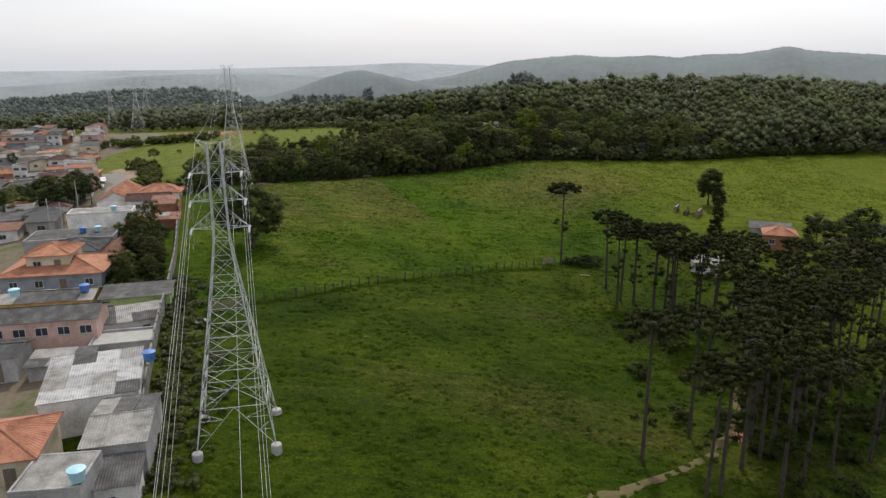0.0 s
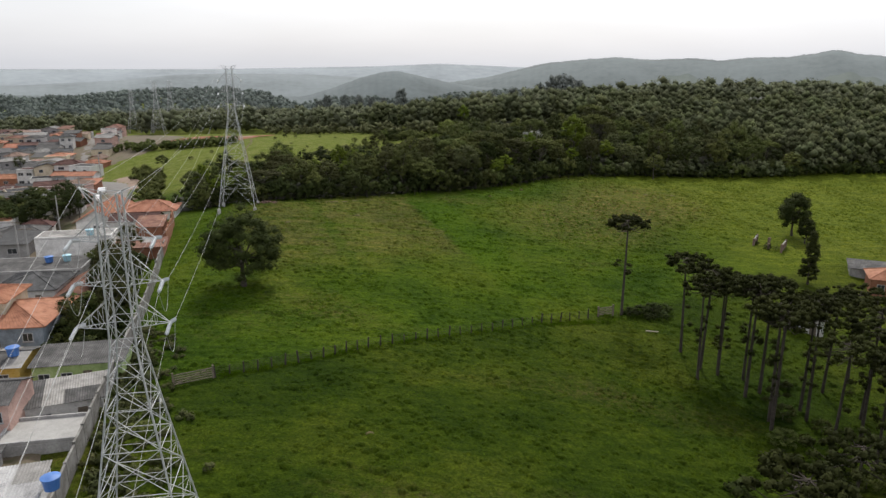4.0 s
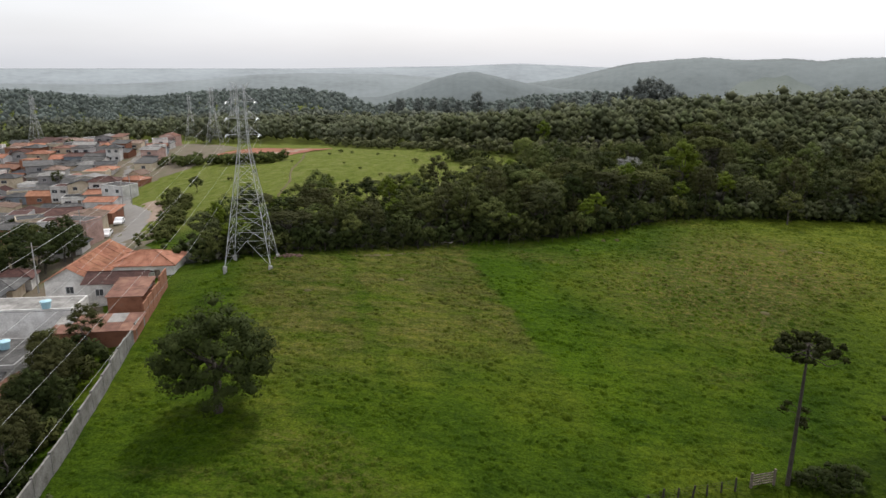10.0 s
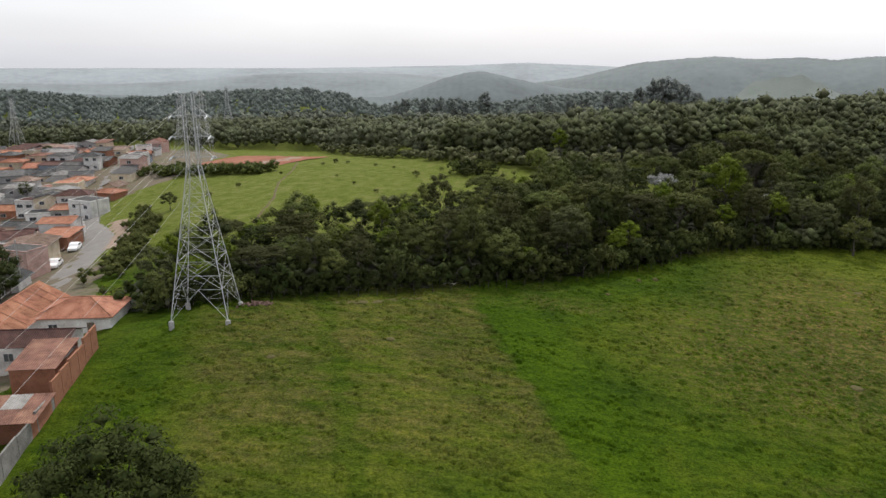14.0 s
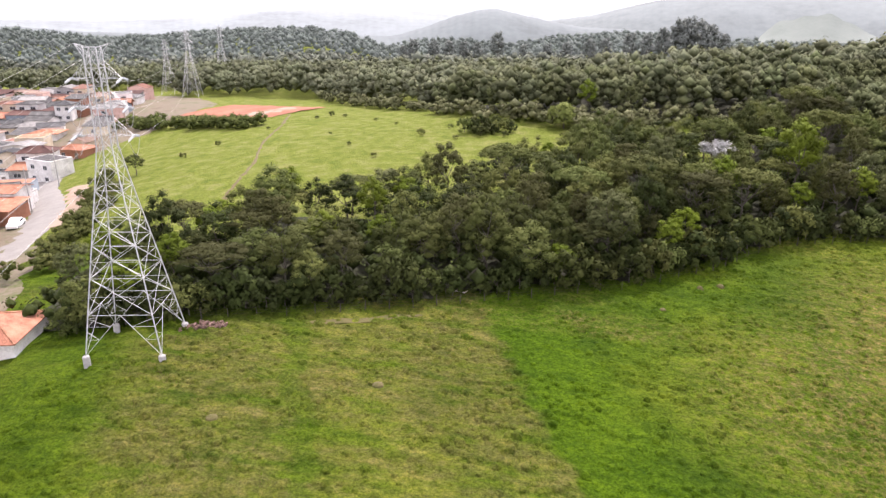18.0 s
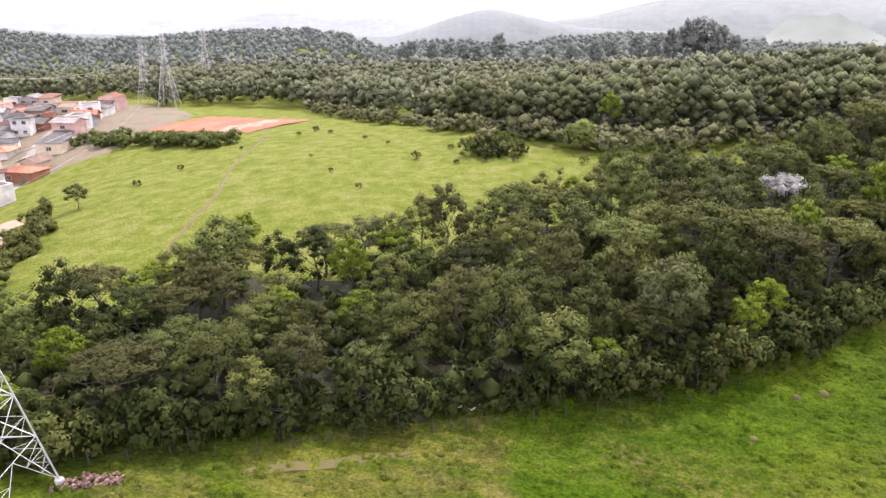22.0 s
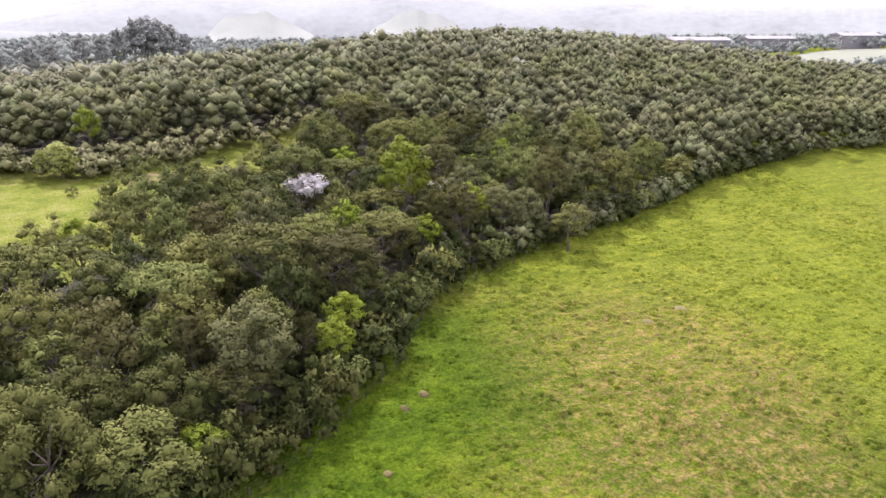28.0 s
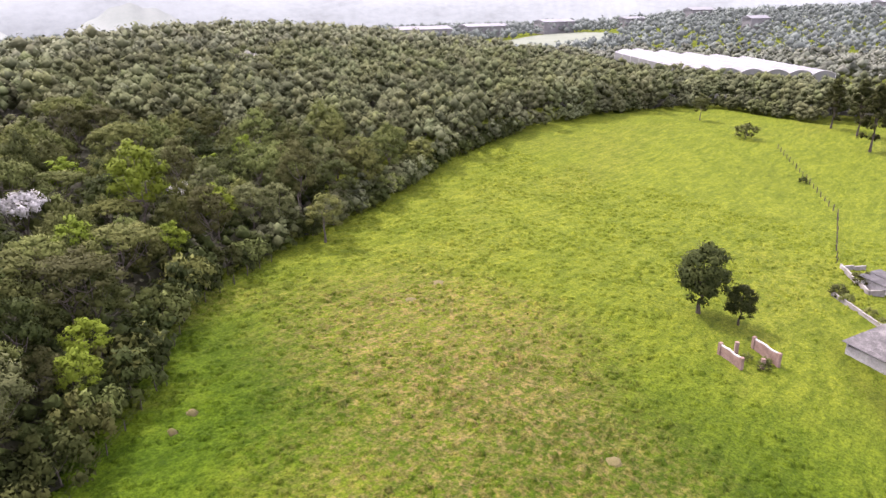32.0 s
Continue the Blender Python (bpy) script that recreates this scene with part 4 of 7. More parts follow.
def pylon(x, y, scale=1.0, feet=0.48, label="galvanised steel lattice pylon with six crossarms", blocks=True, thick=1.0):
    z = at(x, y)
    ob = thing("pylon", label, "pylon", Matrix.LocRotScale((x, y, z), Euler((0, 0, radians(ROT_LINE))), (scale, scale, scale)), "power line pylons")
    lev = tower_mesh_parts()
    corners = [(-1, -1), (1, -1), (1, 1), (-1, 1)]
    steel = M["steel"]
    for cx, cy in corners:
        g = Geo()
        g.tube([(cx * w0, cy * w0, h0) for h0, w0 in lev], [0.08 * thick] * len(lev), 4)
        leg = part("leg", g, steel, ob)
        if blocks:
            b = Geo()
            n = 14
            ring = [(math.cos(2 * math.pi * k / n), math.sin(2 * math.pi * k / n)) for k in range(n)]
            b.put([(cx * 3.25 + feet * c, cy * 3.25 + feet * s, zz) for zz in (-0.8, 0.52) for c, s in ring] + [(cx * 3.25 + 0.88 * feet * c, cy * 3.25 + 0.88 * feet * s, 0.6) for c, s in ring],
                  [(k, (k + 1) % n, n + (k + 1) % n, n + k) for k in range(n)] + [(n + k, n + (k + 1) % n, 2 * n + (k + 1) % n, 2 * n + k) for k in range(n)] + [tuple(range(2 * n, 3 * n))])
            part("footing", b, M["concrete"], ob, "round whitish concrete footing")
    for i, ((h0, w0), (h1, w1)) in enumerate(zip(lev, lev[1:])):
        for k in range(4):
            (ax, ay), (bx, by) = corners[k], corners[(k + 1) % 4]
            g = Geo()
            r = (0.034 if i < 5 else 0.026) * thick
            p0, q0 = Vector((ax * w0, ay * w0, h0)), Vector((bx * w0, by * w0, h0))
            p1, q1 = Vector((ax * w1, ay * w1, h1)), Vector((bx * w1, by * w1, h1))
            if i == 0:
                m1 = (p1 + q1) / 2
                g.beam(p0, m1, r).beam(q0, m1, r)
                for a0, a1 in ((p0, p1), (q0, q1)):
                    for s in (0.4, 0.72):
                        g.beam(a0.lerp(a1, s), a0.lerp(m1, s), r * 0.6)
                        g.beam(a0.lerp(a1, s + 0.2), a0.lerp(m1, s), r * 0.6)
            else:
                g.beam(p0, q1, r).beam(q0, p1, r)
                if i < 5:
                    c = (p0 + q0 + p1 + q1) / 4
                    g.beam(p0.lerp(p1, 0.5), c, r * 0.6).beam(q0.lerp(q1, 0.5), c, r * 0.6)
                    g.beam(p0.lerp(p1, 0.5), p0.lerp(q1, 0.25), r * 0.6).beam(q0.lerp(q1, 0.5), q0.lerp(p1, 0.25), r * 0.6)
            g.beam(p1, q1, r)
            part("brace", g, steel, ob)
    tips = []
    for h, span, drop in ((19.2, 2.3, 1.5), (21.5, 2.15, 1.4), (23.8, 2.0, 1.3)):
        for s in (-1, 1):
            g = Geo()
            tip = Vector((s * span, 0, h))
            for yy in (-0.55, 0.55):
                g.beam((s * 0.58, yy, h), tip, 0.036 * thick)
                g.beam((s * 0.55, yy, h + drop), tip, 0.032 * thick)
                for f in (0.3, 0.6):
                    lo, hi = Vector((s * 0.58, yy, h)).lerp(tip, f), Vector((s * 0.55, yy, h + drop)).lerp(tip, f)
                    g.beam(lo, hi, 0.02 * thick)
                    g.beam(Vector((s * 0.58, yy, h)).lerp(tip, f - 0.25), hi, 0.018 * thick)
            for f in (0.3, 0.6):
                g.beam(Vector((s * 0.58, -0.55, h)).lerp(tip, f), Vector((s * 0.58, 0.55, h)).lerp(tip, f), 0.025 * thick)
            part("crossarm", g, steel, ob)
            tips.append(tip)
    for s in (-1, 1):
        for yy in (-0.45, 0.45):
            g = Geo().tube([(s * 0.5, yy, 26.2), (s * 1.35, 0, 26.5), (s * 0.54, yy, 25.4)], [0.045 * thick, 0.05 * thick, 0.04 * thick], 4)
            part("earth_wire_peak", g, steel, ob)
    return ob, tips


def insulator(ob, tip, way, length=1.15):
    """A string of glass discs from the arm's tip along the wire."""
    g = Geo()
    way = Vector(way).normalized()
    s, u = way.orthogonal().normalized(), None
    u = way.cross(s)
    prof = []
    n = 9
    for k in range(n):
        t = 0.12 + (length - 0.12) * k / n
        prof += [(t, 0.04), (t + 0.02, 0.105), (t + 0.06, 0.095), (t + 0.08, 0.04)]
    prof.append((length + 0.05, 0.04))
    m = 8
    v = [tuple(tip + way * t + (s * math.cos(2 * math.pi * j / m) + u * math.sin(2 * math.pi * j / m)) * r) for t, r in prof for j in range(m)]
    f = [(i * m + j, i * m + (j + 1) % m, (i + 1) * m + (j + 1) % m, (i + 1) * m + j) for i in range(len(prof) - 1) for j in range(m)]
    g.put(v, f)
    g.beam(tip, tip + way * 0.15, 0.03)
    return part("insulator", g, M["ceramic"], ob, "white stacked-disc insulator string")


def wire(p, q, sag, r=0.009, n=24):
    cu = bpy.data.curves.new("power_cable", "CURVE")
    cu.dimensions, cu.bevel_depth, cu.bevel_resolution = "3D", r, 0
    sp = cu.splines.new("POLY")
    sp.points.add(n)
    p, q = Vector(p), Vector(q)
    for k in range(n + 1):
        s = k / n
        w = p.lerp(q, s)
        sp.points[k].co = (w.x, w.y, w.z - 4 * sag * s * (1 - s), 1)
    cu.materials.append(M["wire"])
    return tagged(new("power_cable", cu), "thin pale aluminium power cable hung between pylons", "cable", "power cables")


LINE = [(10.1, -44.2), (-18.4, 56.9), (-45.3, 153.3)]
rows_tips = []
for n, (x, y) in enumerate(LINE):
    if n == 1:
        label = "tall grey steel lattice pylon on four round concrete footings"
    elif n == 2:
        label = "grey steel lattice pylon standing at the forest's edge"
    else:
        label = "steel lattice pylon further back along the power line"
    ob, tips = pylon(x, y, 1.0, (0.45, 0.46, 0.3)[n], label, thick=0.72)
    mw = ob.matrix_basis
    for tip in tips:
        for s in (-1, 1):
            insulator(ob, tip, (0.0, s, -0.22))
        g = Geo()
        pts = [Vector((tip.x, -1.15 + 2.3 * k / 10, tip.z - 0.3 - 1.35 * math.sin(math.pi * k / 10))) for k in range(11)]
        g.tube(pts, [0.013] * 11, 4)
        part("jumper_loop", g, M["wire"], ob, "slack jumper cable under the arm")
    rows_tips.append([[mw @ (tip + Vector((0, s * 1.17, -0.26))) for s in (-1, 1)] for tip in tips] + [[mw @ Vector((s * 1.35, 0, 26.5))] * 2 for s in (-1, 1)])
for a, b in zip(rows_tips, rows_tips[1:]):
    for (_, p), (q, _) in zip(a, b):
        wire(p, q, 2.2)
# the line goes on past the meadow
FAR_PYLONS = [(-150, 352, 0.95), (-172, 373, 0.85), (-178, 432, 1.1), (-240, 355, 0.95)]
for x, y, s in FAR_PYLONS:
    pylon(x, y, s, label="distant steel lattice pylon beyond the meadow", blocks=False, thick=0.7)
ends = [Matrix.LocRotScale((-150, 352, at(-150, 352)), Euler((0, 0, radians(ROT_LINE))), (0.95,) * 3) @ Vector(t) for t in
        ((-2.3, 0, 19.2), (2.3, 0, 19.2), (-2.15, 0, 21.5), (2.15, 0, 21.5), (-2.0, 0, 23.8), (2.0, 0, 23.8), (-1.35, 0, 26.5), (1.35, 0, 26.5))]
for (_, p), q in zip(rows_tips[2], ends):
    wire(p, q, 5.0)


# ---- ways and bare ground ----
strip("dirt_track", [(4, 47), (12, 51.9), (17, 54.5), (24.8, 60.6), (29, 65), (33, 71), (36, 80)], 1.2, M["dirt"], "worn reddish dirt track through the grass", "track", ragged=0.3)
patch("bare_field", 66, 70, 21, 13, 40, M["dirt"], "dry brownish bare field behind the grove", "field", seed=4, rag=0.06)
patch("red_soil", 31, 67, 1.8, 0.9, 60, M["clay"], "bare red soil under the pines", "soil", seed=5)
strip("clay_ground", [(-121, 309), (-85.5, 297.5)], 24, M["clay"], "levelled pitch of bare red clay", "pitch", 0.25, 0.03)
strip("sand_strip", [(-99, 289), (-95.5, 298), (-92, 308)], 6.0, M["sand"], "strip of pale sand at the clay pitch", "sand", 0.32, 0.3)
strip("foot_path", [(-86, 290), (-79, 268), (-75, 250), (-71.5, 238), (-67, 226), (-63, 208), (-60, 196), (-58, 186)], 0.7, M["dirt"], "narrow trodden earth path down the meadow", "path", 0.07, 0.45)
strip("road", [(-58, 112), (-65, 128), (-75, 150), (-82.5, 175), (-88, 189), (-92.5, 200), (-103, 213), (-115, 226), (-128, 246), (-150, 290), (-175, 345)], 6.0, M["asphalt"], "worn grey asphalt street of the settlement", "road", 0.16, 0.03)
strip("road_side", [(-128, 178), (-108, 192), (-92, 199)], 5.0, M["asphalt"], "side street joining the main street", "road", 0.15, 0.03)
strip("road_upper", [(-190, 225), (-150, 238), (-120, 232)], 5.0, M["asphalt"], "cross street between the houses", "road", 0.14, 0.03)
strip("dirt_lot", [(-86.5, 193), (-90, 203), (-97, 214), (-105, 224)], 4.2, M["sand"], "bare orange earth beside the street", "soil", 0.12, 0.3)
patch("town_ground", -112, 120, 56, 95, 14, M["town_soil"], "trodden earth and yards between the houses", "yards", 0.2, 9, 0.02)
patch("town_ground_upper", -215, 290, 95, 90, 10, M["town_soil"], "earth yards of the upper settlement", "yards", 0.17, 19, 0.02)
patch("yard_strip", -48.5, 70, 13, 30, 14, M["town_soil"], "weedy yard behind the houses", "yard", 0.2, 10, 0.02)
patch("bare_edge", -27, 163.0, 5.0, 0.7, 22, M["edge_soil"], "bare earth along the forest fence", "soil", 0.05, 12, 0.2)
patch("bare_edge", 3, 250, 6, 2.0, 5, M["edge_soil"], "pale bare earth on the far meadow", "soil", 0.06, 14, 0.2)


# ---- fences and walls ----
def fence(label, pts, gap, height, wires, seed, r=0.1):
    ob = thing("fence", label, "fence")
    rng = np.random.default_rng(seed)
    tops = []
    g = Geo()
    g.beam((0, 0, -0.3), (0, 0, height), r, r * 0.8, 6)
    me = g.mesh("post")
    me.materials.append(M["post_wood"])
    for (x0, y0), (x1, y1) in zip(pts, pts[1:]):
        n = max(1, round(math.hypot(x1 - x0, y1 - y0) / gap))
        for k in range(n):
            x, y = x0 + (x1 - x0) * k / n, y0 + (y1 - y0) * k / n
            z = at(x, y)
            s = rng.uniform(0.8, 1.15)
            m = Matrix.LocRotScale((x, y, z), Euler((rng.normal() * 0.05, rng.normal() * 0.05, rng.uniform(0, 6))), (s, s, s))
            part("post", me, None, ob, m=m)
            tops.append((x, y, z))
    for w in range(wires):
        g = Geo()
        h = height * (0.35 + 0.55 * w / max(1, wires - 1))
        g.tube([(p[0], p[1], p[2] + h) for p in tops], [0.008] * len(tops), 3)
        part("fence_wire", g, M["post_wood"], ob)
    return ob


fence("old wooden post fence with thin wires across the pasture", [(-26.5, 88.2), (-17.8, 93.6), (-12.3, 98.1), (-3.2, 104.0), (8.8, 111.8), (16.8, 116.0)], 1.55, 1.25, 4, 1)
fence("wooden post fence along the forest's edge", [(-52, 156.0), (-40, 160.3), (-32, 163.2), (-18, 168.8), (-1, 176), (10, 184), (20, 194.6), (37, 201)], 2.6, 1.1, 3, 2, 0.055)
fence("thin wire fence across the far pasture", [(98, 150), (128, 155), (150, 165), (176, 178)], 3.0, 1.2, 3, 3)



def field_gate(x, y, turn, length):
    ob = thing("farm_gate", "low weathered wooden field gate between posts", "gate", Matrix.LocRotScale((x, y, at(x, y)), Euler((0, 0, turn)), None), "field gates")
    for xx in (0, length):
        part("gate_post", Geo().box(xx - 0.09, xx + 0.09, -0.09, 0.09, -0.3, 1.5), M["wood"], ob)
    for k in range(5):
        part("rail", Geo().box(0.1, length - 0.1, -0.03, 0.03, 0.2 + 0.24 * k, 0.3 + 0.24 * k), M["wood"], ob)
    part("brace", Geo().beam((0.15, 0.05, 0.2), (length - 0.15, 0.05, 1.25), 0.05), M["wood"], ob)
    return ob


field_gate(-29.9, 86.0, math.atan2(2.2, 3.4), 3.9)
field_gate(17.0, 116.2, 0.42, 2.4)
tyre = Geo()
n, m = 20, 8
tyre.put([((0.42 + 0.14 * math.cos(2 * math.pi * j / m)) * math.cos(2 * math.pi * i / n), (0.42 + 0.14 * math.cos(2 * math.pi * j / m)) * math.sin(2 * math.pi * i / n), 0.14 + 0.12 * math.sin(2 * math.pi * j / m)) for i in range(n) for j in range(m)],
         [(i * m + j, ((i + 1) % n) * m + j, ((i + 1) % n) * m + (j + 1) % m, i * m + (j + 1) % m) for i in range(n) for j in range(m)])
tagged(part("tyre", tyre, M["concrete"], None, m=Matrix.LocRotScale((-30.3, 82.6, at(-30.3, 82.6)), None, (1.5, 1.5, 1.3))), "old pale tyre ring lying in the grass", "tyre")


def wall_run(label, pts, height, thick, material, seed, panel=2.4, jag=0.1, post=None):
    """A yard wall of panels between thin posts, stepped with the ground."""
    ob = thing("boundary_wall", label, "wall")
    rng = np.random.default_rng(seed)
    for (x0, y0), (x1, y1) in zip(pts, pts[1:]):
        L = math.hypot(x1 - x0, y1 - y0)
        n = max(1, round(L / panel))
        turn = math.atan2(y1 - y0, x1 - x0)
        for k in range(n):
            x, y = x0 + (x1 - x0) * k / n, y0 + (y1 - y0) * k / n
            mx, my = x0 + (x1 - x0) * (k + 0.5) / n, y0 + (y1 - y0) * (k + 0.5) / n
            h = height + rng.normal() * jag
            m = Matrix.LocRotScale((x, y, at(mx, my)), Euler((0, 0, turn)), None)
            part("wall_panel", Geo().box(0.09, L / n - 0.09, -thick / 2, thick / 2, -0.8, h), M[material], ob, m=m)
            part("wall_post", Geo().box(-0.09, 0.09, -thick / 2 - 0.03, thick / 2 + 0.03, -0.8, h + 0.06), M[post or material], ob, m=m)
    return ob


M["brick"] = mat("brick", [(0.17, 0.075, 0.045), (0.27, 0.12, 0.07), (0.25, 0.125, 0.08)], 1.2, 0.9, bump=0.3)
wall_run("stained grey rendered wall along the pasture", [(-25.5, 50), (-28.2, 60), (-31.5, 70), (-34.8, 81), (-38.3, 93.5), (-42.3, 107), (-45.6, 117), (-48.7, 126), (-51, 133.5)], 2.0, 0.18, "old_wall", 1, 3.2, 0.08)
wall_run("orange bare brick wall beside the pasture", [(-51, 133.5), (-53, 140), (-55, 146)], 2.7, 0.18, "brick", 2)


# ---- houses ----
WALLS = {"white": [(0.60, 0.58, 0.55), (0.76, 0.75, 0.72)], "grey": [(0.36, 0.35, 0.34), (0.50, 0.49, 0.47)], "pink": [(0.50, 0.33, 0.28), (0.60, 0.42, 0.36)],
         "cream": [(0.60, 0.50, 0.36), (0.70, 0.62, 0.48)], "green": [(0.32, 0.42, 0.16), (0.46, 0.55, 0.26)], "yellow": [(0.66, 0.46, 0.10), (0.74, 0.56, 0.2)],
         "bluegrey": [(0.26, 0.30, 0.34), (0.36, 0.40, 0.44)], "blue": [(0.34, 0.50, 0.60), (0.46, 0.60, 0.68)], "red": [(0.42, 0.12, 0.10), (0.52, 0.20, 0.16)]}
ROOFS = {"grey": [(0.15, 0.145, 0.14), (0.27, 0.26, 0.25)], "pale": [(0.46, 0.44, 0.41), (0.62, 0.60, 0.57)], "white": [(0.62, 0.61, 0.60), (0.78, 0.77, 0.76)],
         "orange": [(0.42, 0.185, 0.11), (0.52, 0.265, 0.17)], "maroon": [(0.13, 0.06, 0.05), (0.22, 0.11, 0.09)], "dark": [(0.12, 0.12, 0.12), (0.20, 0.20, 0.20)], "rust": [(0.24, 0.12, 0.085), (0.35, 0.19, 0.13)], "tan": [(0.25, 0.17, 0.13), (0.34, 0.25, 0.20)]}
for k, v in WALLS.items():
    v = [tuple((0.95 if k in ("white", "pink") else 0.8) * q for q in c) for c in v]
    M["w_" + k] = mat("plaster_" + k, [tuple(0.66 * q for q in v[0])] + v, 0.6, 0.9, bump=0.15, spread=0.15)
for k, v in ROOFS.items():
    v = [tuple((0.72 if k in ("orange", "rust", "tan") else 0.52) * q for q in c) for c in v]
    M["r_" + k] = mat("roof_" + k, [tuple(0.55 * q for q in v[0])] + v, 0.9, 0.85, bump=0.15, spread=0.16)
M["w_brick"] = M["brick"]
M["glass"] = mat("glass", [(0.02, 0.025, 0.03), (0.05, 0.055, 0.06)], 1.0, 0.15)
M["frame"] = mat("frame", [(0.35, 0.35, 0.35), (0.5, 0.5, 0.5)], 2.0, 0.6)
M["tank_blue"] = mat("tank_blue", [(0.04, 0.12, 0.35), (0.07, 0.18, 0.45)], 2.0, 0.5)
M["tank_teal"] = mat("tank_teal", [(0.28, 0.48, 0.56), (0.38, 0.58, 0.64)], 2.0, 0.5)
SHEETS = {}


def sheet(w, l, kind):
    """One roofing sheet: waved across, laid along +y, its low edge at the origin."""
    key = (round(w, 2), round(l, 2), kind)
    if key not in SHEETS:
        n = max(4, int(w / (0.11 if kind == "wave" else 0.13)))
        xs = np.linspace(0, w, n + 1)
        amp = 0.028 if kind == "wave" else 0.04
        zs = amp * np.cos(np.arange(n + 1) * np.pi)
        v = [(x, y, z + 0.02 - o) for o in (0, 0.035) for y in (0, l) for x, z in zip(xs, zs)]
        N = n + 1
        f = [(i, i + 1, N + i + 1, N + i) for i in range(n)] + [(2 * N + i, 3 * N + i, 3 * N + i + 1, 2 * N + i + 1) for i in range(n)]
        f += [(i, 2 * N + i, 2 * N + i + 1, i + 1) for i in range(n)] + [(N + i, N + i + 1, 3 * N + i + 1, 3 * N + i) for i in range(n)]
        me = bpy.data.meshes.new("roof_sheet")
        me.from_pydata(v, [], f)
        me.update()
        SHEETS[key] = me
    return SHEETS[key]


def slope(parent, p, ux, uy, w, l, roof, kind, rng, fine=True):
    """A roof slope from sheets: p its low left corner, ux along the eave, uy up the slope."""
    p, ux, uy = Vector(p), Vector(ux).normalized(), Vector(uy).normalized()
    uz = ux.cross(uy)
    nx = max(1, round(w / 1.9)) if fine else 1
    ny = max(1, round(l / 2.6)) if fine else 1
    sw, sl = w / nx, l / ny
    for i in range(nx):
        for j in range(ny):
            me = sheet(sw + 0.02, sl + 0.08, kind)
            o = p + ux * (i * sw) + uy * (j * sl) + uz * (0.012 * j + 0.006 * (i % 2) + (rng.uniform(0, 0.012) if fine else 0))
            ob = part("roof_sheet", me, None, parent, m=Matrix((( ux.x, uy.x, uz.x, o.x), (ux.y, uy.y, uz.y, o.y), (ux.z, uy.z, uz.z, o.z), (0, 0, 0, 1))))
            if not me.materials:
                me.materials.append(M["r_grey"])
            c = roof if isinstance(roof, str) else roof[int(rng.integers(len(roof)))]
            ob.material_slots[0].link = "OBJECT"
            ob.material_slots[0].material = M["r_" + c]


def window(parent, x, z, w, h, y=0.0, out=-1, plain=False):
    """A window on the wall y, facing -y or +y."""
    g = Geo()
    t, d = 0.06, 0.05
    y0, y1 = sorted((y, y + out * d))
    g.box(x, x + w, y0, y1, z, z + t).box(x, x + w, y0, y1, z + h - t, z + h)
    g.box(x, x + t, y0, y1, z + t, z + h - t).box(x + w - t, x + w, y0, y1, z + t, z + h - t).box(x + w / 2 - 0.02, x + w / 2 + 0.02, y0, y1, z + t, z + h - t)
    fr = part("window", g, M["frame"], parent)
    y0, y1 = sorted((y, y + out * 0.015))
    if plain:
        part("pane", Geo().box(x + t, x + w - t, y0, y1, z + t, z + h - t), M["glass"], fr)
        return
    part("pane", Geo().box(x + t, x + w / 2 - 0.02, y0, y1, z + t, z + h - t), M["glass"], fr)
    part("pane", Geo().box(x + w / 2 + 0.02, x + w - t, y0, y1, z + t, z + h - t), M["glass"], fr)
    part("sill", Geo().box(x - 0.05, x + w + 0.05, *sorted((y, y + out * 0.12)), z - 0.07, z), M["concrete"], fr)


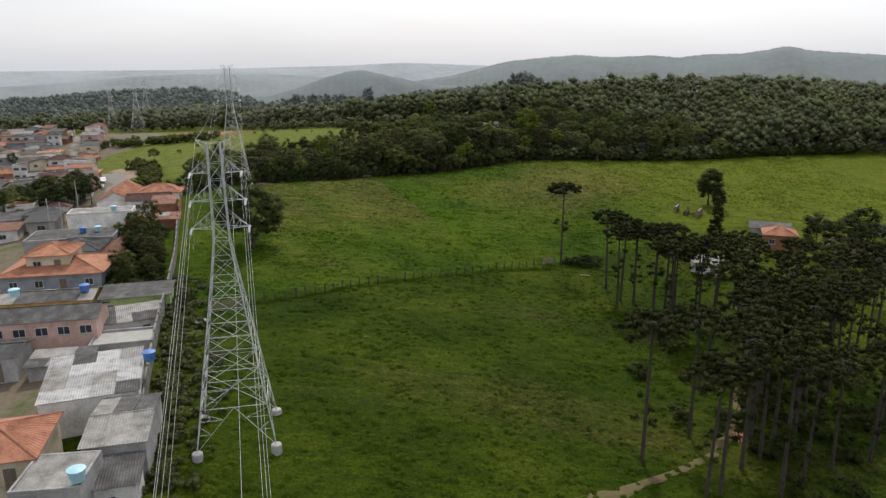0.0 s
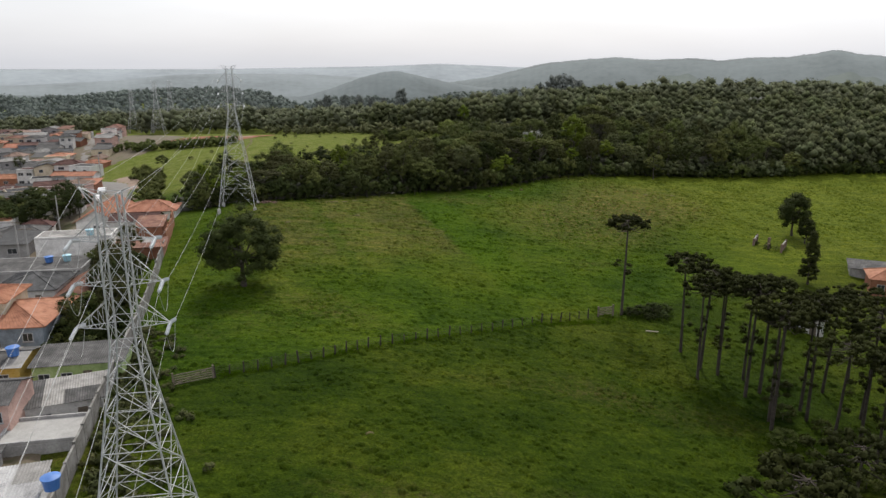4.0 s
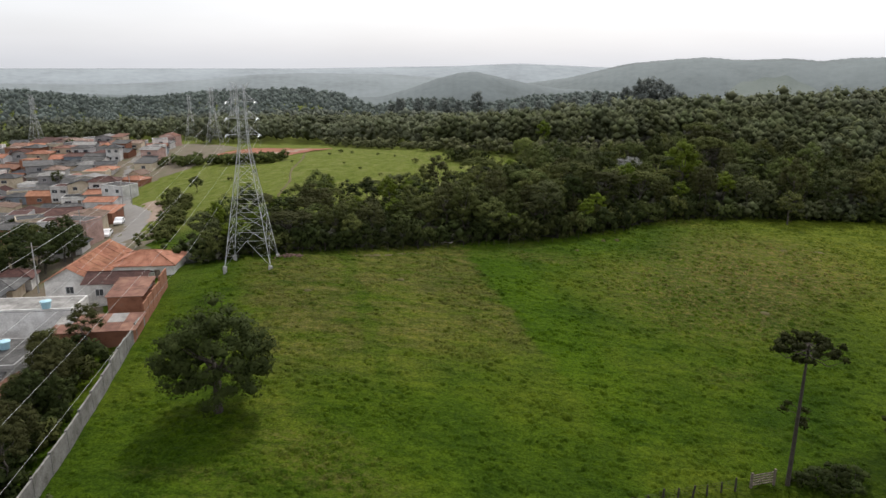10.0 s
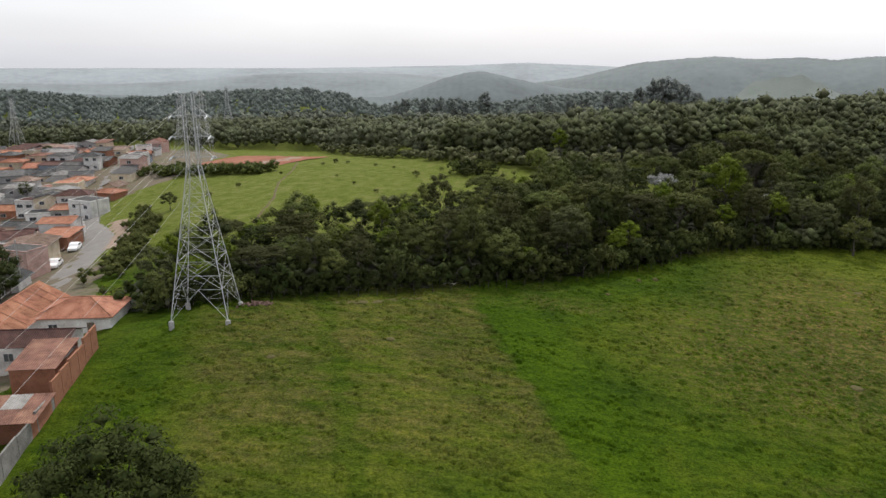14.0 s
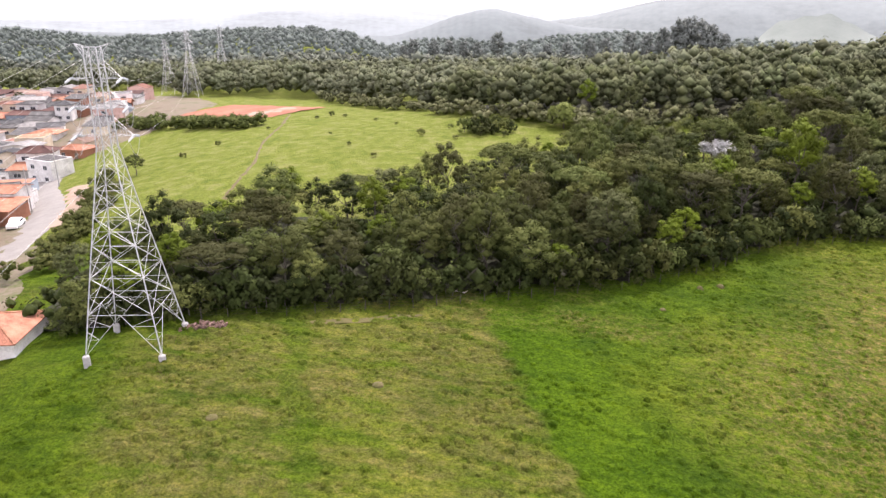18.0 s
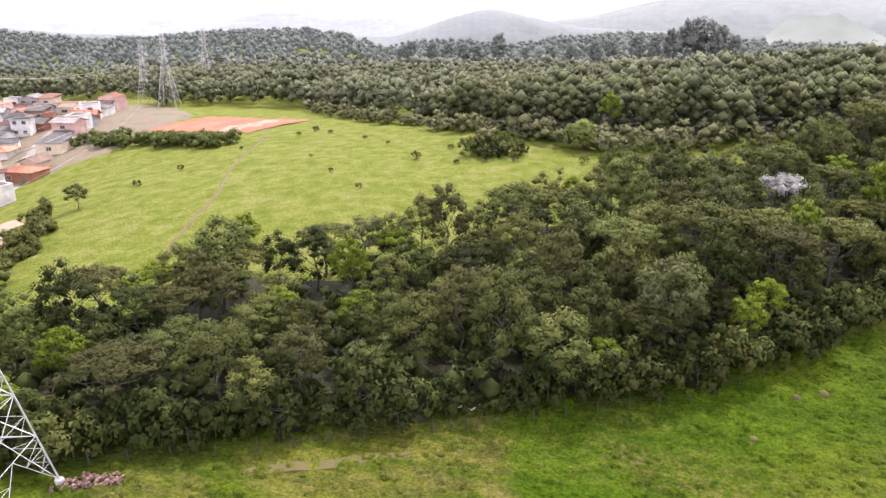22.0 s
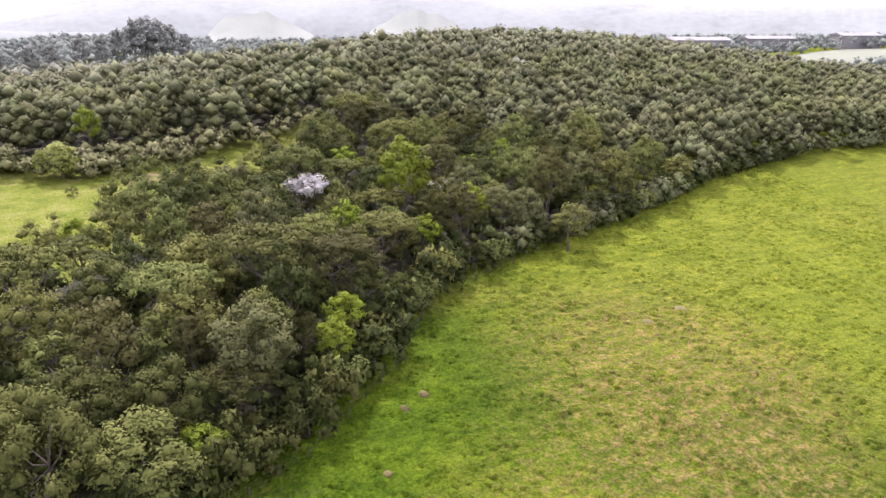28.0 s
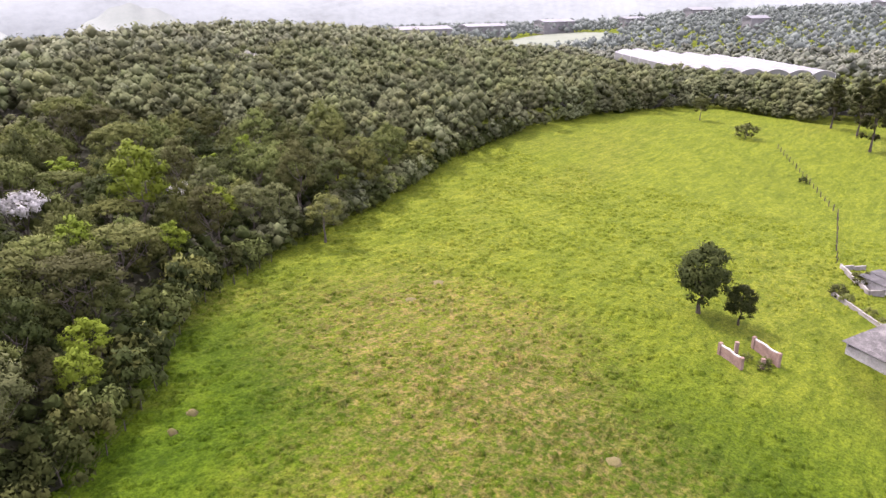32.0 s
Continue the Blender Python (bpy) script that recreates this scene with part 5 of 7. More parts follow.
def house(label, fl, fr, depth, eave, wall="white", roof="grey", style="gable", rise=1.2, windows=0, rows=1, fine=True, over=0.35, seed=1, door=True, win_w=1.1, side_windows=0, kind="wave", base=None):
    """A house by its front corners, seen from the pasture's near end; eave is a height in the world."""
    rng = np.random.default_rng(seed)
    (x0, y0), (x1, y1) = fl, fr
    w, turn = math.hypot(x1 - x0, y1 - y0), math.atan2(y1 - y0, x1 - x0)
    c, s = math.cos(turn), math.sin(turn)
    cx, cy = x0 + c * w / 2 - s * depth / 2, y0 + s * w / 2 + c * depth / 2
    z = at(cx, cy) if base is None else base
    h = eave - z
    ob = thing("house", label, "house", Matrix.LocRotScale((x0, y0, z), Euler((0, 0, turn)), None), "houses of the settlement")
    wm = M["w_" + wall]
    d = depth
    g = Geo()
    t = 0.18
    top = h - 0.02
    part("wall", g.walls(w, d, t, -1.5, top), wm, ob)
    rf = part("roof", Geo().box(0.05, w - 0.05, 0.05, d - 0.05, h - 0.02, h + 0.08), M["concrete"], ob)
    o = over
    if style == "gable":
        L = math.hypot(d / 2 + o, rise)
        up = (0, d / 2 + o, rise * (d / 2 + o) / (d / 2))
        L = math.hypot(up[1], up[2])
        lowz = h + 0.08 - rise * o / (d / 2)
        slope(rf, (-o, -o, lowz), (1, 0, 0), up, w + 2 * o, L, roof, kind, rng, fine)
        slope(rf, (w + o, d + o, lowz), (-1, 0, 0), (0, -up[1], up[2]), w + 2 * o, L, roof, kind, rng, fine)
        for xx in (0, w - t):
            gg = Geo().put([(xx, 0, h - 0.02), (xx, d, h - 0.02), (xx, d / 2, h + rise - 0.02), (xx + t, 0, h - 0.02), (xx + t, d, h - 0.02), (xx + t, d / 2, h + rise - 0.02)], [(0, 2, 1), (3, 4, 5), (0, 3, 5, 2), (1, 2, 5, 4), (0, 1, 4, 3)])
            part("gable", gg, wm, ob)
        part("ridge_cap", Geo().beam((-o, d / 2, h + rise + 0.12), (w + o, d / 2, h + rise + 0.12), 0.09, sides=6), M["r_" + (roof if isinstance(roof, str) else roof[0])], rf)
    elif style == "gable_y":
        up = (w / 2 + o, 0, rise * (w / 2 + o) / (w / 2))
        L = math.hypot(up[0], up[2])
        lowz = h + 0.08 - rise * o / (w / 2)
        slope(rf, (-o, d + o, lowz), (0, -1, 0), up, d + 2 * o, L, roof, kind, rng, fine)
        slope(rf, (w + o, -o, lowz), (0, 1, 0), (-up[0], 0, up[2]), d + 2 * o, L, roof, kind, rng, fine)
        for yy in (0, d - t):
            gg = Geo().put([(0, yy, h - 0.02), (w, yy, h - 0.02), (w / 2, yy, h + rise - 0.02), (0, yy + t, h - 0.02), (w, yy + t, h - 0.02), (w / 2, yy + t, h + rise - 0.02)], [(0, 1, 2), (3, 5, 4), (0, 2, 5, 3), (1, 4, 5, 2), (0, 3, 4, 1)])
            part("gable", gg, wm, ob)
        part("ridge_cap", Geo().beam((w / 2, -o, h + rise + 0.12), (w / 2, d + o, h + rise + 0.12), 0.09, sides=6), M["r_" + (roof if isinstance(roof, str) else roof[0])], rf)
    elif style == "shed":
        up = (0, d + 2 * o, rise)
        slope(rf, (-o, -o, h + 0.1), (1, 0, 0), up, w + 2 * o, math.hypot(up[1], up[2]), roof, kind, rng, fine)
        part("back_wall", Geo().box(0, w, d - t, d, h - 0.02, h + rise * 0.9), wm, ob)
    elif style == "hip":
        k = min(w, d) / 2
        a, b = (k, w - k) if w > d else (w / 2, w / 2)
        e1, e2 = (d / 2, d / 2) if w > d else (k, d - k)
        lo = h + 0.06
        v = [(-o, -o, lo), (w + o, -o, lo), (w + o, d + o, lo), (-o, d + o, lo), (a, e1, lo + rise), (b, e2, lo + rise)]
        v += [(x, y, zz - 0.1) for x, y, zz in v[:4]]
        if w > d:
            f = [(0, 1, 5, 4), (1, 2, 5), (2, 3, 4, 5), (3, 0, 4)]
        else:
            f = [(0, 1, 4), (1, 2, 5, 4), (2, 3, 5), (3, 0, 4, 5)]
        f += [(0, 6, 7, 1), (1, 7, 8, 2), (2, 8, 9, 3), (3, 9, 6, 0), (9, 8, 7, 6)]
        part("tile_cover", Geo().put(v, f), M["r_" + roof], rf)
        # courses of tiles as low ribs down the slopes
        g = Geo()
        P = [Vector(q) for q in v[:6]]
        quads = [(P[0], P[1], P[5], P[4]), (P[2], P[3], P[4], P[5])] if w > d else [(P[1], P[2], P[5], P[4]), (P[3], P[0], P[4], P[5])]
        for q0, q1, q2, q3 in quads:
            m = int((q1 - q0).length / 0.42)
            for i in range(m + 1):
                s0 = i / m
                lo_p, hi_p = q0.lerp(q1, s0), q3.lerp(q2, s0)
                g.beam(lo_p, hi_p, 0.05, sides=4)
        part("tile_relief", g, M["r_" + roof], rf)
        for q0, q1 in ((P[0], P[4]), (P[1], P[5] if w > d else P[4]), (P[2], P[5]), (P[3], P[4] if w > d else P[5]), (P[4], P[5])):
            if (q1 - q0).length > 0.1:
                part("ridge_cap", Geo().beam(q0, q1, 0.1, sides=6), M["r_" + roof], rf)
    else:
        p = 0.35
        part("parapet", Geo().walls(w, d, t, h + 0.082, h + p), wm, ob)
        if style == "flat_sheet":
            slope(rf, (0.2, 0.2, h + 0.12), (1, 0, 0), (0, d - 0.4, 0.15), w - 0.4, d - 0.4, roof, kind, rng, fine)
    floors = max(1, rows)
    for r in range(floors):
        zz = h - 1.75 - r * 2.6
        for k in range(windows):
            x = w * (k + 0.5) / windows - win_w / 2
            if r == floors - 1 and door and k == windows // 2 and floors == 1 and windows > 1:
                part("door", Geo().box(x, x + 0.85, -0.05, 0.0, h - 2.75, h - 0.65), M["wood"], ob, "dark wooden door")
                continue
            window(ob, x, zz, win_w, 1.0, plain=not fine)
    for k in range(side_windows):
        y = d * (k + 0.5) / side_windows
        g = Geo().box(w, w + 0.05, y - 0.45, y + 0.45, h - 1.75, h - 0.75)
        fr_ = part("window", g, M["frame"], ob)
        part("pane", Geo().box(w + 0.052, w + 0.06, y - 0.38, y + 0.38, h - 1.68, h - 0.82), M["glass"], fr_)
    return ob


def water_tank(x, y, z, material, label, r=0.6):
    n = 18
    ob = thing("water_tank", label, "water tank", pose(x, y, z))
    prof = [(r * 0.82, 0), (r * 0.98, 0.75), (r * 1.06, 0.78), (r * 1.06, 0.86)]
    v = [(a * math.cos(2 * math.pi * k / n), a * math.sin(2 * math.pi * k / n), b) for a, b in prof for k in range(n)]
    f = [(i * n + k, i * n + (k + 1) % n, (i + 1) * n + (k + 1) % n, (i + 1) * n + k) for i in range(3) for k in range(n)] + [tuple(range(n - 1, -1, -1))]
    part("tub", Geo().put(v, f), M[material], ob)
    prof = [(r * 1.1, 0.84), (r * 1.1, 0.92), (r * 0.5, 1.02), (r * 0.15, 1.05)]
    v = [(a * math.cos(2 * math.pi * k / n), a * math.sin(2 * math.pi * k / n), b) for a, b in prof for k in range(n)]
    f = [(i * n + k, i * n + (k + 1) % n, (i + 1) * n + (k + 1) % n, (i + 1) * n + k) for i in range(3) for k in range(n)] + [tuple(range(3 * n, 4 * n))]
    part("lid", Geo().put(v, f), M[material], ob)
    return ob


# the row behind the boundary wall, near end first
house("small house with a weathered pale concrete roof", (-30.6, 43.2), (-25.9, 43.8), 5.0, 3.9, "grey", "pale", "flat_sheet", seed=1, windows=0)
house("low white outbuilding with a grey corrugated lean-to roof", (-26.9, 45.9), (-23.3, 46.8), 3.0, 2.5, "white", "grey", "shed", 0.7, windows=1, seed=2, win_w=0.8)
house("house with a broad weathered pale-grey sheet roof", (-28.6, 49.5), (-24.0, 50.6), 8.6, 3.9, "grey", ["pale", "grey", "pale"], "gable", 0.5, seed=3, over=0.2)
house("house under a hipped orange tile roof", (-37.5, 46.0), (-31.2, 47.6), 7.0, 4.3, "cream", "orange", "hip", 1.3, seed=4, windows=2)
house("long shed with patched white and grey roof sheets", (-35.7, 56.2), (-28.0, 59.0), 9.4, 4.2, "white", ["white", "white", "pale", "grey", "pale"], "shed", 0.5, seed=5, over=0.15, windows=0)
house("two-storey pink house with barred windows and grey roof", (-51.5, 74.0), (-40.0, 76.2), 5.2, 5.0, "pink", "grey", "gable", 0.9, windows=5, rows=2, seed=6, over=0.3, win_w=1.35)
house("low house with a dark grey sheet roof", (-52.0, 67.6), (-45.2, 68.9), 4.6, 3.4, "grey", "dark", "gable", 0.6, seed=7, windows=2)
house("low stained annexe in front of the pink house", (-43.6, 68.0), (-37.8, 69.2), 3.6, 2.5, "grey", ["grey", "pale"], "shed", 0.3, seed=8, windows=0)
house("row of low houses with green walls and grey roofs", (-44.2, 86.0), (-36.0, 88.0), 4.4, 3.8, "green", "grey", "shed", 0.5, windows=4, seed=9, over=0.3)
house("small grey house with a pale sheet roof", (-40.6, 79.0), (-34.8, 81.8), 4.2, 3.0, "white", ["grey", "pale"], "shed", 0.6, windows=2, seed=10)
house("flat dark roof overgrown with grass", (-39.8, 73.4), (-33.4, 75.0), 4.6, 2.4, "grey", "dark", "flat", seed=11)
house("long house with yellow end wall and grey roof", (-57.5, 83.5), (-45.2, 85.6), 5.0, 4.1, "yellow", ["grey", "grey", "pale"], "gable", 0.6, windows=4, seed=12)
house("large house with broad hipped orange tile roof", (-60.0, 91.0), (-47.4, 93.4), 9.6, 5.4, "bluegrey", "orange", "hip", 1.5, windows=4, seed=13, over=0.5)
house("upper storey block with a hipped orange roof", (-57.6, 93.6), (-52.2, 94.6), 6.0, 7.6, "cream", "orange", "hip", 1.1, windows=2, seed=14, over=0.45)
house("house with a dark grey hipped roof", (-63.0, 107.5), (-55.4, 109.0), 8.0, 4.4, "white", "dark", "hip", 1.3, windows=2, seed=15)
house("narrow white house with a red tile roof", (-54.6, 107.6), (-51.2, 108.4), 9.0, 3.8, "white", "rust", "gable_y", 0.8, windows=1, seed=16)
house("wide low house with a stained flat concrete roof", (-71.5, 116.0), (-57.6, 119.4), 8.0, 3.9, "grey", "grey", "flat_sheet", seed=17, windows=3)
house("long white windowless building with a pale flat roof", (-70.2, 128.6), (-59.2, 131.6), 5.0, 6.0, "white", "pale", "flat_sheet", seed=18)
house("brick yard building with a rust-red lean-to roof", (-58.0, 126.0), (-49.4, 128.6), 4.4, 5.2, "brick", ["rust", "rust", "pale"], "shed", 0.4, seed=19)
house("white gabled house with a long orange tile roof", (-70.4, 141.0), (-64.0, 142.6), 16.0, 6.2, "white", "orange", "gable_y", 1.9, windows=1, seed=20, over=0.4)
house("white house with a maroon sheet roof", (-64.0, 140.5), (-56.4, 142.4), 5.0, 6.4, "white", "maroon", "gable", 0.9, windows=2, seed=21)
house("bare orange brick house with a rust tile roof", (-57.0, 135.2), (-52.8, 136.4), 6.0, 6.6, "brick", "rust", "shed", 0.7, windows=0, seed=22, over=0.2)
house("white house with orange hipped roof at the street", (-66.0, 149.5), (-57.2, 151.8), 7.0, 6.2, "white", "orange", "hip", 1.5, windows=2, seed=23)
for x, y, z, m, lab in ((-29.2, 64.8, 4.7, "tank_blue", "round blue plastic water tank on a roof"), (-26.2, 44.4, 4.4, "tank_teal", "round pale-blue water tank with its lid"), (-62.0, 123.4, 4.2, "tank_teal", "pale-blue water tank on the flat roof"), (-64.2, 122.4, 4.2, "tank_blue", "dark blue water tank on the flat roof"),
                       (-62.3, 131.0, 6.4, "tank_teal", "pale-blue water tank on a white building"), (-51.6, 80.6, 6.2, "tank_teal", "pale-blue water tank on a grey roof"), (-46.5, 87.0, 4.7, "tank_blue", "dark blue water tank beside a yellow wall")):
    water_tank(x, y, z, m, lab)

# the settlement up the street
wall_kinds = ["white", "white", "grey", "cream", "white", "grey", "white", "bluegrey", "pink", "brick", "cream"]
roof_kinds = ["grey", "dark", "grey", "orange", "rust", "dark", "maroon", "tan", "grey", "grey", "pale", "maroon"]
rng = np.random.default_rng(21)
STREET = [(-58, 112), (-65, 128), (-75, 150), (-82.5, 175), (-88, 189), (-92.5, 200), (-103, 213), (-115, 226), (-128, 246), (-150, 290), (-175, 345)]


def street_gap(x, y):
    best = 1e9
    for line in (STREET, [(-128, 178), (-108, 192), (-92, 199)], [(-190, 225), (-150, 238), (-120, 232)]):
        for (x0, y0), (x1, y1) in zip(line, line[1:]):
            dx, dy = x1 - x0, y1 - y0
            s = max(0, min(1, ((x - x0) * dx + (y - y0) * dy) / (dx * dx + dy * dy)))
            best = min(best, math.hypot(x - x0 - s * dx, y - y0 - s * dy))
    return best


count = 0
for row in range(33):
    for col in range(17):
        y = 138 + 6.6 * row + rng.uniform(-0.7, 0.7) - 1.0 * col
        x = np.interp(y, [138, 174, 203, 226, 246, 290, 345], [-81, -91, -104, -122, -126, -144, -168]) - 7.4 * col + rng.uniform(-0.8, 0.8)
        if x < -0.82 * y + 6 or x < -228 or y > 345 or rng.uniform() < 0.1 or (col and street_gap(x, y) < 4.8) or (col > 9 and rng.uniform() < 0.35):
            continue
        if math.hypot((x + 97) / 1.3, y - 162) < 9:
            continue
        w, d = rng.uniform(4.4, 8.6), rng.uniform(4.2, 6.8)
        two = rng.uniform() < 0.36
        tone = wall_kinds[int(rng.integers(len(wall_kinds)))]
        rf = roof_kinds[int(rng.integers(len(roof_kinds)))]
        st = ["gable", "hip", "gable_y", "flat_sheet", "shed"][int(rng.integers(5))]
        turn = radians(14 + rng.normal() * 9)
        c, s = math.cos(turn), math.sin(turn)
        shown = {"flat_sheet": "flat", "gable": "gabled", "gable_y": "gabled", "hip": "hipped", "shed": "sloping"}[st]
        house(f"{'two-storey' if two else 'single-storey'} {tone if tone != 'bluegrey' else 'grey-blue'} settlement house with {shown} {rf} roof", (x - c * w / 2, y - s * w / 2), (x + c * w / 2, y + s * w / 2), d,
              at(x, y) + rng.uniform(-0.3, 0.5) + (4.9 if two else 2.6), tone, rf, st, rng.uniform(0.6, 1.2), windows=int(rng.integers(1, 3)), rows=2 if two else 1, fine=False, seed=100 + count, win_w=rng.uniform(1.0, 1.9), over=rng.uniform(0.2, 0.7))
        count += 1


# ---- undergrowth at the forest's edge ----
rng = np.random.default_rng(31)
line = np.array(EDGE[1:13], float)
seg = np.hypot(*np.diff(line, axis=0).T)
cum = np.r_[0, np.cumsum(seg)]
for k, s in enumerate(np.arange(0, cum[-1], 1.75)):
    x, y = np.interp(s, cum, line[:, 0]), np.interp(s, cum, line[:, 1])
    x, y = x + rng.normal() * 0.4 - 0.3, y + 1.0 + rng.uniform(-0.3, 1.3)
    # mostly the dark-leaved kind: its colour carries the shade at the forest's foot
    b = [K_BUSH, K_BUSHD, K_BUSHD, K_BUSHD][int(rng.integers(4))]
    if x < -56:
        continue
    plant(b, float(x), float(y), rng.uniform(0.9, 1.7), rng.uniform(0, 6.28), "dense green undergrowth bush at the forest's edge", "edge bushes", rng.uniform(0.9, 1.5), name="bush")
far_line = np.array(EDGE[9:19], float)
fs = rng.uniform(0, len(far_line) - 1.01, 190)
gx, gy = np.interp(fs, range(len(far_line)), far_line[:, 0]), np.interp(fs, range(len(far_line)), far_line[:, 1])
gx, gy = gx + np.where(gx > 200, 1.8, 0.0) + rng.normal(size=190) * 0.8, gy + np.where(gx > 200, 0.0, 2.0) + rng.normal(size=190) * 0.8
woods("edge_growth", gx, gy, rng.uniform(1.3, 2.7, 190), rng.uniform(2.0, 5.5, 190), 34, 8, 0.2, M["woods"], "leafy growth down to the ground at the forest's far edge", 101)
# undergrowth in dark leaves, to paint the shade between the trunks
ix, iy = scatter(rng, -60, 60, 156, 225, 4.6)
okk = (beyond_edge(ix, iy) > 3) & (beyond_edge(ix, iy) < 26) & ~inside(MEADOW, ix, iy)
woods("undergrowth", ix[okk], iy[okk], np.full(okk.sum(), 2.4), np.full(okk.sum(), 3.6), 20, 5, 0.2, M["leaf_dark"], "leafy undergrowth between the forest trunks, darkened for shade", 95)

K_BRIGHT = tree_kind("round bright yellow-green tree", "leaf_bright", 33, 2.9, 3.2, 0.9, 60, 60, 0.17, rough=0.14)

# single trees that stand out of the forest
for k, x, y, s, tall, lab in ((K_PALE, -2.6, 182.2, 1.15, 1.0, "pale grey-green tree at the forest's edge"), (K_WHITE, 15.2, 217, 1.0, 0.98, "tree covered in white blossom in the forest"), (K_WHITE, 35.5, 218, 0.7, 1.0, "small white-blossomed tree in the forest"), (K_WHITE, 101, 288.5, 1.0, 0.95, "white-blossomed tree far in the forest"),
                            (K_LIME[0], 25, 210, 1.4, 1.2, "tall yellow-green tree rising from the forest"), (K_FLAT[1], 8.6, 192.5, 1.1, 1.05, "brownish flat-topped tree with bare pale limbs"), (K_FLAT[0], 2.5, 194, 1.25, 1.05, "broad flat-topped green tree in the forest"),
                            (K_MID[1], -46.5, 188, 1.15, 0.95, "round dark tree at the meadow's edge"), (K_MID[0], 44.4, 201.4, 1.0, 0.85, "small tree standing before the forest"), (K_BRIGHT, -9.3, 256, 1.15, 1.0, "bright yellow-green tree on the far meadow"),
                            (K_LIME[0], -8, 176.5, 0.8, 0.7, "fresh green young tree at the edge"), (K_LIME[1], 4.5, 184.0, 0.75, 0.95, "slender bright green tree at the edge")):
    plant(k, x, y, s, s * 7, lab, tall=tall)
for x, y, s in ((-39, 247.6, 0.5), (-73, 277, 0.3), (-54.8, 268.7, 0.3), (-71, 283, 0.45), (-66, 279, 0.3), (-48, 262, 0.22), (-31, 244, 0.3), (-34, 256, 0.35), (-21, 247, 0.4), (-52, 238, 0.25), (-44, 228, 0.3), (-60, 250, 0.2), (-80, 262, 0.25), (-85, 246, 0.35), (-9, 246, 0.45), (-2, 240, 0.5), (6, 247, 0.35), (-88, 236, 0.4)):
    plant(K_BUSH, x, y, s * 1.2, x, "small leafy shrub standing on the meadow", "meadow shrubs", 1.2, name="shrub")
for k in range(16):
    a, r = 2.4 * k, 1.15 * math.sqrt(k)
    plant([K_BUSH, K_BUSHD, K_BUSH][k % 3], -25.5 + 1.3 * r * math.cos(a), 251.5 + 0.8 * r * math.sin(a), rng.uniform(0.7, 1.2), a, "bush in the dense thicket on the far meadow", "meadow thicket", rng.uniform(0.9, 1.8), name="bush")
hs = rng.uniform(0, 1, 60)
woods("hedge_bushes", -136 + 50 * hs + rng.normal(size=60) * 1.5, 287 - 18 * hs + rng.normal(size=60) * 2.0, rng.uniform(1.6, 2.8, 60), rng.uniform(1.8, 3.2, 60), 44, 6, 0.2, M["leaf"], "dense hedge of bushes across the meadow", 97)
bs = rng.uniform(0, 5, 110)
bx = np.interp(bs, range(6), [-100, -60, -31, -6, 14, 40]) + rng.normal(size=110) * 2.0
by = np.interp(bs, range(6), [345, 300, 273.5, 256, 259, 268]) + rng.normal(size=110) * 2.0
woods("meadow_bushes", bx, by, rng.uniform(1.4, 2.8, 110), rng.uniform(2.2, 5.0, 110), 30, 7, 0.24, M["scrub"], "pale scrub at the meadow's far edge", 96)
ws = rng.uniform(46, 100, 300)
wx = np.interp(ws, [46, 60, 81, 93.5, 100], [-24.4, -28.2, -34.8, -38.3, -40.2]) + 0.5 + np.abs(rng.normal(size=300)) * np.interp(ws, [46, 80, 90, 100], [2.2, 3.2, 3.2, 1.0])
woods("rank_weeds", wx, ws, rng.uniform(0.3, 0.85, 300), rng.uniform(0.2, 0.75, 300), 24, 4, 0.10, M["weeds"], "rank brownish weeds between wall and pasture", 100)
ss = rng.uniform(0.08, 1, 130)
sx, sy = np.interp(ss, [0, 0.3, 0.6, 1], [-69, -83, -101, -122]) + rng.normal(size=130) * 1.5, np.interp(ss, [0, 0.3, 0.6, 1], [166, 198, 232, 282]) + rng.normal(size=130) * 2.2
ok = np.array([5.5 < street_gap(x, y) < 12 for x, y in zip(sx, sy)])
sx, sy = sx[ok], sy[ok]
woods("street_bushes", sx, sy, rng.uniform(0.8, 1.9, len(sx)), rng.uniform(0.9, 2.8, len(sx)), 44, 7, 0.15, M["leaf"], "rank leafy bushes between the street and the meadow", 98)
for k in range(26):
    a = 2.4 * k
    x, y = -97 + 2.1 * math.sqrt(k) * math.cos(a) * 1.5, 162 + 2.1 * math.sqrt(k) * math.sin(a)
    plant([K_OAK, K_DARK[0], K_MID[3]][k % 3], x, y, rng.uniform(0.8, 1.15), a, "dark leafy tree in a garden of the settlement", "garden trees", 0.9, name="garden_tree")
for k in range(64):
    s = rng.uniform(0, 1)
    x, y = np.interp(s, [0, 0.5, 1], [-38.5, -44.2, -50.5]) - rng.uniform(1.2, 8.5), np.interp(s, [0, 0.5, 1], [92, 110, 127])
    if x < -50 and y < 106:
        continue
    kk = [K_BUSHD, K_BUSHD, K_BROWN, K_BUSH, K_BUSHD, K_DARK[0]][k % 6]
    plant(kk, float(x), float(y), rng.uniform(0.8, 1.5) * (0.55 if kk in (K_BROWN, K_DARK[0]) else 1), k, "rank green bush in the yards behind the wall", "yard bushes", name="bush")
for k in range(44):
    s = rng.uniform(0, 1)
    x, y = np.interp(s, [0, 1], [-24, -36.5]) + rng.uniform(0.3, 2.6), np.interp(s, [0, 1], [50, 93])
    plant([K_BUSH, K_BUSHD][k % 2], float(x), float(y), rng.uniform(0.25, 0.65), k, "weedy bush at the foot of the wall", "wall weeds", 0.6, name="bush")
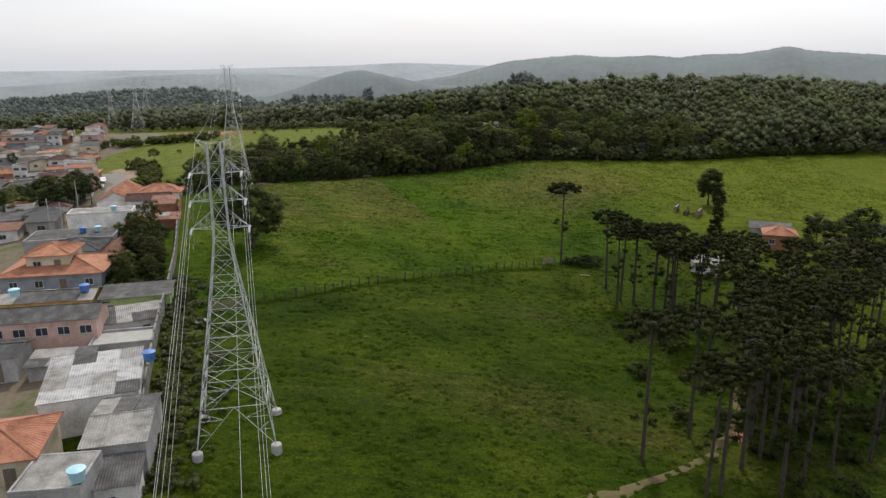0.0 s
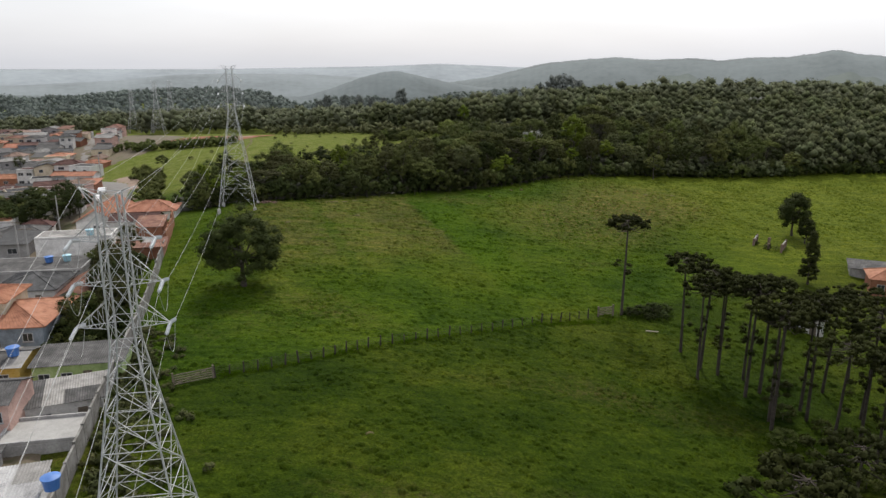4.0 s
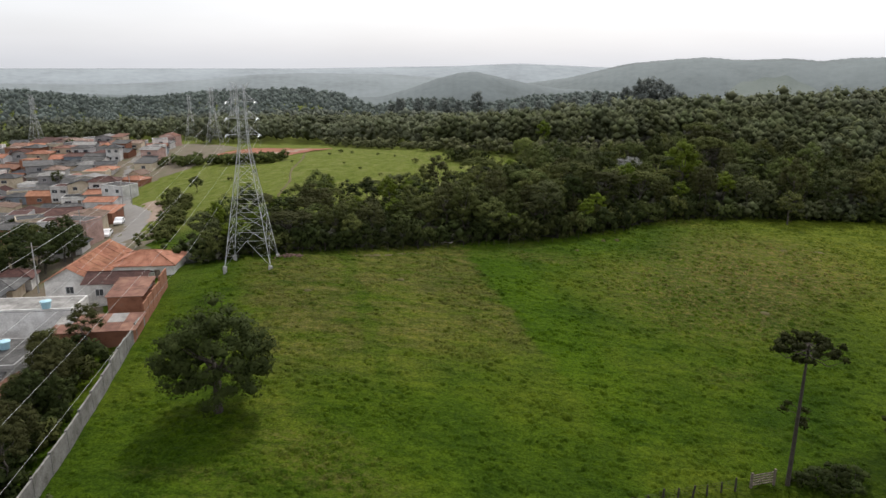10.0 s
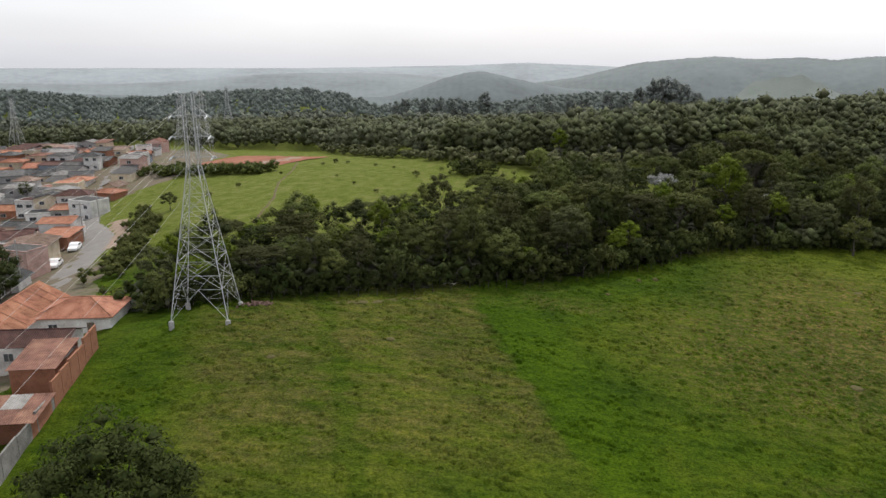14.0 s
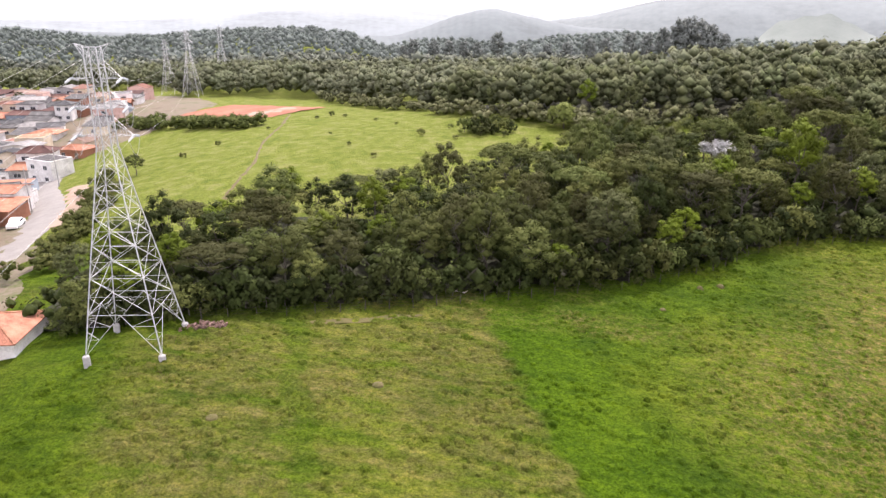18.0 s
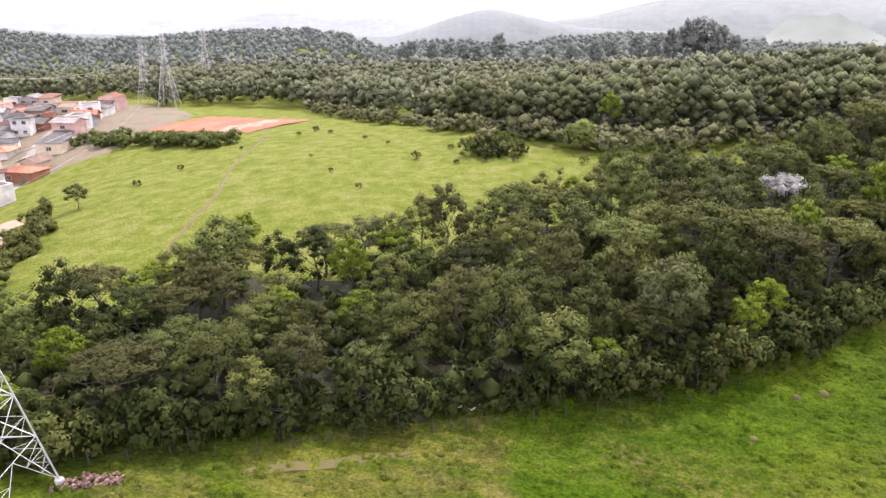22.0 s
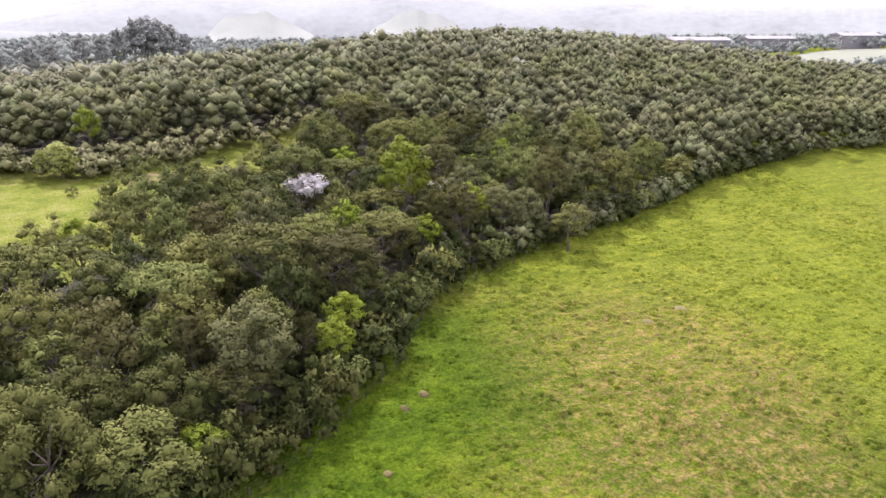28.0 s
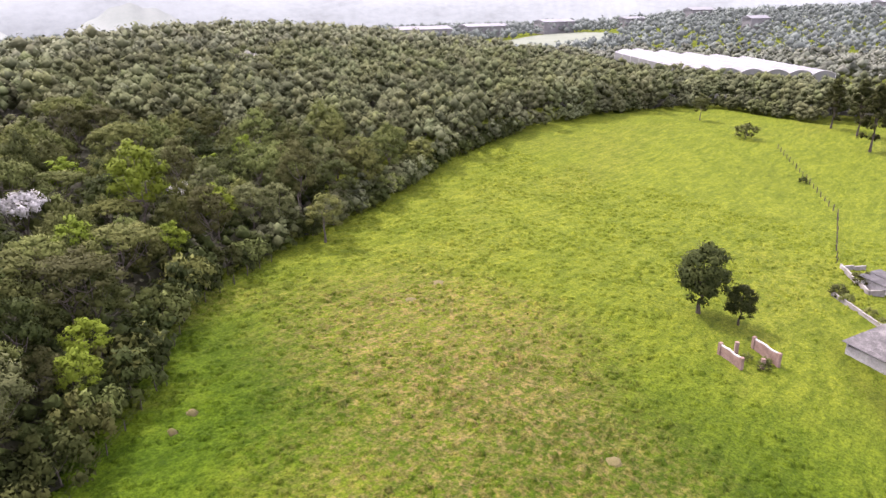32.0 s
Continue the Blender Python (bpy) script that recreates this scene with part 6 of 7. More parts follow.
for k in range(60):
    x, y = -230 + 160 * rng.uniform(), 130 + 220 * rng.uniform()
    if street_gap(x, y) > 4.5 and x < np.interp(y, [90, 170, 200, 250, 300, 345], [-75, -92, -116, -134, -156, -182]):
        plant([K_OAK, K_MID[0], K_BUSH][k % 3], x, y, rng.uniform(0.5, 0.9), k, "small garden tree between the houses", "garden trees", name="garden_tree")

plant(K_OAK, -92.0, 225.0, 0.62, 1.0, "small dark tree standing alone on the meadow", tall=0.8)

# the big tree on the pasture
K_BIG = tree_kind("great spreading dark green tree on the pasture", "leaf_dark", 5, 5.3, 8.0, 1.7, 120, 190, 0.12, "round", r0=0.42, tips=16, rough=0.1, bark="bark_dark", least=0.13)
plant(K_BIG, -32.0, 114.6, 1.0, 0.4)
K_LONE = tree_kind("rounded dark tree standing alone on the pasture", "leaf_dark", 6, 2.7, 6.0, 1.6, 80, 70, 0.15, r0=0.24, tips=9, rough=0.18, bark="bark_dark")
plant(K_LONE, 60.7, 158.0, 1.03, 1.0, tall=1.0)
plant(K_LONE, 61.4, 153.8, 0.56, 2.2, "smaller dark tree beside the lone tree", tall=1.05)
K_FIR = tree_kind("conical dark conifer on the pasture", "needle", 8, 1.5, 7.6, 0.6, 80, 50, 0.16, "cone", "bark_dark", 0.16, 4, 0.15)
K_PINE = tree_kind("dark pine with layered boughs", "needle", 9, 2.3, 7.2, 1.3, 46, 60, 0.16, "cone", "bark_dark", 0.16, 10, 0.16, 0.16)
plant(K_FIR, 53.6, 134.5, 1.05, 0.3)
for x, y, s, lab in ((185.5, 158.3, 1.9, "tall dark pine on the far pasture"), (209, 171.5, 1.6, "dark pine before the far woods"), (203, 164, 1.7, "dark pine before the far woods"), (183, 147, 1.9, "tall dark pine at the pasture's end"), (196, 150, 2.0, "tall dark pine at the pasture's end")):
    plant(K_PINE, x, y, s, x, lab, "far pines", 1.0)
plant(K_BUSH, 178.5, 186, 1.9, 0.0, "round green bush on the far pasture", name="bush")
plant(K_BUSHD, 147, 165, 0.7, 0.0, "small dark bush by the far fence", name="bush")
plant(K_MID[1], 193, 203, 0.9, 0.0, "small tree before the far woods")


# ---- araucaria grove ----
def araucaria(seed, height, spread):
    """A tall bare trunk with whorls of upturned branches at the top, each ending in a tuft of needles."""
    rng = np.random.default_rng(seed)
    g = Geo()
    lean = rng.normal(size=2) * 0.02
    pts = [(lean[0] * h, lean[1] * h, h) for h in np.linspace(-0.5, height, 9)]
    g.tube(pts, np.linspace(0.21, 0.09, 9).tolist(), 8)
    tk = g.mesh("trunk")
    tk.materials.append(M["bark_dark"])
    br, cen, rad = [], [], []
    for w in range(4):
        h = height - 0.1 - 0.5 * w
        n = int(rng.integers(7, 10))
        reach = spread * (0.62, 0.86, 1.0, 0.9)[w]
        for k in range(n):
            if w > 2 and rng.uniform() < 0.4:
                continue
            a = 2 * math.pi * k / n + rng.uniform(-0.25, 0.25) + w * 0.4
            r = reach * rng.uniform(0.72, 1.08)
            p0 = (lean[0] * h, lean[1] * h, h)
            p1 = (r * 0.6 * math.cos(a), r * 0.6 * math.sin(a), h - 0.12 * r)
            p2 = (r * math.cos(a), r * math.sin(a), h + 0.2 * r - 0.1)
            br.append(Geo().tube([p0, p1, p2], [0.055, 0.04, 0.025], 4))
            cen.append((p2[0], p2[1], p2[2] + 0.1))
            rad.append(rng.uniform(0.32, 0.46))
            for _ in range(int(rng.integers(1, 4))):
                f = rng.uniform(0.68, 0.95)
                cen.append((p2[0] * f + rng.normal() * 0.3, p2[1] * f + rng.normal() * 0.3, p2[2] + 0.02 + rng.normal() * 0.08))
                rad.append(rng.uniform(0.2, 0.34))
    for k in range(int(rng.integers(2, 9))):
        h, a, r = height * rng.uniform(0.25, 0.7), rng.uniform(0, 6.28), rng.uniform(0.4, 1.2)
        p2 = (r * math.cos(a), r * math.sin(a), h + 0.1)
        br.append(Geo().tube([(lean[0] * h, lean[1] * h, h - 0.1), p2], [0.03, 0.02], 4))
        cen.append(p2)
        rad.append(rng.uniform(0.3, 0.5))
    bm = [b.mesh("branch") for b in br]
    for b in bm:
        b.materials.append(M["bark_dark"])
    cen, rad = np.array(cen), np.array(rad)
    v, f, vn = leaves_on(rng, cen, rad, 44, 0.13, 0.75, -0.9)
    cv = ICO_V[None] * (rad * 0.62)[:, None, None] * np.array([1, 1, 0.7]) + cen[:, None]
    cf = (ICO_F[None] + (np.arange(len(cen)) * len(ICO_V))[:, None, None]).reshape(-1, 3)
    me = fast_mesh("crown", np.concatenate([v, cv.reshape(-1, 3)]), np.concatenate([f, cf + len(v)]), True, np.concatenate([vn, np.tile(ICO_V, (len(cen), 1))]))
    me.materials.append(M["needle"])
    return tk, bm, me


ARAU = [araucaria(200 + i, 13.6, 2.9 + 0.25 * (i % 3)) for i in range(6)]
GROVE = [(20.4, 117.3), (26.4, 108.8), (27.9, 105.3), (30.0, 105.2), (26.7, 102.4), (29.6, 104.0), (32.6, 103.7), (33.5, 100.8), (32.2, 94.6), (31.7, 92.7), (36.9, 97.7), (41.7, 102.7), (40.3, 88.0), (40.6, 86.0), (46.0, 105.4), (33.3, 96.3), (31.4, 99.6), (36.8, 95.8), (41.3, 93.0), (42.0, 89.6), (47.9, 91.9), (18.7, 59.4), (25.4, 65.7), (23.1, 54.6), (24.6, 55.2), (31.8, 65.7), (31.5, 62.6), (33.6, 64.6), (41.5, 75.6), (41.0, 72.6), (45.4, 77.2), (47.7, 79.9), (50.8, 83.8), (52.9, 85.7), (55.2, 87.7), (60.1, 92.8), (63.9, 97.2), (38.4, 82.0), (44.2, 84.6), (36.2, 75.2), (34.4, 70.2), (49.5, 97.0), (53.2, 101.2), (35.8, 88.2), (56.4, 96.0), (38.0, 68.6), (28.6, 60.2), (43.6, 97.4)]
rng = np.random.default_rng(77)
GROVE += [(30 + 4.4 * k % 19 + rng.uniform(-1, 1), 56 + 3.1 * k % 23 + rng.uniform(-1, 1)) for k in range(9)]
for i, (x, y) in enumerate(GROVE):
    tk, bm, me = ARAU[i % len(ARAU)]
    s = rng.uniform(0.88, 1.06)
    low = {0: "lone tall araucaria pine at the fence's end", 21: "tall araucaria pine standing apart on the grass"}.get(i, "tall araucaria pine with bare trunk and umbrella crown")
    ob = thing("araucaria_pine", low, "pine tree", Matrix.LocRotScale((x, y, at(x, y)), Euler((0, 0, rng.uniform(0, 6.28))), (s, s, s * (0.98 if i != 21 else 1.0))), "araucaria grove")
    part("trunk", tk, None, ob)
    for b in bm:
        part("branch", b, None, ob)
    part("crown", me, None, ob)
for k in range(30):
    a, r = rng.uniform(0, 6.28), math.sqrt(rng.uniform())
    plant([K_BUSHD, K_BUSH][k % 2], 44 + 15 * r * math.cos(a), 88 + 17 * r * math.sin(a), rng.uniform(0.4, 1.0), a, "low bush under the araucaria pines", "grove undergrowth", name="bush")
gx, gy = 38 + rng.normal(size=44) * 7, 68 + rng.normal(size=44) * 9
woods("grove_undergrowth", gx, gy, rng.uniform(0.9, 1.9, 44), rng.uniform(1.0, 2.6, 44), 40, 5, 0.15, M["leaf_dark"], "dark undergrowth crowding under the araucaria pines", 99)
for x, y, s in ((21.8, 118.0, 0.8), (23.2, 118.6, 0.9), (25.2, 119.4, 1.0), (27.2, 120.2, 0.8), (24.4, 117.4, 0.6), (26.4, 118.2, 0.7)):
    plant(K_BUSHD, x, y, s, x, "dark bush at the end of the fence", "fence bushes", 0.8, name="bush")
for x, y, s in ((70, 128, 1.0), (74, 125, 1.1), (78, 122, 1.1), (72, 119, 0.9), (66, 116, 1.0), (80, 131, 1.1), (62, 108, 0.9), (70, 108, 1.0), (76, 112, 1.1)):
    plant(K_OAK, x, y, s, x, "dark garden tree beside the farmhouse", "farm trees", name="garden_tree")


# ---- farm buildings and the ruin ----
house("small farmhouse of brick with white posts and orange roof", (62.2, 132.2), (67.6, 130.2), 5.6, at(65, 134) + 2.5, "brick", "orange", "hip", 1.4, windows=2, seed=301)
house("low farm shed with a dull brown-grey roof", (62.6, 139.4), (69.4, 136.6), 4.4, at(65, 140) + 1.4, "grey", "grey", "shed", 0.4, windows=0, seed=302)
house("small whitewashed hut among the pines", (43.6, 118.6), (48.2, 117.0), 3.6, at(46, 119) + 2.2, "white", "pale", "gable", 0.9, windows=2, seed=303)
house("farmhouse with dark red roof under the trees", (73.0, 128.4), (80.0, 126.0), 5.4, at(76, 129) + 2.4, "cream", "rust", "hip", 1.4, windows=2, seed=304)
house("small stone outbuilding inside the garden walls", (88.4, 143.0), (92.0, 141.2), 3.0, at(90, 143) + 1.5, "grey", "dark", "shed", 0.3, windows=1, seed=305)
wall_run("low grey garden wall of rough stone", [(95.5, 149.0), (87.0, 144.4), (88.6, 142.6)], 0.7, 0.25, "old_wall", 6, 2.0, 0.05)
wall_run("low grey garden wall of rough stone", [(82.2, 147.8), (75.6, 141.4), (73.8, 139.0)], 0.6, 0.25, "old_wall", 7, 2.0, 0.05)
wall_run("low grey garden wall of rough stone", [(95.5, 149.0), (98.6, 146.2)], 0.7, 0.25, "old_wall", 8, 2.0, 0.05)
for x, y, s in ((82.4, 147.2, 0.7), (81.0, 146.0, 0.6), (84.0, 147.4, 0.6), (79.0, 143.0, 0.5), (76.5, 141.0, 0.6), (90.4, 145.6, 0.9)):
    plant(K_BUSH, x, y, s, x, "clipped bush beside the garden wall", "garden bushes", name="bush")

M["ruin"] = mat("ruin_plaster", [(0.11, 0.075, 0.06), (0.17, 0.115, 0.092), (0.21, 0.16, 0.13)], 1.1, 0.9, bump=0.25)
ruin = thing("ruined_hut", "roofless ruin with two salmon-pink walls and pale posts", "ruin")


def ruin_wall(p, q, h0, h1):
    (x0, y0), (x1, y1) = p, q
    L, turn = math.hypot(x1 - x0, y1 - y0), math.atan2(y1 - y0, x1 - x0)
    z = min(at(x0, y0), at(x1, y1))
    m = Matrix.LocRotScale((x0, y0, z), Euler((0, 0, turn)), None)
    n = 9
    g = Geo()
    tops = [h0 + (h1 - h0) * k / n + 0.05 * math.sin(5 * k) for k in range(n + 1)]
    v = [(L * k / n, yy, zz) for yy in (-0.09, 0.09) for zz in (0, 1) for k in range(n + 1)]
    v = [(x, y, -0.5 if zz == 0 else tops[i % (n + 1)]) for i, (x, y, zz) in enumerate(v)]
    N = n + 1
    f = [(i, i + 1, N + i + 1, N + i) for i in range(n)] + [(2 * N + i, 3 * N + i, 3 * N + i + 1, 2 * N + i + 1) for i in range(n)] + [(N + i, N + i + 1, 3 * N + i + 1, 3 * N + i) for i in range(n)]
    part("wall", g.put(v, f), M["ruin"], ruin, m=m)
    cap = Geo()
    for k in range(n):
        cap.beam((L * k / n, 0, tops[k] + 0.04), (L * (k + 1) / n, 0, tops[k + 1] + 0.04), 0.12)
    part("coping", cap, M["concrete"], ruin, "pale cement coping", m=m)
    for x, h in ((0, h0), (L, h1)):
        part("post", Geo().box(x - 0.17, x + 0.17, -0.17, 0.17, -0.5, h + 0.22), M["ruin"], ruin, m=m)


ruin_wall((52.2, 153.0), (50.7, 150.5), 1.3, 1.1)
ruin_wall((56.6, 150.9), (54.7, 148.0), 1.4, 1.25)
for x, y, h in ((54.0, 151.9, 1.25), (52.8, 149.0, 1.1)):
    part("post", Geo().box(-0.18, 0.18, -0.18, 0.18, -0.5, h), M["ruin"], ruin, "free-standing post", m=pose(x, y, at(x, y), 0, 0, 30))
for x, y, s in ((53.4, 150.6, 0.35), (52.6, 148.8, 0.45), (51.6, 151.2, 0.3), (54.2, 149.0, 0.35)):
    plant(K_BUSH, x, y, s, x, "weeds growing inside the ruin", "ruin weeds", name="bush")


# ---- far greenhouses and buildings ----
M["film"] = mat("greenhouse_film", [(0.08, 0.083, 0.086), (0.12, 0.123, 0.127)], 0.05, 0.5)
M["far_white"] = mat("far_white", [(0.12, 0.12, 0.12), (0.17, 0.17, 0.17)], 0.1, 0.8)
for k in range(6):
    x, y = 309 + 0.69 * 11.2 * k, 236 - 0.73 * 11.2 * k
    ob = thing("greenhouse", "long white plastic-covered greenhouse behind the woods", "greenhouse", Matrix.LocRotScale((x, y, at(x, y) + 1.5), Euler((0, 0, radians(43.5))), None), "greenhouses")
    L, W, h, n = 112 - 10 * abs(k - 1), 11, 4.0, 8
    prof = [(0, 0)] + [(W * i / n, h + 1.6 * math.sin(math.pi * i / n)) for i in range(n + 1)] + [(W, 0)]
    N = len(prof)
    g = Geo().put([(xx, px, pz) for xx in (0, L) for px, pz in prof], [(i, N + i, N + i + 1, i + 1) for i in range(N - 1)] + [tuple(range(N)), tuple(range(2 * N - 1, N - 1, -1))])
    part("cover", g, M["film"], ob)
    for j in range(9):
        r = Geo().tube([(L * j / 8, p0, z0 + 0.05) for p0, z0 in prof], [0.12] * N, 4)
        part("hoop", r, M["frame"], ob)
rng = np.random.default_rng(88)
for k, (x, y, w, d, h) in enumerate(((560, 640, 60, 30, 9), (640, 610, 50, 26, 8), (720, 560, 40, 24, 8), (800, 420, 30, 16, 9), (700, 330, 22, 12, 8), (880, 250, 24, 14, 9), (760, 480, 26, 14, 7), (520, 760, 50, 24, 8))):
    ob = thing("farm_building", "distant pale building on the hazy slope", "building", Matrix.LocRotScale((x, y, at(x, y) + 8), Euler((0, 0, radians(-30))), None), "distant buildings")
    part("wall", Geo().box(0, w, 0, d, -8, h * 0.7), M["far_white"], ob)
    part("roof", Geo().put([(-1, -1, h * 0.7), (w + 1, -1, h * 0.7), (w + 1, d + 1, h * 0.7), (-1, d + 1, h * 0.7), (-1, d / 2, h), (w + 1, d / 2, h)], [(0, 1, 5, 4), (2, 3, 4, 5), (0, 4, 3), (1, 2, 5)]), M["film"], ob)

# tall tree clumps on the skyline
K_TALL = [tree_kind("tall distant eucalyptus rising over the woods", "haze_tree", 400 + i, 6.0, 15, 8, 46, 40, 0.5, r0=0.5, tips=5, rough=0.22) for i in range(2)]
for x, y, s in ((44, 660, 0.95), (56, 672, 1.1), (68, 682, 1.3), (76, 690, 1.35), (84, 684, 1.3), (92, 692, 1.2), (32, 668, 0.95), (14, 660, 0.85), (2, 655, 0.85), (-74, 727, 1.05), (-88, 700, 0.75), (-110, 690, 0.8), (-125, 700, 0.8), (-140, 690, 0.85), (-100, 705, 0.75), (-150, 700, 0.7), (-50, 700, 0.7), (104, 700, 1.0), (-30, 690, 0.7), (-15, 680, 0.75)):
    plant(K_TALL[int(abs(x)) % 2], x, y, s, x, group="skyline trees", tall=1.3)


# ---- small things ----
g = Geo()
g.tube([(0, 0, 0.15), (0.8, 0.1, 0.35), (1.7, -0.1, 0.25), (2.4, 0.2, 0.7)], [0.12, 0.1, 0.08, 0.04], 6).tube([(0.8, 0.1, 0.35), (1.2, 0.6, 0.6)], [0.07, 0.03], 5)
tagged(part("fallen_log", g, M["log_wood"], m=Matrix.LocRotScale((-19.6, 171.2, at(-19.6, 171.2) - 0.05), None, None)), "bleached fallen branch lying at the forest's edge", "log")
g = Geo()
g.tube([(0, 0, 0.1), (1.6, -0.5, 0.15)], [0.09, 0.06], 6)
tagged(part("fallen_log", g, M["log_wood"], m=pose(23.0, 113.6, at(23, 113.6))), "pale fallen branch in the grass", "log")
pile = thing("brick_pile", "heap of old reddish bricks at the forest's edge", "brick pile", pose(-41.2, 157.6, at(-41.2, 157.6), 0, 0, 20))
bk = Geo().box(-0.14, 0.14, -0.09, 0.09, -0.07, 0.07).mesh("brick")
bk.materials.append(mat("pile_brick", [(0.11, 0.065, 0.05), (0.20, 0.13, 0.105)], 2.0, 0.9, spread=0.3))
for k in range(150):
    x = rng.uniform(-2.2, 2.2)
    part("brick", bk, None, pile, m=Matrix.LocRotScale((x, rng.normal() * 0.35, rng.uniform(0.05, 0.5) * (1 - abs(x) / 2.6)), Euler(rng.uniform(0, 3, 3)), None))


M["earth"] = mat("earth", [(0.060, 0.060, 0.015), (0.110, 0.088, 0.040)], 1.5, 0.95, bump=0.6)


def mound(x, y, r, h, material, label):
    n, rings = 14, 5
    v = [(0, 0, h)] + [(r * i / rings * math.cos(2 * math.pi * k / n) * (1 + 0.15 * math.sin(3 * k)), r * i / rings * math.sin(2 * math.pi * k / n), h * (1 - (i / rings) ** 2) - (0.1 if i == rings else 0)) for i in range(1, rings + 1) for k in range(n)]
    f = [(0, 1 + k, 1 + (k + 1) % n) for k in range(n)] + [(1 + i * n + k, 1 + (i + 1) * n + k, 1 + (i + 1) * n + (k + 1) % n, 1 + i * n + (k + 1) % n) for i in range(rings - 1) for k in range(n)]
    return tagged(part("earth_mound", Geo().put(v, f), material, m=pose(x, y, at(x, y))), label, "mound", "earth mounds")


for x, y, r, h in ((10, 179.3, 0.8, 0.45), (7.6, 178.2, 0.7, 0.5), (-22.4, 152, 0.9, 0.25), (-33.6, 144.5, 0.9, 0.25), (27.6, 153.2, 1.2, 0.2), (46, 205, 0.5, 0.5), (38, 181.5, 1.2, 0.3), (44, 182.5, 1.6, 0.3), (-9.5, 80.3, 0.7, 0.3), (3, 172, 0.6, 0.25)):
    mound(x, y, r * 0.6, h * 0.8, M["earth"], "low brown earth mound in the grass")

M["car_paint"] = mat("car_paint", [(0.72, 0.72, 0.72), (0.8, 0.8, 0.8)], 1.0, 0.3)
M["rubber"] = mat("rubber", [(0.015, 0.015, 0.015), (0.03, 0.03, 0.03)], 2.0, 0.8)


def car(x, y, turn, label, material):
    ob = thing("car", label, "car", pose(x, y, at(x, y) + 0.1, 0, 0, turn), "parked cars")
    prof = [(-2.0, 0.35), (-2.0, 0.8), (-1.7, 0.92), (-0.9, 0.98), (-0.4, 1.42), (0.9, 1.45), (1.6, 1.0), (2.0, 0.92), (2.05, 0.4)]
    N = len(prof)
    part("body", Geo().put([(px, yy, pz) for yy in (-0.82, 0.82) for px, pz in prof], [(i, N + i, N + (i + 1) % N, (i + 1) % N) for i in range(N)] + [tuple(range(N)), tuple(range(2 * N - 1, N - 1, -1))]), material, ob)
    part("window_band", Geo().box(-0.5, 0.95, -0.835, 0.835, 1.02, 1.34), M["glass"], ob)
    for px in (-1.25, 1.3):
        for py in (-0.8, 0.8):
            wh = part("wheel", Geo().beam((px, py - 0.1, 0.3), (px, py + 0.1, 0.3), 0.31, sides=14), M["rubber"], ob)
            part("rim", Geo().beam((px, py - 0.11, 0.3), (px, py + 0.11, 0.3), 0.18, sides=10), M["frame"], wh)
    return ob


car(-90.6, 184.6, 112, "small white car parked at the street side", M["car_paint"])
car(-95.5, 181.0, 20, "small white car parked across the yard", M["car_paint"])
car(-95.5, 196.5, 112, "white car parked along the street", M["car_paint"])


def street_pole(x, y):
    ob = thing("utility_pole", "grey concrete utility pole with a crossbar", "pole", pose(x, y, at(x, y), 0, 0, 20), "utility poles")
    part("mast", Geo().beam((0, 0, -0.4), (0, 0, 8.2), 0.14, 0.09, 8), M["concrete"], ob)
    part("crossbar", Geo().box(-0.9, 0.9, -0.05, 0.05, 7.5, 7.62), M["wood"], ob)
    return ob


for x, y in ((-70, 126.5), (-79, 150), (-87.5, 173), (-100.5, 206), (-113.5, 229.5), (-76, 133)):
    street_pole(x, y)

# hummocks: the pasture's uneven turf
rng = np.random.default_rng(55)
n = 34000
hx, hy = rng.uniform(-50, 115, n), rng.uniform(48, 228, n)
wave = np.sin(hx * 0.31 + 2 * np.sin(hy * 0.11)) * np.sin(hy * 0.23 + 1.7 * np.sin(hx * 0.13))
ok = (beyond_edge(hx, hy) < 1.5) & (hx > np.interp(hy, [40, 93, 126, 150], [-22, -37, -47, -54])) & (rng.uniform(size=n) < 0.4 + 0.6 * (wave > -0.1)) & (np.abs(hx - 60) + np.abs(hy - 140) > 22)
hx, hy, wave = hx[ok], hy[ok], wave[ok]
n = len(hx)
hz = land(hx, hy) + bumps(hx, hy)
hr = rng.uniform(0.22, 0.62, n)
hh = hr * rng.uniform(0.28, 0.55, n) * np.where(wave > -0.1, 1.1, 0.8)
k5 = np.arange(5) * 2 * np.pi / 5
a = rng.uniform(0, 6.28, n)[:, None] + k5[None]
r1, r2 = hr[:, None] * rng.uniform(0.45, 0.75, (n, 5)), hr[:, None] * rng.uniform(0.85, 1.4, (n, 5))
top = np.stack([hx + rng.normal(size=n) * 0.06, hy + rng.normal(size=n) * 0.06, hz + hh], -1)[:, None]
mid = np.stack([hx[:, None] + r1 * np.cos(a), hy[:, None] + r1 * np.sin(a), hz[:, None] + hh[:, None] * rng.uniform(0.5, 0.95, (n, 5))], -1)
low = np.stack([hx[:, None] + r2 * np.cos(a), hy[:, None] + r2 * np.sin(a), np.broadcast_to(hz[:, None] - 0.12, (n, 5))], -1)
V = np.concatenate([top, mid, low], 1).reshape(-1, 3)
F = [(0, 1 + i, 1 + (i + 1) % 5) for i in range(5)]
for i in range(5):
    j = (i + 1) % 5
    F += [(1 + i, 6 + i, 6 + j), (1 + i, 6 + j, 1 + j)]
F = (np.array(F)[None] + (np.arange(n) * 11)[:, None, None]).reshape(-1, 3)
tagged(part("turf_hummocks", fast_mesh("turf_hummocks", V, F, True), M["pasture"]), "uneven grassy hummocks of the pasture turf", "grass", kind="stuff")

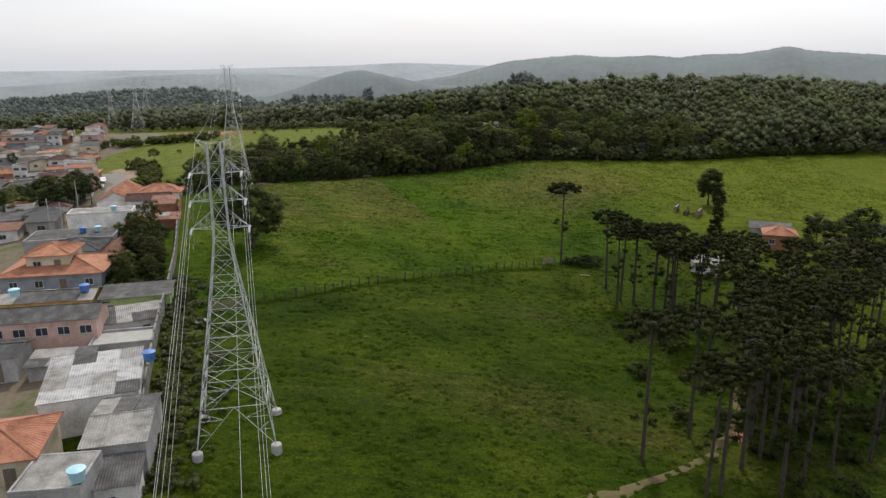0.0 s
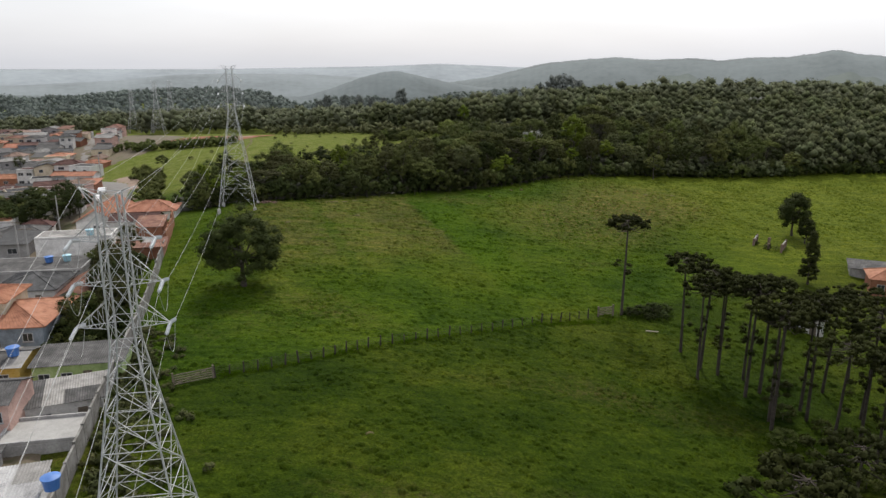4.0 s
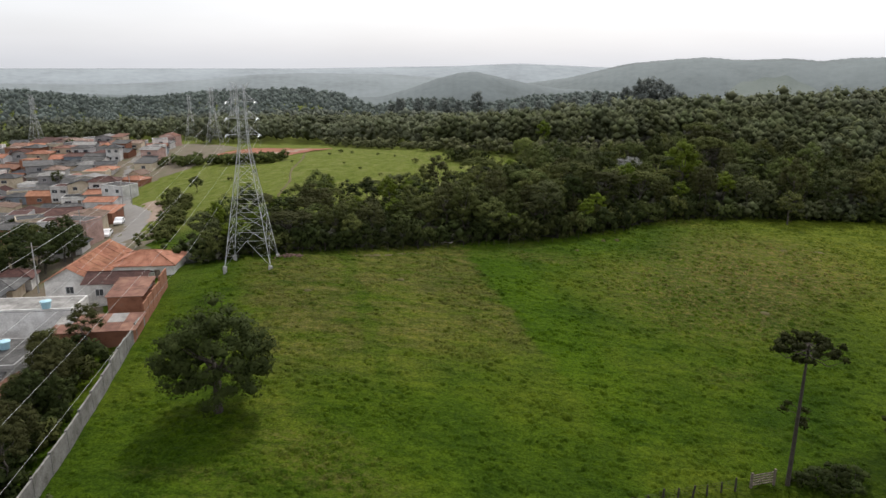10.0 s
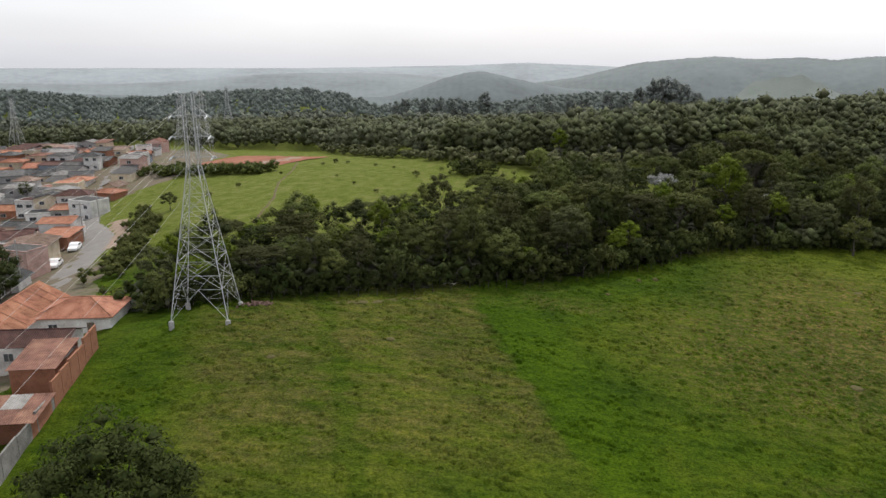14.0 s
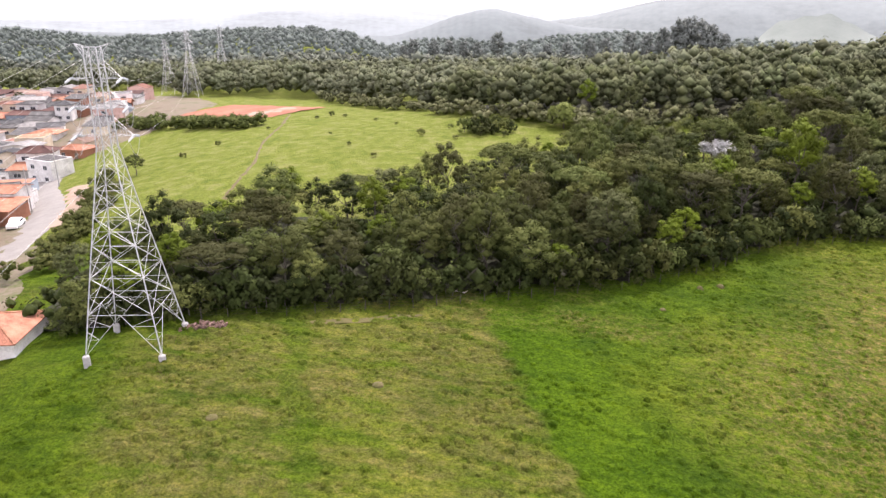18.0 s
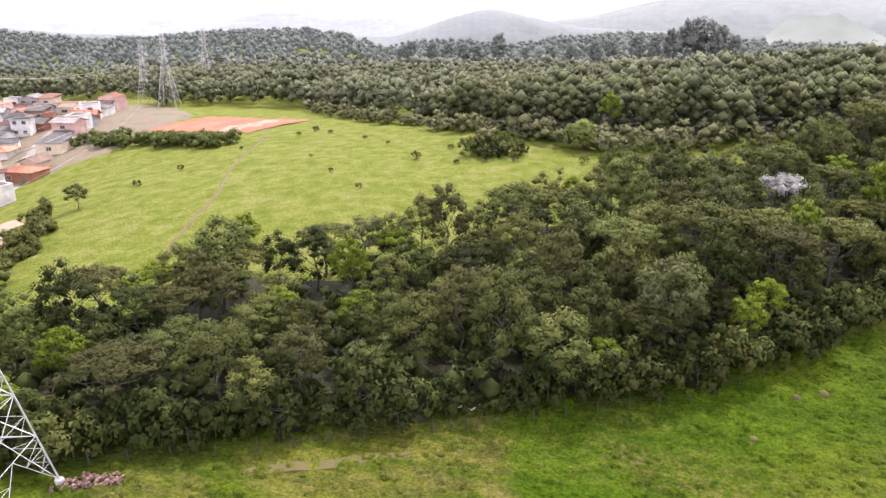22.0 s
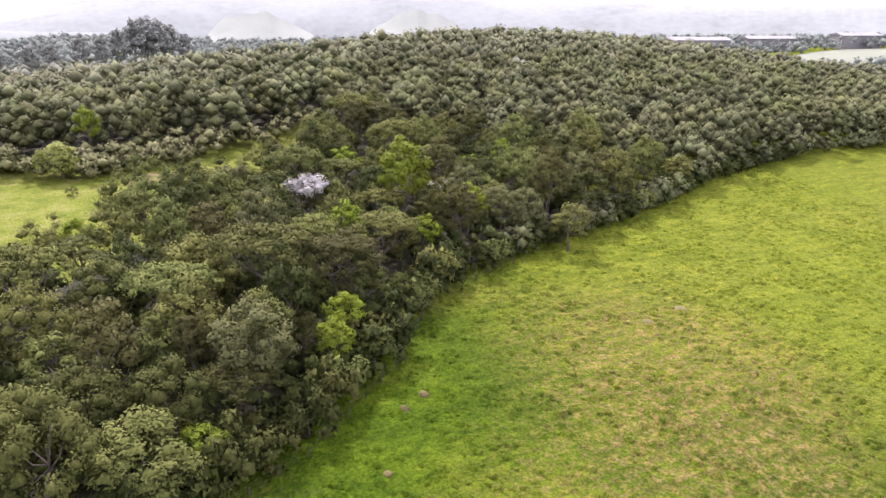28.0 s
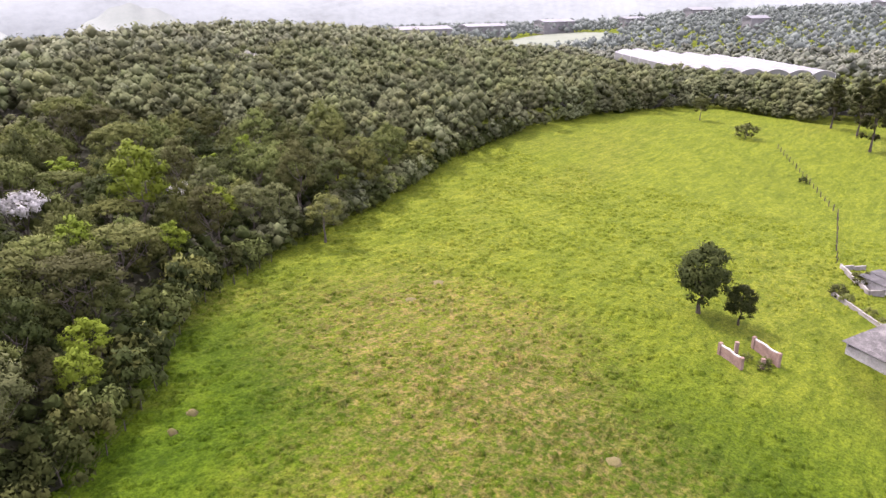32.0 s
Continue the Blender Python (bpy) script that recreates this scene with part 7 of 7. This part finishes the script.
# tussocks of grass over the pasture
rng = np.random.default_rng(99)
n = 30000
tx, ty = rng.uniform(-50, 75, n), rng.uniform(42, 225, n)
wave = np.sin(tx * 0.21 + 2 * np.sin(ty * 0.07)) * np.sin(ty * 0.17 + 1.7 * np.sin(tx * 0.09))
ok = (beyond_edge(tx, ty) < 0.5) & (tx > np.interp(ty, [40, 93, 126, 150], [-22, -37, -47, -54])) & (rng.uniform(size=n) < 0.35 + 0.65 * (wave > 0.05))
tx, ty = tx[ok], ty[ok]
n = len(tx)
tz = land(tx, ty) + bumps(tx, ty)
hgt = rng.uniform(0.10, 0.24, n) * np.where(wave[ok] > 0.05, 1.15, 0.8)
# ranker grass along the post fence
fl = np.array([(-26.5, 88.2), (-17.8, 93.6), (-12.3, 98.1), (-3.2, 104.0), (8.8, 111.3), (19.8, 115.6)])
k = rng.integers(0, 5, 1500)
f = rng.uniform(size=1500)
ax, ay = fl[k, 0] + f * (fl[k + 1, 0] - fl[k, 0]) + rng.normal(size=1500) * 0.3, fl[k, 1] + f * (fl[k + 1, 1] - fl[k, 1]) + rng.normal(size=1500) * 0.3
tx, ty = np.r_[tx, ax], np.r_[ty, ay]
tz, hgt = np.r_[tz, land(ax, ay) + bumps(ax, ay)], np.r_[hgt, rng.uniform(0.2, 0.42, 1500)]
n = len(tx)
V = []
for b in range(7):
    a, o, oa = rng.uniform(0, 6.28, n), rng.uniform(0, 0.32, n), rng.uniform(0, 6.28, n)
    dx, dy = np.cos(a), np.sin(a)
    bx, by = tx + o * np.cos(oa), ty + o * np.sin(oa)
    w = rng.uniform(0.012, 0.03, n)
    lean = rng.uniform(0.05, 0.22, n)
    V.append(np.stack([np.stack([bx - dy * w, by + dx * w, tz - 0.06], -1), np.stack([bx + dy * w, by - dx * w, tz - 0.06], -1), np.stack([bx + dx * lean, by + dy * lean, tz + hgt * rng.uniform(0.6, 1.1, n)], -1)], 1))
V = np.stack(V, 1).reshape(-1, 3)
tagged(part("grass_tussocks", fast_mesh("grass_tussocks", V, np.arange(len(V)).reshape(-1, 3)), M["tuft"]), "tussocks of longer green grass", "grass", kind="stuff")
